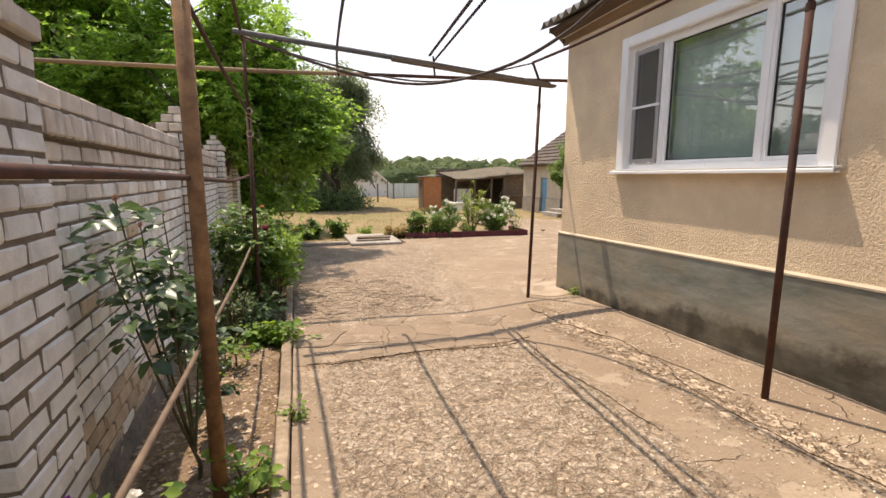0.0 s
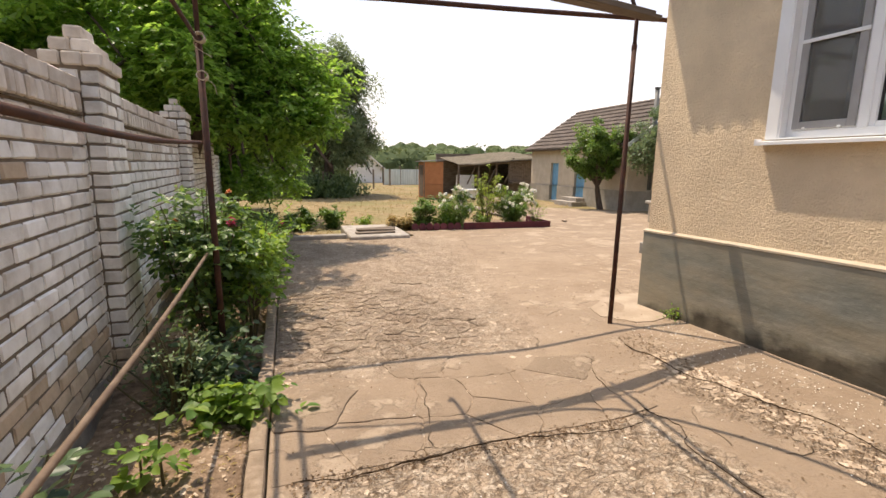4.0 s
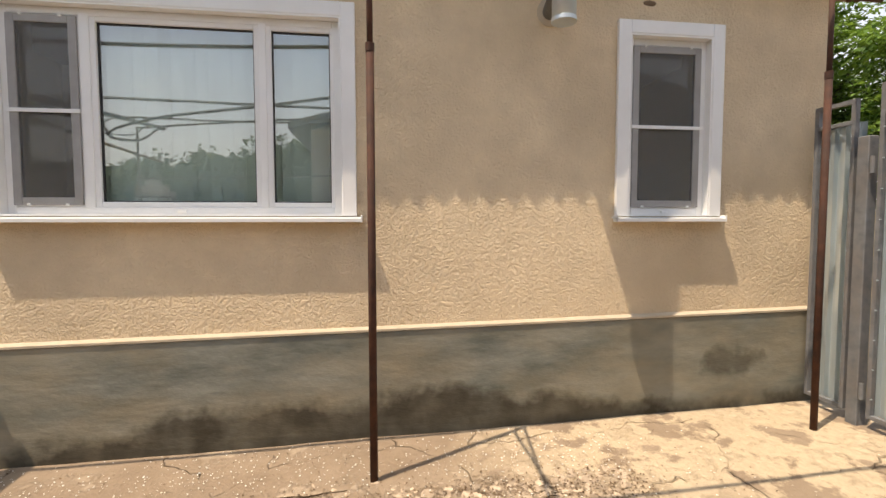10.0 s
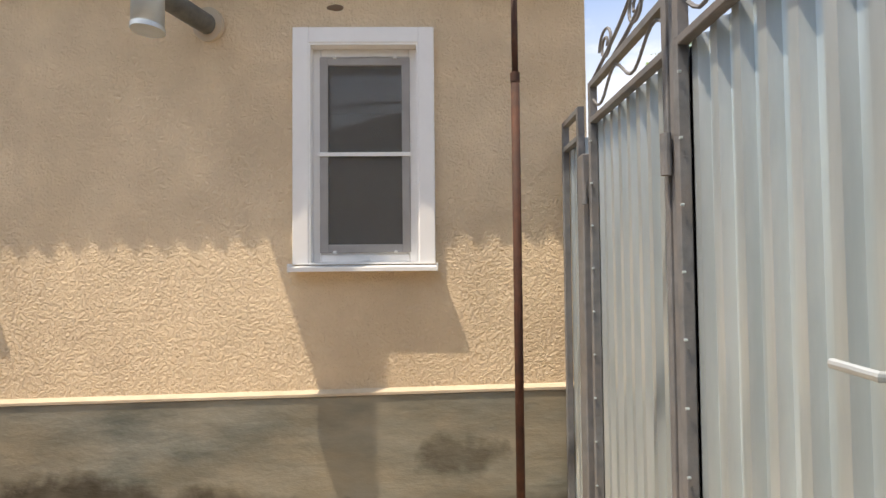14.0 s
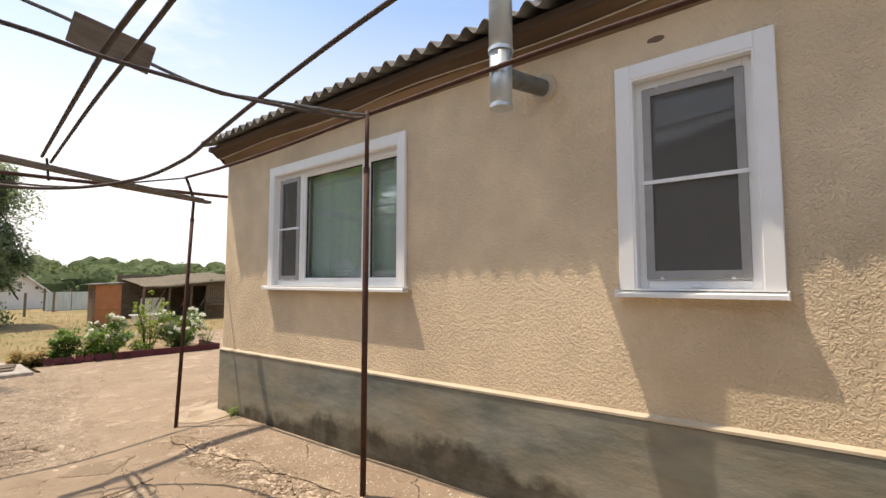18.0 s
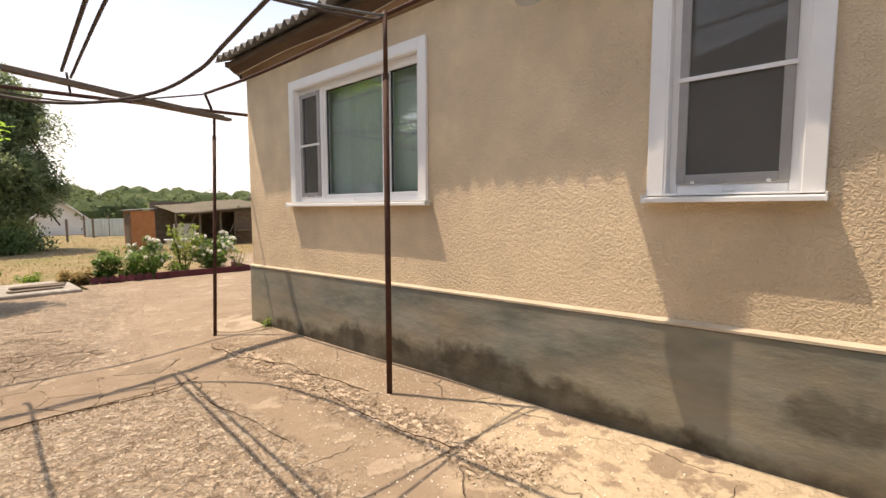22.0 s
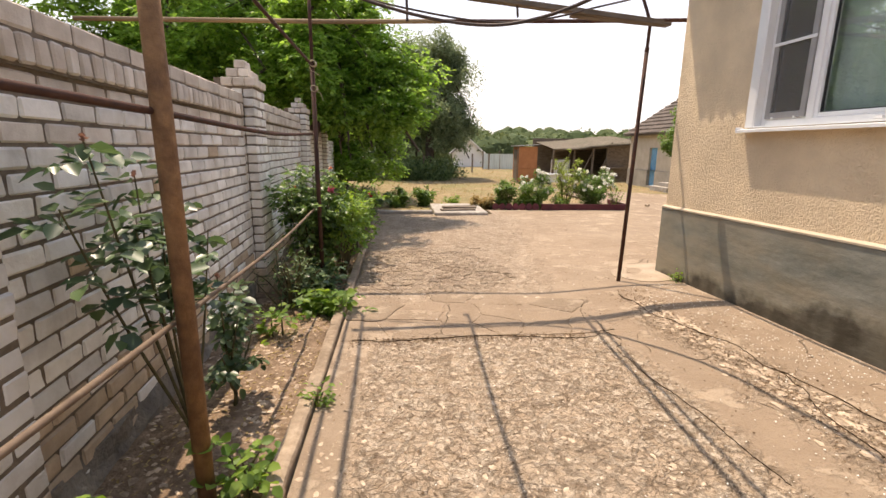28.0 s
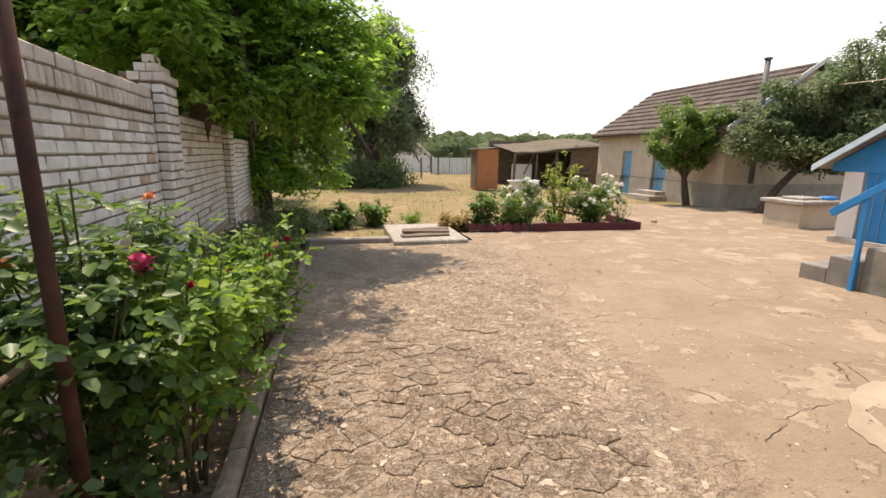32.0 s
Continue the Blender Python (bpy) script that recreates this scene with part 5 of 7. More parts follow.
for d in (D1, D2):
    door = part("door", box(OX + 0.12, d[0], d[2], OX + 0.16, d[1], d[3], 0.004), M_BLUE_PALE, out, "faded blue plank door")
    bm = bmesh.new()
    for k in range(1, 5):
        yy = d[0] + (d[1] - d[0]) * k / 5
        add_box(bm, OX + 0.114, yy - 0.004, d[2], OX + 0.121, yy + 0.004, d[3])
    part("plank_joint", bm, M_BLUE, door)
    part("door_handle", box(OX + 0.08, d[0] + 0.08, (d[2] + d[3]) / 2, OX + 0.12, d[0] + 0.11, (d[2] + d[3]) / 2 + 0.14, 0.004), M_GATE, door)
part("gable", prism([(OX, 2.30), (20.0, 2.30), (16.75, 4.42)], 0.25, "y", OY0 + 0.02), M_PLASTER, out)
part("gable", prism([(OX, 2.30), (20.0, 2.30), (16.75, 4.42)], 0.25, "y", OY1 - 0.27), M_PLASTER, out)
# tile courses, each row a strip of lapped tiles
bm = bmesh.new()
rows_n = 11
for side in (1, -1):
    for k in range(rows_n):
        t0, t1 = k / rows_n, (k + 1.15) / rows_n
        xa, za = 16.75 - side * 3.62 * (1 - t0), 2.19 + 2.36 * t0
        xb, zb = 16.75 - side * 3.62 * (1 - min(t1, 1)), 2.19 + 2.36 * min(t1, 1)
        yy = OY0 - 0.30 + (0.16 if k % 2 else 0)
        while yy < OY1 + 0.22:
            e = min(yy + 0.318, OY1 + 0.24)
            j = random.uniform(-0.008, 0.012)
            q = [bm.verts.new(c) for c in ((xa, yy, za + 0.085 + j), (xa, e, za + 0.085 + j), (xb, e, zb + 0.012), (xb, yy, zb + 0.012), (xa, yy, za + 0.015 + j), (xa, e, za + 0.015 + j))]
            bm.faces.new((q[0], q[3], q[2], q[1]) if side < 0 else (q[0], q[1], q[2], q[3]))
            bm.faces.new((q[4], q[5], q[1], q[0]))
            yy += 0.32
ob = part("roof", bm, M_ROOFTILE, out, "weathered brown roof tiles")
part("roof_deck", prism([(13.16, 2.17), (16.75, 4.52), (20.36, 2.17), (20.3, 2.12), (16.75, 4.44), (13.2, 2.12)], OY1 - OY0 + 0.5, "y", OY0 - 0.28), M_OLDWOOD, out)
part("ridge_cap", prism([(16.57, 4.50), (16.75, 4.63), (16.93, 4.50), (16.75, 4.58)], OY1 - OY0 + 0.56, "y", OY0 - 0.31), M_LIME, out, "pale mortar ridge")
part("barge_board", prism([(13.12, 2.13), (13.12, 2.30), (16.75, 4.66), (20.38, 2.30), (20.38, 2.13), (16.75, 4.48)], 0.04, "y", OY0 - 0.36), M_LIME, out, "white barge board")
part("window", box(16.4, OY0 - 0.012, 0.75, 17.6, OY0 + 0.02, 1.75, 0.01), M_BLUE_PALE, out, "blue painted shuttered window")
pipe = thing("stove_pipe", (14.34, 17.65, 0.4), "tall grey stove pipe with cap", "pipe")
part("pipe_section", tube([(0, 0, 0), (0, 0, 4.05)], 0.085, 16), M_PIPE_GREY, pipe, "", True)
part("cap", tube([(0, 0, 4.05), (0, 0, 4.10)], 0.12, 16), M_PIPE_GREY, pipe)
part("bracket", box(-0.03, 0, 2.0, 0.03, 0.40, 2.05), M_PIPE_GREY, pipe)
stp = thing("doorstep", (13.0, 21.4, GO), "low concrete doorstep of two slabs", "step")
part("slab", box(-0.35, -0.75, -0.1, 0.46, 0.75, 0.17, 0.015), M_SLAB, stp)
part("slab", box(0.0, -0.6, 0.17, 0.46, 0.6, 0.34, 0.015), M_SLAB, stp)

# ---- lean-to shed ----
M_SHEDROOF = surf("mossy_sheet", (0.11, 0.09, 0.065), (0.20, 0.165, 0.12), 5, 0.95, 0.4, 40, stain=(0.10, 0.10, 0.06), sscale=1.2, samount=0.6)
shed = thing("lean_to_shed", (0, 0, 0), "ramshackle open wooden lean-to with a sagging sheet roof", "shed")
for x, y, z in ((9.9, 28.6, 1.35), (11.2, 28.6, 1.45), (12.4, 28.6, 1.55), (13.3, 28.6, 1.65)):
    part("post", tube([(x, y, -0.6), (x + 0.05, y, z)], 0.075, 8), M_OLDWOOD, shed)
part("back_wall", box(9.7, 32.4, -0.6, 15.5, 32.5, 2.1), M_OLDWOOD, shed)
part("side_wall", box(15.4, 28.6, -0.6, 15.5, 32.4, 2.1), M_OLDWOOD, shed)
for k in range(16):
    part("board", box(13.4 + k * 0.13, 28.55, -0.55, 13.4 + k * 0.13 + 0.115, 28.6, 1.75 + 0.08 * math.sin(k * 2.3)), M_OLDWOOD, shed)
bm = bmesh.new()
xs, ys = steps_to(9.9, 15.4, 110), steps_to(28.1, 32.6, 9)
g2 = [[bm.verts.new((x, yy, 1.36 + (x - 8.9) * 0.062 + (yy - 28.1) * 0.11 + 0.025 * math.cos(x * 31.4) - 0.05 * math.sin((x - 8.9) * 0.9) + 0.05 * noise.noise(Vector((x * 1.3, yy * 1.3, 2))))) for x in xs] for yy in ys]
lo = [bm.verts.new((v.co.x, v.co.y, v.co.z - 0.05)) for v in g2[0]]
for a, b in zip(g2, g2[1:]):
    for i in range(len(xs) - 1):
        bm.faces.new((a[i], a[i + 1], b[i + 1], b[i]))
for i in range(len(xs) - 1):
    bm.faces.new((lo[i], lo[i + 1], g2[0][i + 1], g2[0][i]))
part("roof", bm, M_SHEDROOF, shed, "sagging mossy sheet roof", True)
part("beam", tube([(9.9, 28.45, 1.30), (15.2, 28.45, 1.66)], 0.06, 8), M_OLDWOOD, shed)
part("shelf", box(13.2, 27.9, 0.25, 14.3, 28.5, 0.33), M_OLDWOOD, shed)
part("white_panel", box(9.9, 28.9, -0.5, 11.1, 28.95, 0.75), M_ENAMEL, shed)
for x in (10.5, 11.9, 13.0):
    part("brace", tube([(x, 28.6, 0.2), (x + 0.6, 28.6, 1.4)], 0.04, 6), M_OLDWOOD, shed)

# ---- orange outhouse, bath tub ----
oh = thing("outhouse", (7.3, 27.0, -0.50), "narrow orange boarded outhouse with flat grey roof", "outhouse")
for k in range(2):
    part("wall_panel", box(0.0, 0.0, 0.0 if k == 0 else 0.78, 1.12, 0.03, 0.77 if k == 0 else 2.02, 0.004), M_ORANGE, oh)
part("wall_panel", box(0.0, 0.03, 0.0, 0.03, 1.15, 2.0), M_ORANGE, oh)
part("wall_panel", box(1.09, 0.03, 0.0, 1.12, 1.15, 2.0), M_ORANGE, oh)
part("wall_panel", box(0.0, 1.15, 0.0, 1.12, 1.18, 1.95), M_ORANGE, oh)
part("door", box(-0.022, 0.2, 0.1, -0.002, 0.95, 1.85, 0.004), M_OLDWOOD, oh)
part("corner_strip", box(-0.03, -0.03, 0.0, 0.02, 0.0, 2.02), M_OLDWOOD, oh)
part("roof", prism([(-0.15, 2.02), (1.25, 2.11), (1.25, 2.15), (-0.15, 2.06)], 1.5, "y", -0.15), M_ASBESTOS, oh)
tub = thing("bath_tub", (9.0, 25.0, -0.47), "old white enamel bath tub standing outdoors", "bathtub")
bm = bmesh.new()
prof = [(0.0, 0.13), (0.55, 0.13), (0.66, 0.28), (0.72, 0.55), (0.78, 0.56), (0.78, 0.53)]
rings = []
for w, z in prof:
    rings.append([bm.verts.new((math.copysign(abs(math.cos(a)) ** 0.6, math.cos(a)) * w * 1.0, math.copysign(abs(math.sin(a)) ** 0.6, math.sin(a)) * (w * 0.5), z)) for a in steps_to(0, 2 * math.pi, 28)[:-1]])
for a, b in zip(rings[1:], rings[2:]):
    for i in range(28):
        bm.faces.new((a[i], a[(i + 1) % 28], b[(i + 1) % 28], b[i]))
bm.faces.new(rings[1])
part("basin", bm, M_ENAMEL, tub, "", True)
for dx in (-0.45, 0.45):
    part("foot", box(dx - 0.05, -0.2, 0, dx + 0.05, 0.2, 0.14), M_BLACK, tub)

# ---- well, cellar hut, house steps ----
well = thing("well", (11.55, 13.45, gz(11.5, 13.4)), "square concrete well head with a grey slab lid", "well")
part("shaft", box(-0.55, -0.5, -0.1, 0.55, 0.5, 0.58, 0.02), M_PLASTER, well, "rendered tan well shaft")
part("slab", box(-0.63, -0.58, 0.58, 0.63, 0.58, 0.67, 0.015), M_SLAB, well, "grey cement slab")
part("lid", box(-0.30, -0.28, 0.67, 0.30, 0.28, 0.73, 0.015), M_SLAB, well)
part("lid_handle", tube([(-0.06, 0, 0.73), (-0.06, 0, 0.77), (0.06, 0, 0.77), (0.06, 0, 0.73)], 0.01, 8), M_GATE, well)
bucket = thing("plastic_tray", (11.98, 13.15, gz(11.5, 13.4) + 0.67), "bright blue plastic tray on the well slab", "tray")
part("tray", box(-0.15, -0.12, 0, 0.15, 0.12, 0.09, 0.02), M_BLUE, bucket)

hut = thing("cellar_hut", pose(10.0, 11.40, gz(10, 11.4), 0, 0, -90), "small whitewashed cellar hut with bright blue gable and door", "hut")
part("wall", box(0, 0, -0.1, 0.34, 0.12, 1.38), M_LIME, hut)
part("wall", box(1.20, 0, -0.1, 1.9, 0.12, 1.38), M_LIME, hut)
part("wall", box(0, 0.12, -0.1, 0.12, 2.2, 1.38), M_LIME, hut)
part("wall", box(1.78, 0.12, -0.1, 1.9, 2.2, 1.38), M_LIME, hut)
part("wall", box(0.12, 2.08, -0.1, 1.78, 2.2, 1.38), M_LIME, hut)
part("gable", prism([(-0.25, 1.38), (2.15, 1.38), (2.15, 1.52), (0.95, 2.24), (-0.25, 1.52)], 0.1, "y", 0.0), M_BLUE, hut, "bright blue boarded gable")
dr = part("door", box(0.36, 0.03, 0.0, 1.18, 0.08, 1.38, 0.004), M_BLUE, hut, "bright blue plank door")
for k in range(5):
    part("batten", box(0.39 + k * 0.17, 0.015, 0.04, 0.40 + k * 0.17, 0.03, 1.34), M_BLUE_PALE, dr)
for s in (1, -1):
    pr = [(0.95, 2.36), (0.95, 2.29), (0.95 - s * 1.37, 1.42), (0.95 - s * 1.37, 1.49)]
    part("roof", prism(pr, 2.6, "y", -0.25), M_ASBESTOS, hut, "grey sheet roof")
    part("barge_board", prism([(0.95, 2.38), (0.95, 2.26), (0.95 - s * 1.39, 1.38), (0.95 - s * 1.39, 1.50)], 0.04, "y", -0.30), M_SKYBLUE, hut, "pale blue barge board")
part("base", box(-0.08, -0.06, -0.1, 1.98, 0.0, 0.12, 0.01), M_SLAB, hut)

sx = 6.50
M_STEP = surf("grey_cement_step", (0.15, 0.145, 0.13), (0.26, 0.25, 0.225), 4, 0.9, 0.3, 40, stain=(0.30, 0.26, 0.21), sscale=1.6, samount=0.6, spec=0.2)
stairs = thing("concrete_steps", (sx, 9.17, gz(sx, 9.1)), "grey cement steps rising to the house landing", "steps")
for y1, y0, z in ((0.0, -0.36, 0.21), (-0.36, -0.76, 0.385), (-0.76, -3.1, 0.56)):
    part("step" if y0 > -1 else "landing", box(0, y0 + 0.002, -0.15, 1.5, y1, z, 0.012), M_STEP, stairs)
hr = thing("handrail", (6.462, 8.47, gz(6.5, 8.5)), "bright blue painted wooden handrail beside the steps", "handrail")
part("post", box(-0.026, -0.026, -0.05, 0.026, 0.026, 1.14, 0.004), M_BLUE, hr)
ob = part("top_rail", box(-0.03, -1.35, -0.045, 0.03, 0.46, 0.045, 0.006), M_BLUE, hr)
ob.matrix_basis = pose(-0.005, 0.0, 1.17, -35, 0, 0)
part("post", box(-0.026, -1.05, 0.5, 0.026, -1.0, 1.86, 0.004), M_BLUE, hr)

# ---- hatch slab with boards ----
hs = thing("hatch_slab", (2.1, 13.75, gz(2.1, 13.7)), "concrete hatch slab in the yard", "slab")
part("slab", box(-0.72, -1.05, -0.1, 0.72, 1.0, 0.10, 0.02), M_SLAB, hs)
for k in range(4):
    b = tagged(link("board", box(-0.48, -0.10, 0, 0.48, 0.10, 0.035, 0.005), M_OLDWOOD), "grey weathered loose board lying on a slab", "board", "boards on the hatch slab")
    b.matrix_basis = pose(2.05 + 0.05 * k, 13.15 + 0.235 * k, gz(2.1, 13.7) + 0.105 + (0.037 if k == 1 else 0), 0, 0 if k != 1 else 0.5, (4, -5, 2, 7)[k])
b2 = tagged(link("back_kerb", box(-1.8, 13.1, -0.6, 1.35, 13.3, gz(0, 13.2) + 0.09, 0.02), M_SLAB), "low concrete edging behind the drive", "kerb", kind="structure")

ob = tagged(link("loose_brick", box(-0.13, -0.06, 0, 0.13, 0.06, 0.085, 0.012), M_BRICK_OLD), "pale worn brick lying by the bed edging", "brick")
ob.matrix_basis = pose(4.46, 14.57, gz(4.46, 14.57) + 0.012, 0, 0, -12)
ob = tagged(link("stone", box(-0.09, -0.07, 0, 0.09, 0.07, 0.06, 0.025, 2), M_STONE), "small grey stone on the yard concrete", "stone")
ob.matrix_basis = pose(8.46, 14.77, gz(8.46, 14.77) + 0.01, 0, 0, 25)
wire = tagged(link("overhead_wire", tube(bez([(14.48, 16.89, 3.40), (12.44, 11.44, 3.04), (10.40, 5.99, 2.77)], 10), 0.012, 6), M_LEDGE), "pale wire strung from the outbuilding to the house", "wire")

# ---- far fences, white cottage ----
ff = thing("sheet_fence", (0, 0, 0), "pale grey sheet metal fence across the far end", "fence")
for k in range(9):
    part("panel", wave_sheet(0, 1.55, -0.1, 1.42, 0.22, 0.02, 0), M_GALV, ff).matrix_basis = pose(8.6 + k * 1.6, 45, -0.55, 0, 0, 0)
    part("post", box(8.5 + k * 1.6, 45.05, -0.8, 8.6 + k * 1.6, 45.15, 1.15), M_OLDWOOD, ff)
of = thing("old_fence", (0, 0, 0), "dark weathered board fence in tree shade", "fence")
for k in range(26):
    part("board", box(-7.0 + k * 0.33, 33.5, -0.7, -7.0 + k * 0.33 + 0.31, 33.54, 0.55 + 0.12 * math.sin(k * 1.7), 0), M_OLDWOOD, of)
for k in range(4):
    part("post", box(2.0 + k * 2.2, 30 + k * 4.2, -0.8, 2.12 + k * 2.2, 30.12 + k * 4.2, 0.95), M_OLDWOOD, of)
cot = thing("cottage", (0, 0, 0), "small white far cottage with grey gable roof", "house")
part("wall", box(6.2, 50, -0.7, 9.4, 54, 0.95), M_LIME, cot)
part("gable", prism([(6.2, 0.95), (9.4, 0.95), (7.8, 2.35)], 0.2, "y", 50.01), M_LIME, cot)
for s in (1, -1):
    part("roof", prism([(7.8, 2.5), (7.8, 2.35), (7.8 - s * 1.9, 0.7), (7.8 - s * 1.9, 0.85)], 5, "y", 49.6), M_ASBESTOS if s > 0 else M_LIME, cot)

# ---- behind the gate and over the wall ----
pole = thing("utility_pole", (11.82, -9.0, -0.1), "pale concrete utility pole with wires", "pole")
part("shaft", box(-0.10, -0.10, -0.3, 0.10, 0.10, 7.5, 0.02), M_SLAB, pole)
part("cross_arm", box(-0.7, -0.05, 7.0, 0.7, 0.05, 7.1), M_OLDWOOD, pole)
for dx in (-0.6, 0.0, 0.6):
    part("wire", tube(bez([(dx, 0, 7.15), (dx - 7, 3, 6.2), (-8.05 + dx * 0.1, 7.6, 3.8)], 8), 0.008, 5), M_BLACK, pole)
nb = thing("neighbour_house", (0, 0, 0), "neighbouring house with a gabled roof behind the wall", "house")
part("wall", box(-9.0, -7.6, -0.5, -2.55, 3.6, 3.5), M_PLASTER, nb)
part("gable", prism([(-7.6, 3.5), (3.6, 3.5), (-2.0, 5.05)], 0.3, "x", -2.86), M_GREYBASE, nb)
for s in (1, -1):
    part("roof", prism([(-2.0, 5.25), (-2.0, 5.10), (-2.0 - s * 6.0, 3.45), (-2.0 - s * 6.0, 3.60)], 6.9, "x", -9.2), M_ASBESTOS, nb)


# ---- plants ----
def clump_points(rng, n, centre, radii, hollow=0.35):
    d = rng.normal(size=(n, 3))
    d /= np.linalg.norm(d, axis=1)[:, None]
    r = rng.uniform(hollow ** 3, 1, n) ** (1 / 3)
    return np.array(centre) + d * r[:, None] * np.array(radii)


def shrub(name, at, label, n, w, h, size, material, seed, flowers=(), rows=1, stems=6, group="", fan=0.5, low=0.15, category="bush", tops=None):
    """Stems that arch out from the root, leaves in small clumps along them, and flowers on the outside."""
    rng = np.random.default_rng(seed)
    ob = thing(name, at, label, category, group)
    lines = []
    for k in range(stems):
        a, lean = 2.4 * k + rng.uniform(-0.5, 0.5), math.sqrt(rng.uniform(0.03, 1.0))
        tip = np.array([math.cos(a) * w * lean, math.sin(a) * w * lean, h * (1.0 - 0.45 * lean ** 2) * rng.uniform(0.72, 1.04)])
        if tops:
            tip = np.array(tops[k % len(tops)]) + rng.normal(0, 0.03, 3)
        mid = tip * np.array([0.55, 0.55, 0.6]) + rng.normal(0, 0.03, 3)
        root = (tip[0] * 0.12 + rng.normal(0, 0.03), tip[1] * 0.12 + rng.normal(0, 0.03), -0.08)
        line = bez([root, mid, tip], 6)
        part("stem", tube(line, [0.010 * (1 - 0.7 * i / len(line)) for i in range(len(line))], 5), M_STEM, ob)
        lines.append([np.array(p) for p in line])
    pts = []
    per = max(3, n // (stems * 7))
    for line in lines:
        for k in range(7):
            f = low + (1 - low) * rng.uniform(0.1, 1.0)
            i = int(f * (len(line) - 1))
            rad = (0.07 + w * fan * 0.42) * rng.uniform(0.5, 1.0)
            pts.append(clump_points(rng, per, line[i] + rng.normal(0, rad * 0.5, 3), (rad, rad, rad * 0.75), 0.1))
    pts = np.concatenate(pts)
    pts[:, 2] = np.abs(pts[:, 2] - 0.02) + 0.02
    if rows == 2:
        leaf_obj("foliage", rng, pts[::5], size, material, ob, rows=2, spread=0.45, droop=0.15, aspect=0.74, spray=5, stalk=size * 1.9)
    else:
        leaf_obj("foliage", rng, pts, size, material, ob, rows=rows, spread=0.5, droop=0.15)
    tips = sorted((line[-1] for line in lines), key=lambda p: -p[2] - 0.3 * math.hypot(p[0], p[1]))
    for mat, count, fs, fname in flowers:
        for k in range(count):
            if count <= len(tips):
                b = tips[int((k + 0.45) * len(tips) / count)] + np.array([0, 0, fs * 0.4])
            else:
                out_r = np.hypot(pts[:, 0], pts[:, 1]) / w
                b = pts[np.argsort(pts[:, 2] / h + 0.45 * out_r + 0.25 * rng.normal(size=len(pts)))[-1 - k * 5]] + np.array([0, 0, fs * 0.2])
            c = np.repeat(b[None], 34, 0) + rng.normal(0, fs * 0.10, (34, 3))
            leaf_obj("flower", rng, c, fs * 0.5, mat, ob, fname, spread=0.8, droop=-0.5, aspect=1.0, rows=2)
    return ob


def tree(name, at, label, height, trunk_r, crown, n, size, leaf, seed, fork=0.35, rows=1, limbs=9, droop=0.1, lean=(0, 0), category="tree", spray=0, aspect=0.55, hang=0.3):
    """A tapered trunk, forking limbs, and leaves in clumps round the limb ends."""
    rng = np.random.default_rng(seed)
    ob = thing(name, at, label, category)
    bm = bmesh.new()
    top = np.array([lean[0], lean[1], height * fork])
    add_tube(bm, bez([(0, 0, -0.3), tuple(top * 0.5 + np.array([rng.normal(0, .05), rng.normal(0, .05), 0])), tuple(top)], 6), [trunk_r * (1.25 - 0.5 * i / 12) for i in range(13)], 12)
    part("trunk", bm, M_BARK, ob, "", True)
    ends = []
    cw, ch, cz = crown
    for k in range(limbs):
        a = 2 * math.pi * k / limbs + rng.normal(0, 0.3)
        r = cw * rng.uniform(0.35, 0.9)
        e = np.array([top[0] + math.cos(a) * r, top[1] + math.sin(a) * r, cz + ch * rng.uniform(-0.95, 0.85)])
        m = top * 0.5 + e * 0.5 + np.array([0, 0, 0.12 * height * rng.uniform(0, 1)])
        line = bez([tuple(top * 0.95), tuple(m), tuple(e)], 6)
        bm = bmesh.new()
        add_tube(bm, line, [trunk_r * 0.55 * (1 - 0.85 * i / len(line)) for i in range(len(line))], 7)
        for q in (5, 8, 10, 12):
            ends.append(np.array(line[min(q, len(line) - 1)]))
        for j in range(3):
            s = np.array(line[int(rng.integers(4, 11))])
            t = s + rng.normal(0, 1, 3) * np.array([cw, cw, ch]) * 0.34
            mid_c = np.array([top[0], top[1], cz])
            reach = np.linalg.norm((t - mid_c) / np.array([cw, cw, ch]))
            if reach > 0.92:
                t = mid_c + (t - mid_c) * 0.92 / reach
            add_tube(bm, bez([tuple(s), tuple((s + t) / 2 + np.array([0, 0, 0.1])), tuple(t)], 4), [trunk_r * 0.18 * (1 - 0.8 * i / 9) for i in range(9)], 5)
            ends.append(t)
            ends.append((s + 2 * t) / 3)
        part("limb", bm, M_BARK, ob, "", True)
    per = max(8, n // len(ends))
    pts = []
    for e in ends:
        rad = np.array([cw, cw, ch * 0.8]) * rng.uniform(0.11, 0.26)
        c = clump_points(rng, per, e, rad, 0.15)
        c[:, 2] -= droop * rng.uniform(0, 1, per) ** 2 * cw * 0.5
        pts.append(c)
    pts = np.concatenate(pts)
    pts = pts[pts[:, 2] > hang + 0.35 * np.sin(pts[:, 0] * 2.1) * np.cos(pts[:, 1] * 1.7)]
    if spray:
        leaf_obj("crown", rng, pts[::spray], size, leaf, ob, spread=0.4, droop=0.35, aspect=0.58, spray=spray, stalk=size * 2.4)
    else:
        leaf_obj("crown", rng, pts, size, leaf, ob, rows=rows, spread=0.55, droop=0.25, aspect=aspect)
    return ob


def on_bed(x, y):
    return (x, y, gz(x, y) - 0.05)


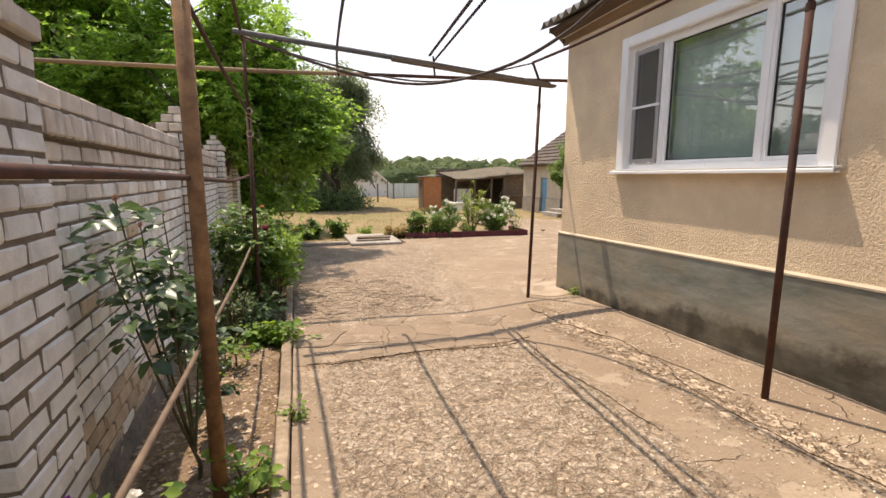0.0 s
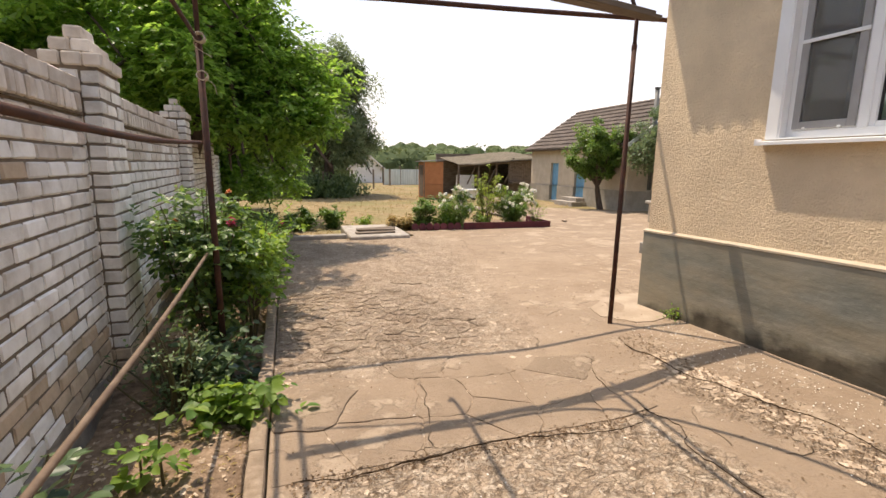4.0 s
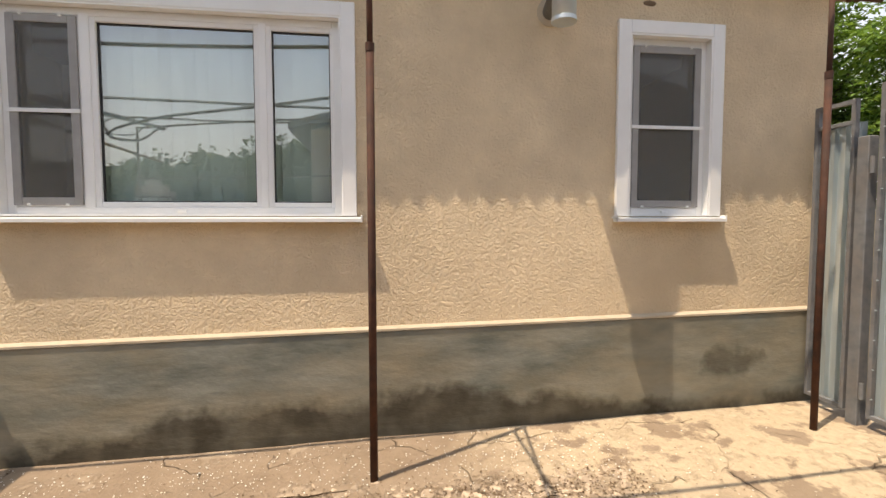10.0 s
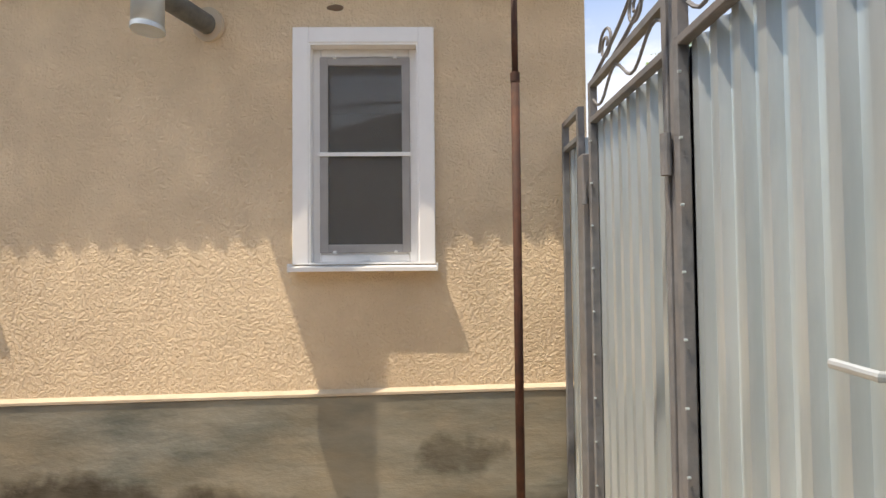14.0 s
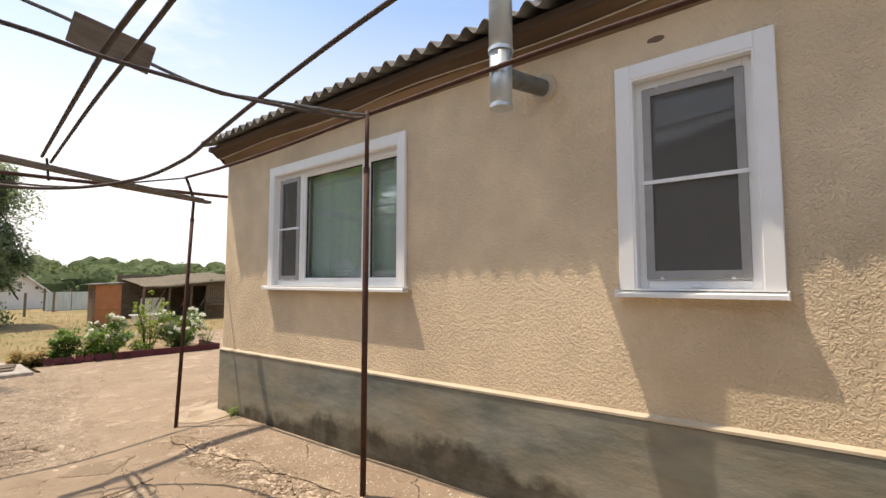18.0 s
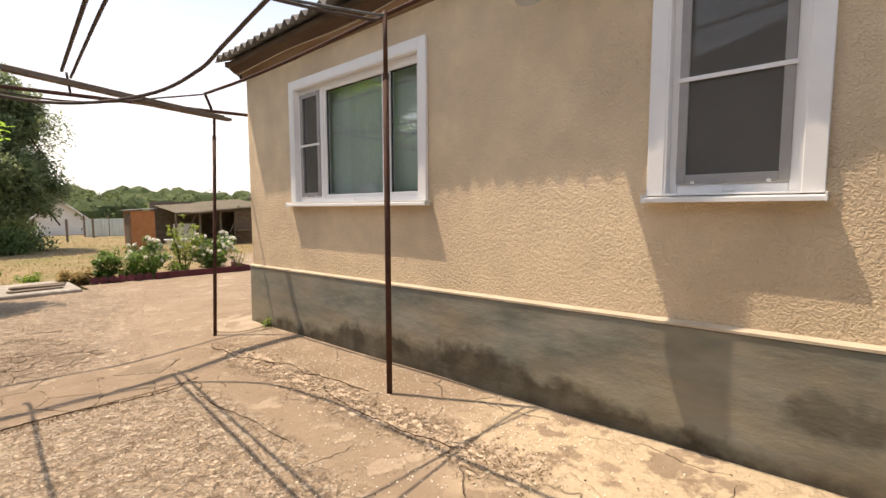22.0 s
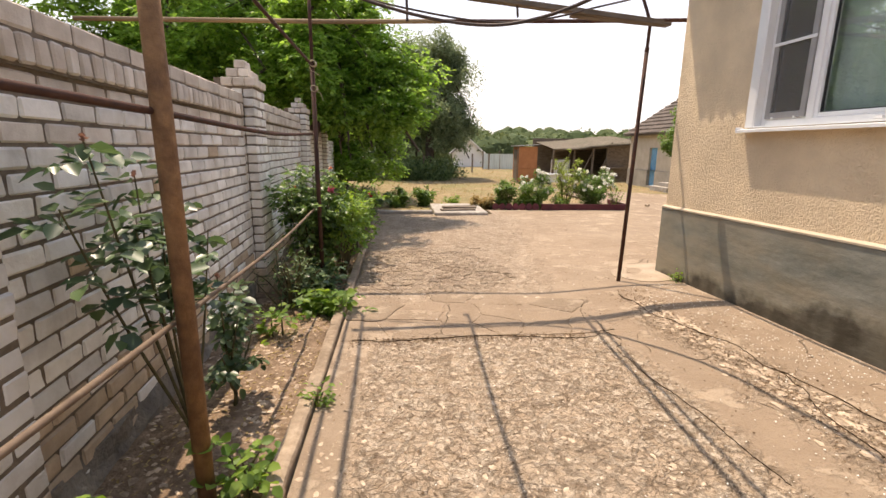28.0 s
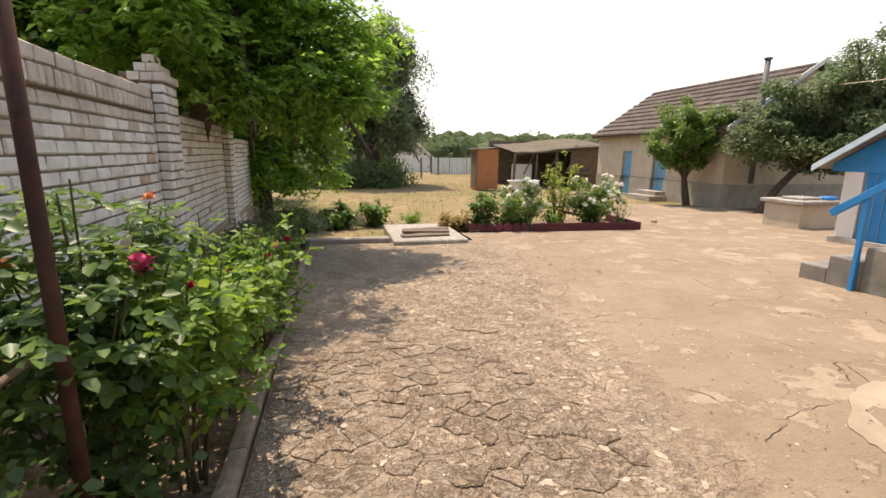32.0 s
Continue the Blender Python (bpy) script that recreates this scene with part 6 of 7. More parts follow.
# roses of the planting strip
def leggy_rose(at, label, fork, tops, size, seed, per=13, faded=3, start=0.3):
    """A bare cane that forks low, with large glossy compound leaves on the upper half of each branch."""
    rng = np.random.default_rng(seed)
    ob = thing("rose_bush", at, label, "bush", "roses")
    fk = np.array(fork)
    cane = bez([(0, 0, -0.08), tuple(fk * 0.5 + np.array([0.02, 0.01, 0.0])), tuple(fk)], 5)
    part("cane", tube(cane, [0.015 - 0.005 * i / len(cane) for i in range(len(cane))], 8), M_STEM, ob, "bare woody cane")
    pts, ends = [], []
    for top in tops:
        t = np.array(top)
        bend = fk * 0.45 + t * 0.55 + rng.normal(0, 0.03, 3)
        line = bez([tuple(fk), tuple(bend), tuple(t)], 7)
        part("stem", tube(line, [0.009 * (1 - 0.7 * i / len(line)) for i in range(len(line))], 6), M_STEM, ob)
        for k in range(per):
            p = np.array(line[int((start + (1 - start) * (k + rng.random()) / per) * (len(line) - 1))])
            pts.append(p + rng.normal(0, 0.022, 3))
        ends.append(t)
    leaf_obj("foliage", rng, np.array(pts), size, L_ROSE_DARK, ob, rows=2, spread=0.45, droop=0.2, aspect=0.72, spray=5, stalk=size * 1.7)
    for k in range(faded):
        c = np.repeat(ends[k][None], 18, 0) + rng.normal(0, 0.004, (18, 3)) + np.array([0, 0, 0.01])
        leaf_obj("flower", rng, c, 0.019, F_FADED, ob, "withered brownish rose", spread=0.8, droop=-0.5, aspect=1.0, rows=2)
    return ob


leggy_rose(on_bed(-0.61, 2.68), "tall leggy rose bush with dark glossy leaves and withered blooms", (0.0, 0.02, 0.16),
           ((-0.17, 0.50, 1.48), (-0.19, 0.14, 1.44), (-0.19, -0.18, 1.60), (-0.17, -0.40, 1.36), (0.04, 0.32, 1.16), (-0.04, 0.02, 1.26), (-0.02, -0.22, 1.24), (-0.10, 0.30, 1.30)), 0.085, 1, 10, start=0.60)
leggy_rose(on_bed(-0.64, 3.28), "low pale-leaved rose bush by the wall", (0.0, 0.0, 0.14),
           ((0.02, -0.10, 0.86), (0.05, 0.14, 0.80), (0.10, -0.06, 0.60), (0.04, 0.30, 0.66), (0.10, 0.20, 0.46), (0.04, -0.2, 0.42)), 0.066, 2, 10, 1, 0.35)
shrub("rose_bush", on_bed(-0.62, 6.35), "large dense rose bush with apricot blooms", 4000, 0.66, 1.45, 0.062, L_ROSE, 3, ((F_ORANGE, 2, 0.05, "apricot rose"),), rows=2, stems=15, group="roses", fan=0.36, low=0.16,
      tops=((-0.22, -0.45, 1.26), (0.05, -0.10, 1.44), (0.20, 0.25, 1.36), (-0.12, 0.22, 1.42), (0.22, -0.22, 1.05), (-0.22, -0.10, 1.22), (0.10, 0.45, 1.30), (0.0, -0.50, 1.00), (-0.2, -0.30, 1.34), (0.30, 0.10, 1.15)))
shrub("rose_bush", on_bed(-0.34, 6.45), "leafy rose bush with one large pink bloom", 1200, 0.40, 1.15, 0.06, L_LIGHT, 21, ((F_PINK, 1, 0.11, "large pink rose"), (F_FADED, 1, 0.05, "faded rose")), rows=2, stems=9, group="roses", fan=0.32, low=0.42,
      tops=((0.06, -0.25, 1.02), (0.16, 0.05, 1.06), (-0.10, -0.05, 1.12), (0.22, 0.30, 0.96), (0.14, -0.15, 0.74), (0.0, 0.30, 1.12)))
shrub("rose_bush", on_bed(-0.38, 7.25), "bright green rose bush with pink blooms", 2000, 0.56, 1.28, 0.056, L_LIGHT, 4, ((F_RED, 1, 0.06, "red rose"), (F_PINK, 2, 0.045, "pink rose")), rows=2, stems=13, group="roses", fan=0.42, low=0.42)
shrub("rose_bush", on_bed(-0.32, 8.35), "bright green rose bush with red blooms by the kerb", 2300, 0.46, 1.12, 0.056, L_LIGHT, 14, ((F_RED, 2, 0.06, "red rose"),), rows=2, stems=10, group="roses", fan=0.42, low=0.4)
shrub("weed", on_bed(-0.70, 5.25), "thin straggling grey-green weeds by the wall", 620, 0.42, 0.66, 0.042, L_DARK, 16, rows=1, stems=22, fan=0.16, low=0.05, category="plant")
shrub("rose_bush", on_bed(-0.85, 8.0), "dense dark rose bush by the wall", 3000, 0.5, 1.15, 0.06, L_SHRUB, 5, ((F_RED, 2, 0.07, "dark red rose"),), stems=10, group="roses", low=0.05)
shrub("rose_bush", on_bed(-0.65, 9.6), "dark green rose bush with few red blooms", 2600, 0.55, 0.95, 0.06, L_SHRUB, 6, ((F_RED, 2, 0.07, "dark red rose"),), stems=9, group="roses", low=0.05)
shrub("rose_bush", on_bed(-0.75, 11.2), "shaded dark green rose bush", 2400, 0.6, 0.9, 0.065, L_DARK, 7, ((F_RED, 1, 0.07, "red rose"),), stems=9, group="roses", low=0.05)
shrub("rose_bush", on_bed(-0.5, 12.6), "shaded dark rose bush at the strip's end", 3000, 0.62, 1.0, 0.065, L_DARK, 15, stems=9, group="roses", low=0.05)
shrub("ground_cover", on_bed(-0.32, 5.02), "low leafy plant at the kerb", 380, 0.20, 0.24, 0.085, L_LIGHT, 8, rows=2, stems=6, low=0.0, category="plant")
shrub("mallow", on_bed(-0.52, 5.55), "broad-leaved mallow plant beside the kerb", 520, 0.34, 0.45, 0.085, L_ROSE_DARK, 9, rows=2, stems=7, low=0.1, category="plant")
shrub("weed", on_bed(-0.62, 4.35), "thin upright pale green weed", 90, 0.10, 0.42, 0.07, L_LIGHT, 10, rows=2, stems=2, low=0.0, category="plant")
shrub("weed", on_bed(-0.31, 2.48), "small pale green weed at the kerb", 130, 0.12, 0.32, 0.065, L_LIGHT, 11, rows=2, stems=3, low=0.0, category="plant")
shrub("petunia", on_bed(-0.57, 1.47), "slender plant with three white petunia blooms", 150, 0.12, 0.56, 0.055, L_LIGHT, 12, ((F_WHITE, 3, 0.065, "white petunia"),), rows=2, stems=3, fan=0.1, low=0.1, category="plant",
      tops=((-0.03, 0.06, 0.60), (0.03, 0.10, 0.57), (0.07, 0.05, 0.47)))
shrub("petunia", on_bed(-0.80, 1.72), "thin stem with purple petunia blooms by the pier", 30, 0.06, 0.52, 0.045, L_LIGHT, 17, ((F_PURPLE, 2, 0.05, "purple petunia"),), rows=2, stems=2, fan=0.1, low=0.3, category="plant", tops=((0.04, 0.03, 0.54), (-0.02, 0.06, 0.50)))
shrub("petunia", on_bed(-0.45, 1.53), "small thin plant with one red flower", 70, 0.12, 0.28, 0.045, L_LIGHT, 13, ((F_RED, 1, 0.05, "red flower"),), rows=2, stems=4, fan=0.15, category="plant")
shrub("weed", on_bed(-0.50, 1.22), "low leafy weed in the bed", 160, 0.16, 0.20, 0.07, L_SHRUB, 18, rows=2, stems=5, low=0.0, category="plant")
shrub("weed", (3.635, 5.46, gz(3.6, 5.46) - 0.02), "tiny weed at the foot of the plinth", 60, 0.06, 0.13, 0.04, L_LIGHT, 19, stems=4, low=0.0, category="plant")
shrub("weed", (-0.085, 3.17, gz(0, 3.17) - 0.02), "small weed growing beside the kerb", 70, 0.05, 0.12, 0.045, L_LIGHT, 20, stems=4, low=0.0, category="plant")
for k, (x, y) in enumerate(((0.35, 15.6), (1.25, 15.9), (-0.6, 15.2))):
    shrub("peony", (x, y, gz(x, y) - 0.05), "rounded green peony clump", 1500, 0.42, 0.62, 0.12, L_SHRUB, 30 + k, stems=9, group="peonies", low=0.1, category="plant")
shrub("weed", (2.25, 16.2, gz(2, 16) - 0.06), "low yellow-green weed on dry ground", 400, 0.30, 0.30, 0.09, L_LIGHT, 36, stems=6, low=0.0, category="plant")

# bordered flower bed of the yard
bed = thing("bed_border", (0, 0, 0), "maroon painted edging round the flower bed", "edging")
for k in range(7):
    bm = bmesh.new()
    bmesh.ops.create_cone(bm, cap_ends=True, segments=14, radius1=0.10, radius2=0.10, depth=0.035)
    for v in bm.verts:
        v.co.y *= 1.1
    ob = part("scalloped_tile", bm, M_MAROON, bed)
    ob.matrix_basis = pose(3.30 + k * 0.20, 14.03 - k * 0.012, gz(3.5, 14.0) + 0.085, 90 - 8, 0, random.uniform(-4, 4))
part("edging_strip", box(0, -0.015, -0.1, 2.62, 0.015, 0.18, 0.004), M_MAROON, bed, "maroon metal strip").matrix_basis = pose(4.66, 13.90, gz(5, 13.9), 0, 0, -5)
part("edging_strip", box(0, -0.015, -0.1, 1.5, 0.015, 0.17, 0.004), M_MAROON, bed).matrix_basis = pose(7.25, 13.68, gz(7.2, 13.7), 0, 0, 88)
sheet("bed_soil", steps_to(3.2, 7.2, 20), steps_to(13.95, 15.6, 10), lambda x, y: gz(x, y) + 0.04 + 0.03 * noise.noise(Vector((x * 3, y * 3, 0))), M_SOIL, label="dry soil inside the flower bed", category="soil")
BZ = gz(5, 14.4)
shrub("bush", (3.68, 14.45, BZ), "dark green rose bush in the flower bed", 2600, 0.34, 1.15, 0.085, L_SHRUB, 40, stems=10, group="bed bushes", low=0.05)
shrub("white_rose", (4.62, 14.5, BZ), "white flowering rose bush in the flower bed", 5200, 0.68, 1.2, 0.075, L_SHRUB, 41, ((F_WHITE, 38, 0.11, "white rose"),), stems=13, group="bed bushes", low=0.05)
shrub("tall_plant", (5.62, 14.6, BZ), "sparse tall yellow-green feathery plant", 1500, 0.62, 1.95, 0.085, L_YELLOW, 42, stems=18, group="bed bushes", fan=0.13, category="plant", low=0.1)
shrub("white_rose", (6.48, 14.5, BZ), "white flowering rose bush in full bloom", 5800, 0.72, 1.25, 0.075, L_SHRUB, 43, ((F_WHITE, 44, 0.12, "white rose"),), stems=14, group="bed bushes", low=0.05)
shrub("twiggy_plant", (7.05, 14.2, BZ), "thin twiggy pale plant", 420, 0.32, 0.75, 0.05, L_LIGHT, 44, stems=10, group="bed bushes", category="plant")
shrub("dry_tuft", (2.98, 14.5, BZ - 0.05), "tuft of dry straw-coloured grass", 700, 0.30, 0.5, 0.16, L_DRY, 45, stems=6, low=0.0, category="grass tuft")
shrub("weed", (4.15, 14.25, BZ), "low green weed in the flower bed", 500, 0.26, 0.45, 0.09, L_LIGHT, 46, stems=7, low=0.0, category="plant")
shrub("weed", (5.3, 14.3, BZ), "low green weed in the flower bed", 420, 0.24, 0.5, 0.08, L_LIGHT, 47, stems=7, low=0.0, category="plant")

# trees
tree("ash_tree", (-2.35, 12.4, -0.4), "tall leafy ash tree beyond the brick wall", 9.0, 0.17, (2.45, 3.3, 4.3), 72000, 0.13, L_TREE, 50, limbs=19, droop=0.35, lean=(1.2, -0.2), fork=0.42, spray=7, hang=2.35)
tree("ash_tree", (-5.6, 14.2, -0.4), "leafy ash tree behind the brick wall", 10.0, 0.16, (3.7, 3.7, 5.4), 110000, 0.14, L_TREE, 51, limbs=15, droop=0.3, spray=7)
tree("ash_tree", (-1.6, 18.2, -0.5), "spreading ash tree at the lot's edge", 7.5, 0.17, (2.6, 2.8, 3.6), 50000, 0.14, L_TREE, 52, limbs=14, droop=0.4, spray=7)
tree("willow_tree", (2.47, 31.2, -0.55), "dull green old willow beside the far fence", 11.0, 0.28, (3.3, 4.5, 4.7), 62000, 0.23, L_WILLOW, 53, limbs=24, droop=0.3, aspect=0.42, hang=2.0)
tree("tree", (-4.0, 22.5, -0.5), "dense dark tree in the back", 8.0, 0.2, (4.0, 3.0, 4.2), 20000, 0.2, L_DARK, 54, limbs=12)
tree("apricot_tree", (13.0, 18.9, -0.47), "small round apricot tree with a twisted forked trunk", 3.7, 0.12, (1.5, 1.4, 2.7), 17000, 0.13, L_SHRUB, 56, fork=0.28, limbs=12, lean=(-0.3, 0.0))
tree("apricot_tree", (13.1, 16.2, -0.42), "broad leaning apricot tree over the well", 4.6, 0.12, (2.5, 1.7, 3.1), 24000, 0.13, L_GREY, 57, fork=0.3, limbs=15, lean=(1.45, 0.0))
tree("tree", (16.6, 14.9, -0.47), "grey-green windblown tree beside the outbuilding gable", 6.0, 0.14, (2.3, 1.7, 4.15), 30000, 0.14, L_GREY, 58, limbs=14, aspect=0.42, lean=(-0.9, 0.3))
tree("tree", (15.3, -12.5, 0.0), "dense leafy tree across the lane behind the gate", 9.5, 0.25, (4.9, 4.2, 6.4), 70000, 0.19, L_SHRUB, 61, limbs=17, spray=5)
tree("tree", (10.6, -13.4, 0.0), "dense leafy lime tree across the lane", 8.5, 0.22, (2.9, 3.4, 5.4), 42000, 0.19, L_SHRUB, 62, limbs=14, spray=5)
tree("tree", (6.5, -13.5, 0.0), "leafy street tree behind the gate", 6.0, 0.2, (2.6, 2.0, 3.8), 10000, 0.18, L_TREE, 60, limbs=12)

# scrub at the far end of the lot, grass tufts, distant woods, loose stones
rng = np.random.default_rng(70)
stuff = thing("scrub", (0, 0, 0), "weedy scrub along the far boundary", "scrub", kind="stuff")
pts = []
for k in range(380):
    x, y = rng.uniform(-8, 4.4), rng.uniform(29, 33.5)
    if x > 3.8 and y < 31:
        continue
    pts.append(clump_points(rng, 110, (x, y, -0.3), (0.6, 0.6, rng.uniform(0.5, 1.35)), 0.1))
leaf_obj("leaves", rng, np.concatenate(pts), 0.2, L_DARK, stuff, spread=0.9, droop=-0.6)
g = rng.uniform((-1.5, 13.4), (16, 44), (5000, 2))
g = np.array([p for p in g if not (in_yard(p[0], p[1]) and p[1] < 21) and not (p[0] > 13)])
c = np.column_stack([g, [gz(a, b) - 0.06 for a, b in g]])
grass = thing("dry_grass", (0, 0, 0), "thin parched grass on the lot", "grass", kind="stuff")
leaf_obj("blades", rng, c, 0.13, L_DRY, grass, spread=0.5, droop=-0.9, aspect=0.12)
wood = thing("distant_woods", (0, 0, 0), "far belt of green trees and scrub to the horizon", "woods", kind="stuff")
pts, lumps = [], []
for k in range(1500):
    d = 52 + 380 * rng.random() ** 1.4
    a = rng.uniform(-0.75, 0.95)
    x, y = d * math.sin(a) + 8, d * math.cos(a)
    r = rng.uniform(1.5, 3.0) * (0.75 + d / 150)
    hgt = r * rng.uniform(0.7, 0.95)
    lumps.append((x, y, field_height(x, y) + hgt * 0.5, r, r, hgt))
    pts.append(clump_points(rng, 260, (x, y, field_height(x, y) + hgt * 0.5), (r, r, hgt), 0.75))
for k in range(520):
    x, y = rng.uniform(-50, -28), rng.uniform(-16, 50)
    r = rng.uniform(1.1, 2.4)
    zc = field_height(x, y) + rng.uniform(2.6, 4.6) + 0.10 * (30 - y) + 0.05 * (-26 - x)
    lumps.append((x, y, zc - 2.2, r * 1.15, r * 1.15, r * 1.2 + 2.2))
    pts.append(clump_points(rng, 170, (x, y, zc), (r * 1.1, r * 1.1, r), 0.7))
p = np.concatenate(pts)
core = bmesh.new()
bmesh.ops.create_icosphere(core, subdivisions=2, radius=1.0)
cv, cf = np.array([v.co[:] for v in core.verts]), np.array([[v.index for v in f.verts] for f in core.faces])
core.free()
lumps = np.array(lumps)
vv = cv[None] * lumps[:, None, 3:6] * rng.uniform(0.72, 0.95, (len(lumps), len(cv), 1)) + lumps[:, None, 0:3]
ff = cf[None] + (np.arange(len(lumps)) * len(cv))[:, None, None]
pydata("crown_cores", vv.reshape(-1, 3).tolist(), ff.reshape(-1, 3).tolist(), L_FAR, wood)
near = np.hypot(p[:, 0], p[:, 1]) < 130
leaf_obj("near_crowns", rng, p[near], 0.40, L_FAR, wood, spread=0.9, aspect=0.9)
leaf_obj("far_crowns", rng, p[~near], 0.62, L_FAR, wood, spread=0.9, aspect=0.9)

srng = np.random.default_rng(80)
vs, fs = [], []
ico = bmesh.new()
bmesh.ops.create_icosphere(ico, subdivisions=1, radius=1.0)
iv = np.array([v.co[:] for v in ico.verts])
ic = [tuple(v.index for v in f.verts) for f in ico.faces]
ico.free()
spots = [(srng.uniform(-0.08, 1.95 + 0.2 * srng.normal()), srng.uniform(-1.2, 4.25), 0.003 + 0.015 * srng.random() ** 4) for k in range(5000)]
spots += [(2.84 + 0.09 * srng.normal(), srng.uniform(0.7, 4.8), 0.004 + 0.030 * srng.random() ** 3.5) for k in range(1800)]
spots += [(srng.uniform(-0.05, 1.0 + 0.2 * yk), yk, 0.003 + 0.024 * srng.random() ** 4) for yk in srng.uniform(4.3, 13.0, 6000)]
spots += [(srng.uniform(2.4, 7.0), srng.uniform(5.5, 12.5), 0.003 + 0.012 * srng.random() ** 3) for k in range(1500)]
spots += [(srng.uniform(-1.1, -0.22), srng.uniform(0.2, 5.5), srng.uniform(0.006, 0.02)) for k in range(1600)]
for x, y, r in spots:
    s = r * srng.uniform(0.5, 1.4, 3) * np.array([1.4, 1.1, 0.26])
    a = srng.uniform(0, 6.28)
    v = iv * s * srng.uniform(0.45, 1.3, (len(iv), 1))
    v = np.column_stack([v[:, 0] * math.cos(a) - v[:, 1] * math.sin(a) + x, v[:, 0] * math.sin(a) + v[:, 1] * math.cos(a) + y, v[:, 2] + (pave_height(x, y) if x > -0.1 else bed_height(x, y)) + r * 0.04])
    k = len(vs)
    vs.extend(map(tuple, v))
    fs.extend(tuple(i + k for i in f) for f in ic)
lit = thing("leaf_litter", (0, 0, 0), "dry leaf and straw litter on the soil strip", "leaf litter", kind="stuff")
lp = np.column_stack([srng.uniform(-1.0, -0.2, 2600), srng.uniform(-0.5, 9.0, 2600)])
leaf_obj("dry_leaves", srng, np.column_stack([lp, [bed_height(a, b) + 0.004 for a, b in lp]]), 0.035, L_DRY, lit, spread=0.25, aspect=0.4)
deb = thing("ground_debris", (0, 0, 0), "brown twigs and crumbs scattered on the concrete", "debris", kind="stuff")
dp = np.concatenate([np.column_stack([srng.uniform(0, 3.6, 1900), srng.uniform(-0.2, 11, 1900)]), np.column_stack([2.84 + 0.11 * srng.normal(size=2200), srng.uniform(0.6, 5.2, 2200)]), np.column_stack([srng.uniform(0, 2.0, 900), 4.13 + 0.05 * srng.normal(size=900)])])
leaf_obj("crumbs", srng, np.column_stack([dp, [pave_height(a, b) + 0.006 for a, b in dp]]), 0.02, L_DEBRIS, deb, spread=0.3, aspect=0.5)
pet = thing("fallen_petals", (0, 0, 0), "tiny white fallen petals along the house", "petals", kind="stuff")
wp = np.concatenate([np.column_stack([3.3 + 0.22 * srng.normal(size=1100), srng.uniform(0.6, 5.3, 1100)]), np.column_stack([2.3 + 0.75 * srng.normal(size=800), 1.4 + 0.9 * srng.normal(size=800)]), np.column_stack([srng.uniform(0, 3.5, 350), srng.uniform(0, 9, 350)])])
wp = wp[wp[:, 0] < 3.66]
leaf_obj("petals", srng, np.column_stack([wp, [pave_height(a, b) + 0.010 for a, b in wp]]), 0.012, F_WHITE, pet, spread=0.15, aspect=0.8)
st = pydata("gravel", vs, fs, M_STONE)
tagged(st, "loose pale stones and chippings on worn concrete", "gravel", kind="stuff")


# ---- broken concrete, piece by piece ----
def clip_cell(poly, p, q):
    """Keep the side of poly that is nearer p than q."""
    mx, my, dx, dy = (p[0] + q[0]) / 2, (p[1] + q[1]) / 2, q[0] - p[0], q[1] - p[1]
    def side(v):
        return (v[0] - mx) * dx + (v[1] - my) * dy
    res = []
    for i, a in enumerate(poly):
        b = poly[(i + 1) % len(poly)]
        sa, sb = side(a), side(b)
        if sa <= 0:
            res.append(a)
        if sa * sb < 0:
            t = sa / (sa - sb)
            res.append((a[0] + (b[0] - a[0]) * t, a[1] + (b[1] - a[1]) * t))
    return res


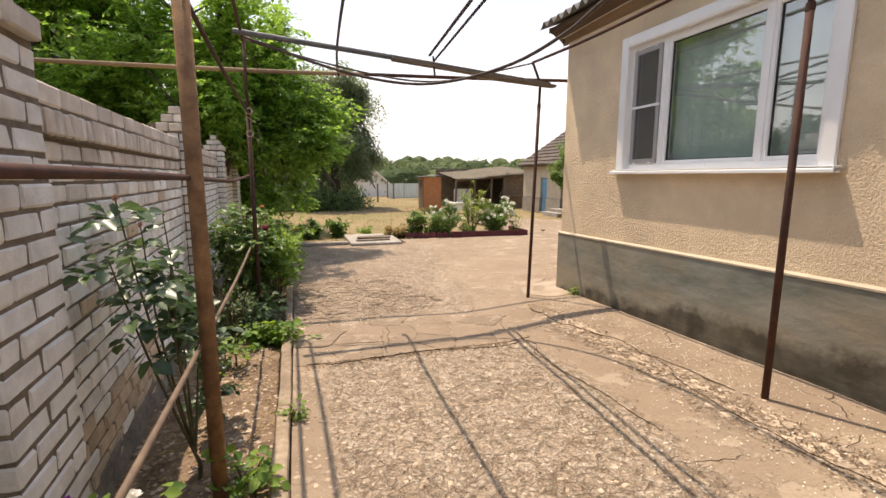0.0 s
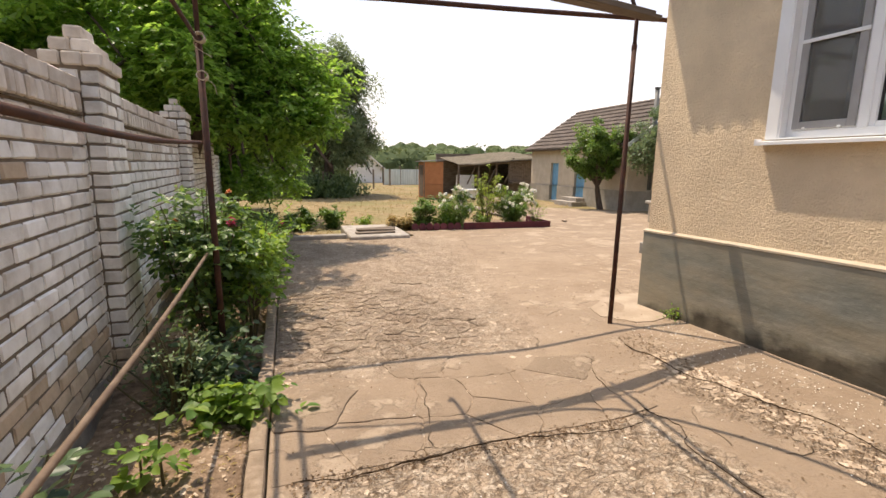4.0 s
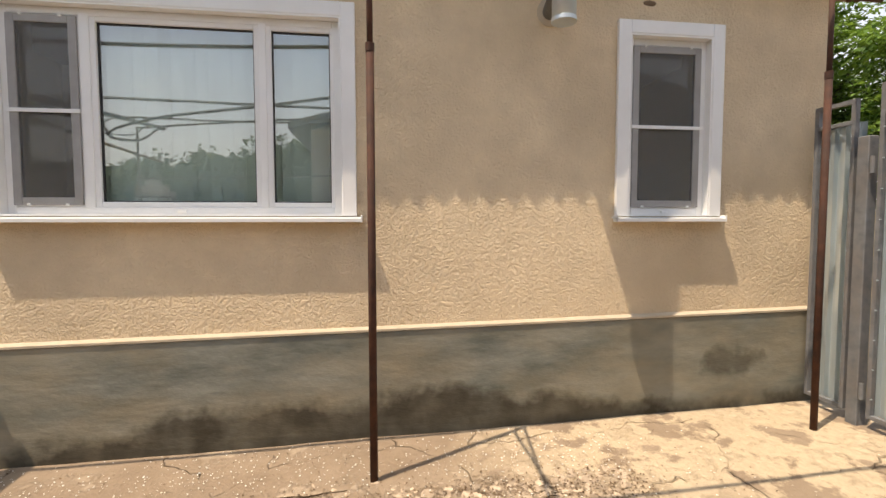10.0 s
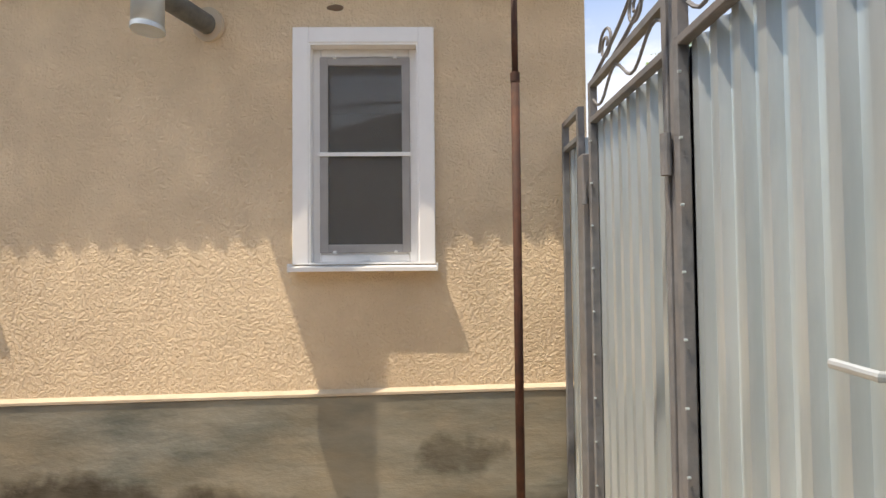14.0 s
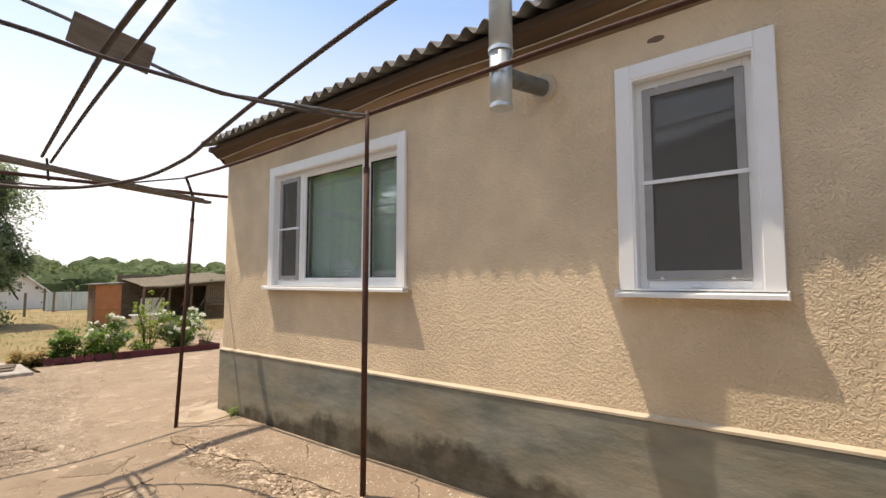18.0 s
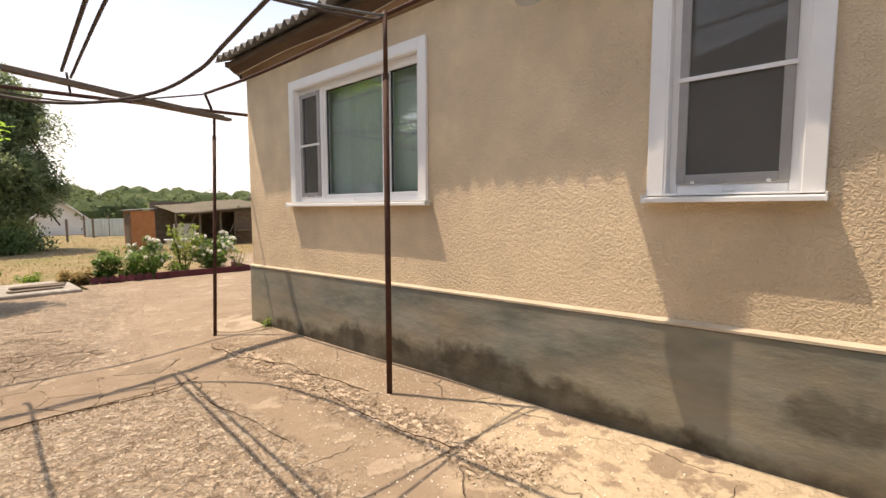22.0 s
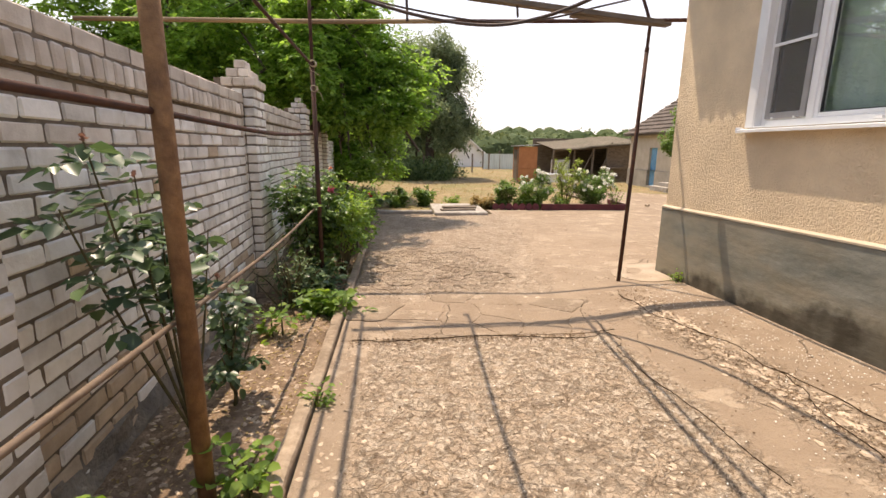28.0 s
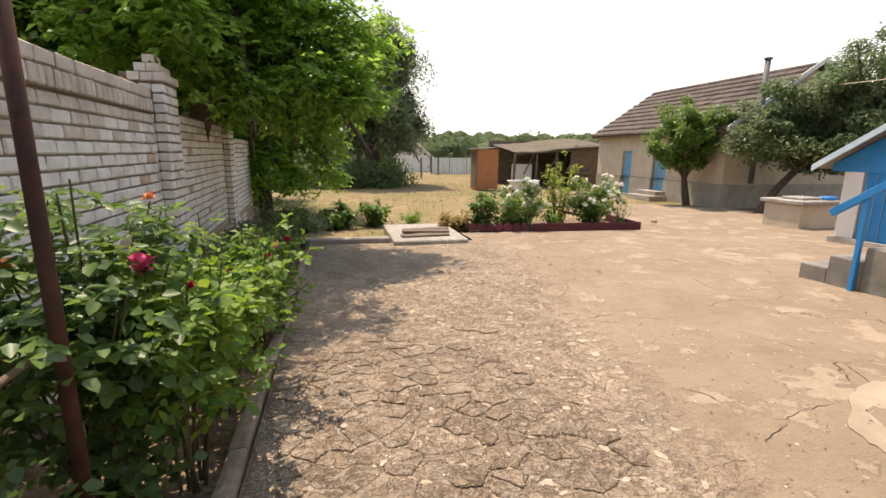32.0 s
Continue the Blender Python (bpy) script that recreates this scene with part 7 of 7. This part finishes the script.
def broken_paving(x0, x1, y0, y1, cx, cy, gap, lift, seed, name):
    r = random.Random(seed)
    seeds = []
    nx, ny = max(1, round((x1 - x0) / cx)), max(1, round((y1 - y0) / cy))
    for j in range(ny):
        for i in range(nx):
            seeds.append((x0 + (i + 0.5 + r.uniform(-0.42, 0.42)) * (x1 - x0) / nx, y0 + (j + 0.5 + r.uniform(-0.42, 0.42)) * (y1 - y0) / ny))
    floor_ob = bpy.data.objects["pavement"]
    for p in seeds:
        poly = [(x0, y0), (x1, y0), (x1, y1), (x0, y1)]
        for q in seeds:
            if q != p and abs(q[0] - p[0]) < 3 * cx and abs(q[1] - p[1]) < 3 * cy:
                poly = clip_cell(poly, p, q)
        if len(poly) < 3:
            continue
        c = (sum(v[0] for v in poly) / len(poly), sum(v[1] for v in poly) / len(poly))
        if max(c[0] - x1 + 0.5, (c[1] - y1 + 0.7) * 0.8) > 0.5 * r.random() + 0.1:
            continue
        rim = []
        for i, a in enumerate(poly):
            b = poly[(i + 1) % len(poly)]
            for t in (0.0, 0.17, 0.33, 0.5, 0.67, 0.83):
                v = (a[0] + (b[0] - a[0]) * t, a[1] + (b[1] - a[1]) * t)
                d = math.hypot(v[0] - c[0], v[1] - c[1]) + 1e-6
                k = max(0.3, 1 - (gap + r.uniform(0, gap)) / d)
                jag = 0.07 * cx * noise.noise(Vector((v[0] * 9, v[1] * 9, 3.0)))
                rim.append((v[0] + (c[0] - v[0]) * (1 - k) + jag + r.uniform(-0.3, 0.3) * gap, v[1] + (c[1] - v[1]) * (1 - k) - jag + r.uniform(-0.3, 0.3) * gap))
        up = lift * r.uniform(0.4, 1.2)
        zs = pave_height(*c)
        vs = [(0, 0, up)]
        n = len(rim)
        for f, z in ((0.88, up - 0.002), (1.0, up - 0.006), (1.02, -0.03)):
            vs += [((v[0] - c[0]) * f, (v[1] - c[1]) * f, z + pave_height(*v) - zs) for v in rim]
        fs = [(0, 1 + i, 1 + (i + 1) % n) for i in range(n)]
        for k in range(2):
            o = 1 + k * n
            fs += [(o + i, o + n + i, o + n + (i + 1) % n, o + (i + 1) % n) for i in range(n)]
        pydata(name, [(v[0] + c[0], v[1] + c[1], v[2] + zs) for v in vs], fs, M_YARD, floor_ob)


broken_paving(-0.09, 2.7, 4.16, 5.50, 0.42, 0.45, 0.0045, 0.014, 90, "concrete_slab")
broken_paving(-0.09, 1.9, 5.50, 8.3, 0.165, 0.15, 0.0075, 0.013, 91, "concrete_piece")

# thin pale skim of concrete by the house corner, feathered and broken at its rim
edge = bez([(3.12, 5.50, 0), (3.02, 5.72, 0), (3.06, 5.98, 0), (3.30, 6.16, 0), (3.52, 6.32, 0), (3.86, 6.42, 0), (4.3, 6.38, 0)], 14)
rim = []
for p in edge:
    q = p + Vector((1, 0.4, 0)) * (0.10 * noise.noise(p * 3.1) + 0.05 * noise.noise(p * 9.0) + 0.025 * noise.noise(p * 27.0))
    rim.append((q.x, q.y))
rim += [(4.3, 6.0), (3.69, 5.985), (3.675, 5.5), (3.4, 5.43), (3.22, 5.46)]
M_APRON = surf("pale_screed_patch", (0.35, 0.275, 0.20), (0.44, 0.355, 0.264), 3.5, 0.95, 0.5, 35, stain=(0.28, 0.215, 0.155), sscale=1.6, samount=0.7, fine=0.4, finescale=140, spec=0.1)
verts = [(x, y, pave_height(x, y) + 0.007) for x, y in rim] + [(x, y, pave_height(x, y) - 0.03) for x, y in rim]
k = len(rim)
pydata("concrete_patch", verts, [tuple(range(k))[::-1]] + [(i, (i + 1) % k, k + (i + 1) % k, k + i) for i in range(k)], M_APRON, bpy.data.objects["pavement"], "pale smooth concrete patch")

# long open cracks in the concrete
def crack(line, width, seed):
    """A jagged dark gap: a shallow ribbon of soil between two ragged lips."""
    r = random.Random(seed)
    pts = bez([(x, y, 0) for x, y in line], 14)
    verts, faces = [], []
    for i, p in enumerate(pts):
        d = pts[min(i + 1, len(pts) - 1)] - pts[max(i - 1, 0)]
        nrm = Vector((-d.y, d.x, 0)).normalized()
        jag = 0.07 * noise.noise(p * 2.3) + 0.03 * noise.noise(p * 6.0) + 0.012 * noise.noise(p * 21.0) + r.uniform(-0.004, 0.004)
        w = width * max(0.0, 0.02 + 1.7 * noise.noise(p * 4.2 + Vector((seed * 1.37, 0.5, 0.3))) + r.uniform(-0.2, 0.2)) * min(1.0, i / 6, (len(pts) - 1 - i) / 6 + 0.05)
        for s2, up in ((-1.0, 0.020), (-0.6, 0.013), (0.6, 0.013), (1.0, 0.020)):
            q = p + nrm * (jag + s2 * w * 0.5)
            verts.append((q.x, q.y, pave_height(q.x, q.y) + up - 0.004))
    for i in range(len(pts) - 1):
        for k in range(3):
            a = i * 4 + k
            faces.append((a, a + 1, a + 5, a + 4))
    return pydata("crack", verts, faces, M_CRACK, bpy.data.objects["pavement"], "open crack filled with dark soil")


M_CRACK = surf("crack_soil", (0.075, 0.052, 0.034), (0.18, 0.13, 0.085), 30, 1.0, 0.9, 60, fine=0.6, spec=0.05)
crack(((2.75, 5.05), (2.81, 4.7), (2.76, 4.36), (2.84, 4.12), (2.89, 3.9), (2.96, 3.56), (2.97, 3.19), (3.0, 2.4)), 0.015, 1)
crack(((2.30, 5.0), (2.26, 4.83), (2.15, 4.48), (2.17, 4.2), (2.20, 3.92), (2.10, 3.57), (2.16, 2.8), (2.2, 2.2)), 0.005, 2)
crack(((0.02, 4.13), (0.5, 4.12), (1.0, 4.14), (1.45, 4.13), (1.76, 4.11), (2.02, 4.07), (2.16, 4.15)), 0.026, 3)
crack(((2.98, 3.2), (2.80, 2.7), (2.74, 2.0), (2.78, 1.2)), 0.008, 4)
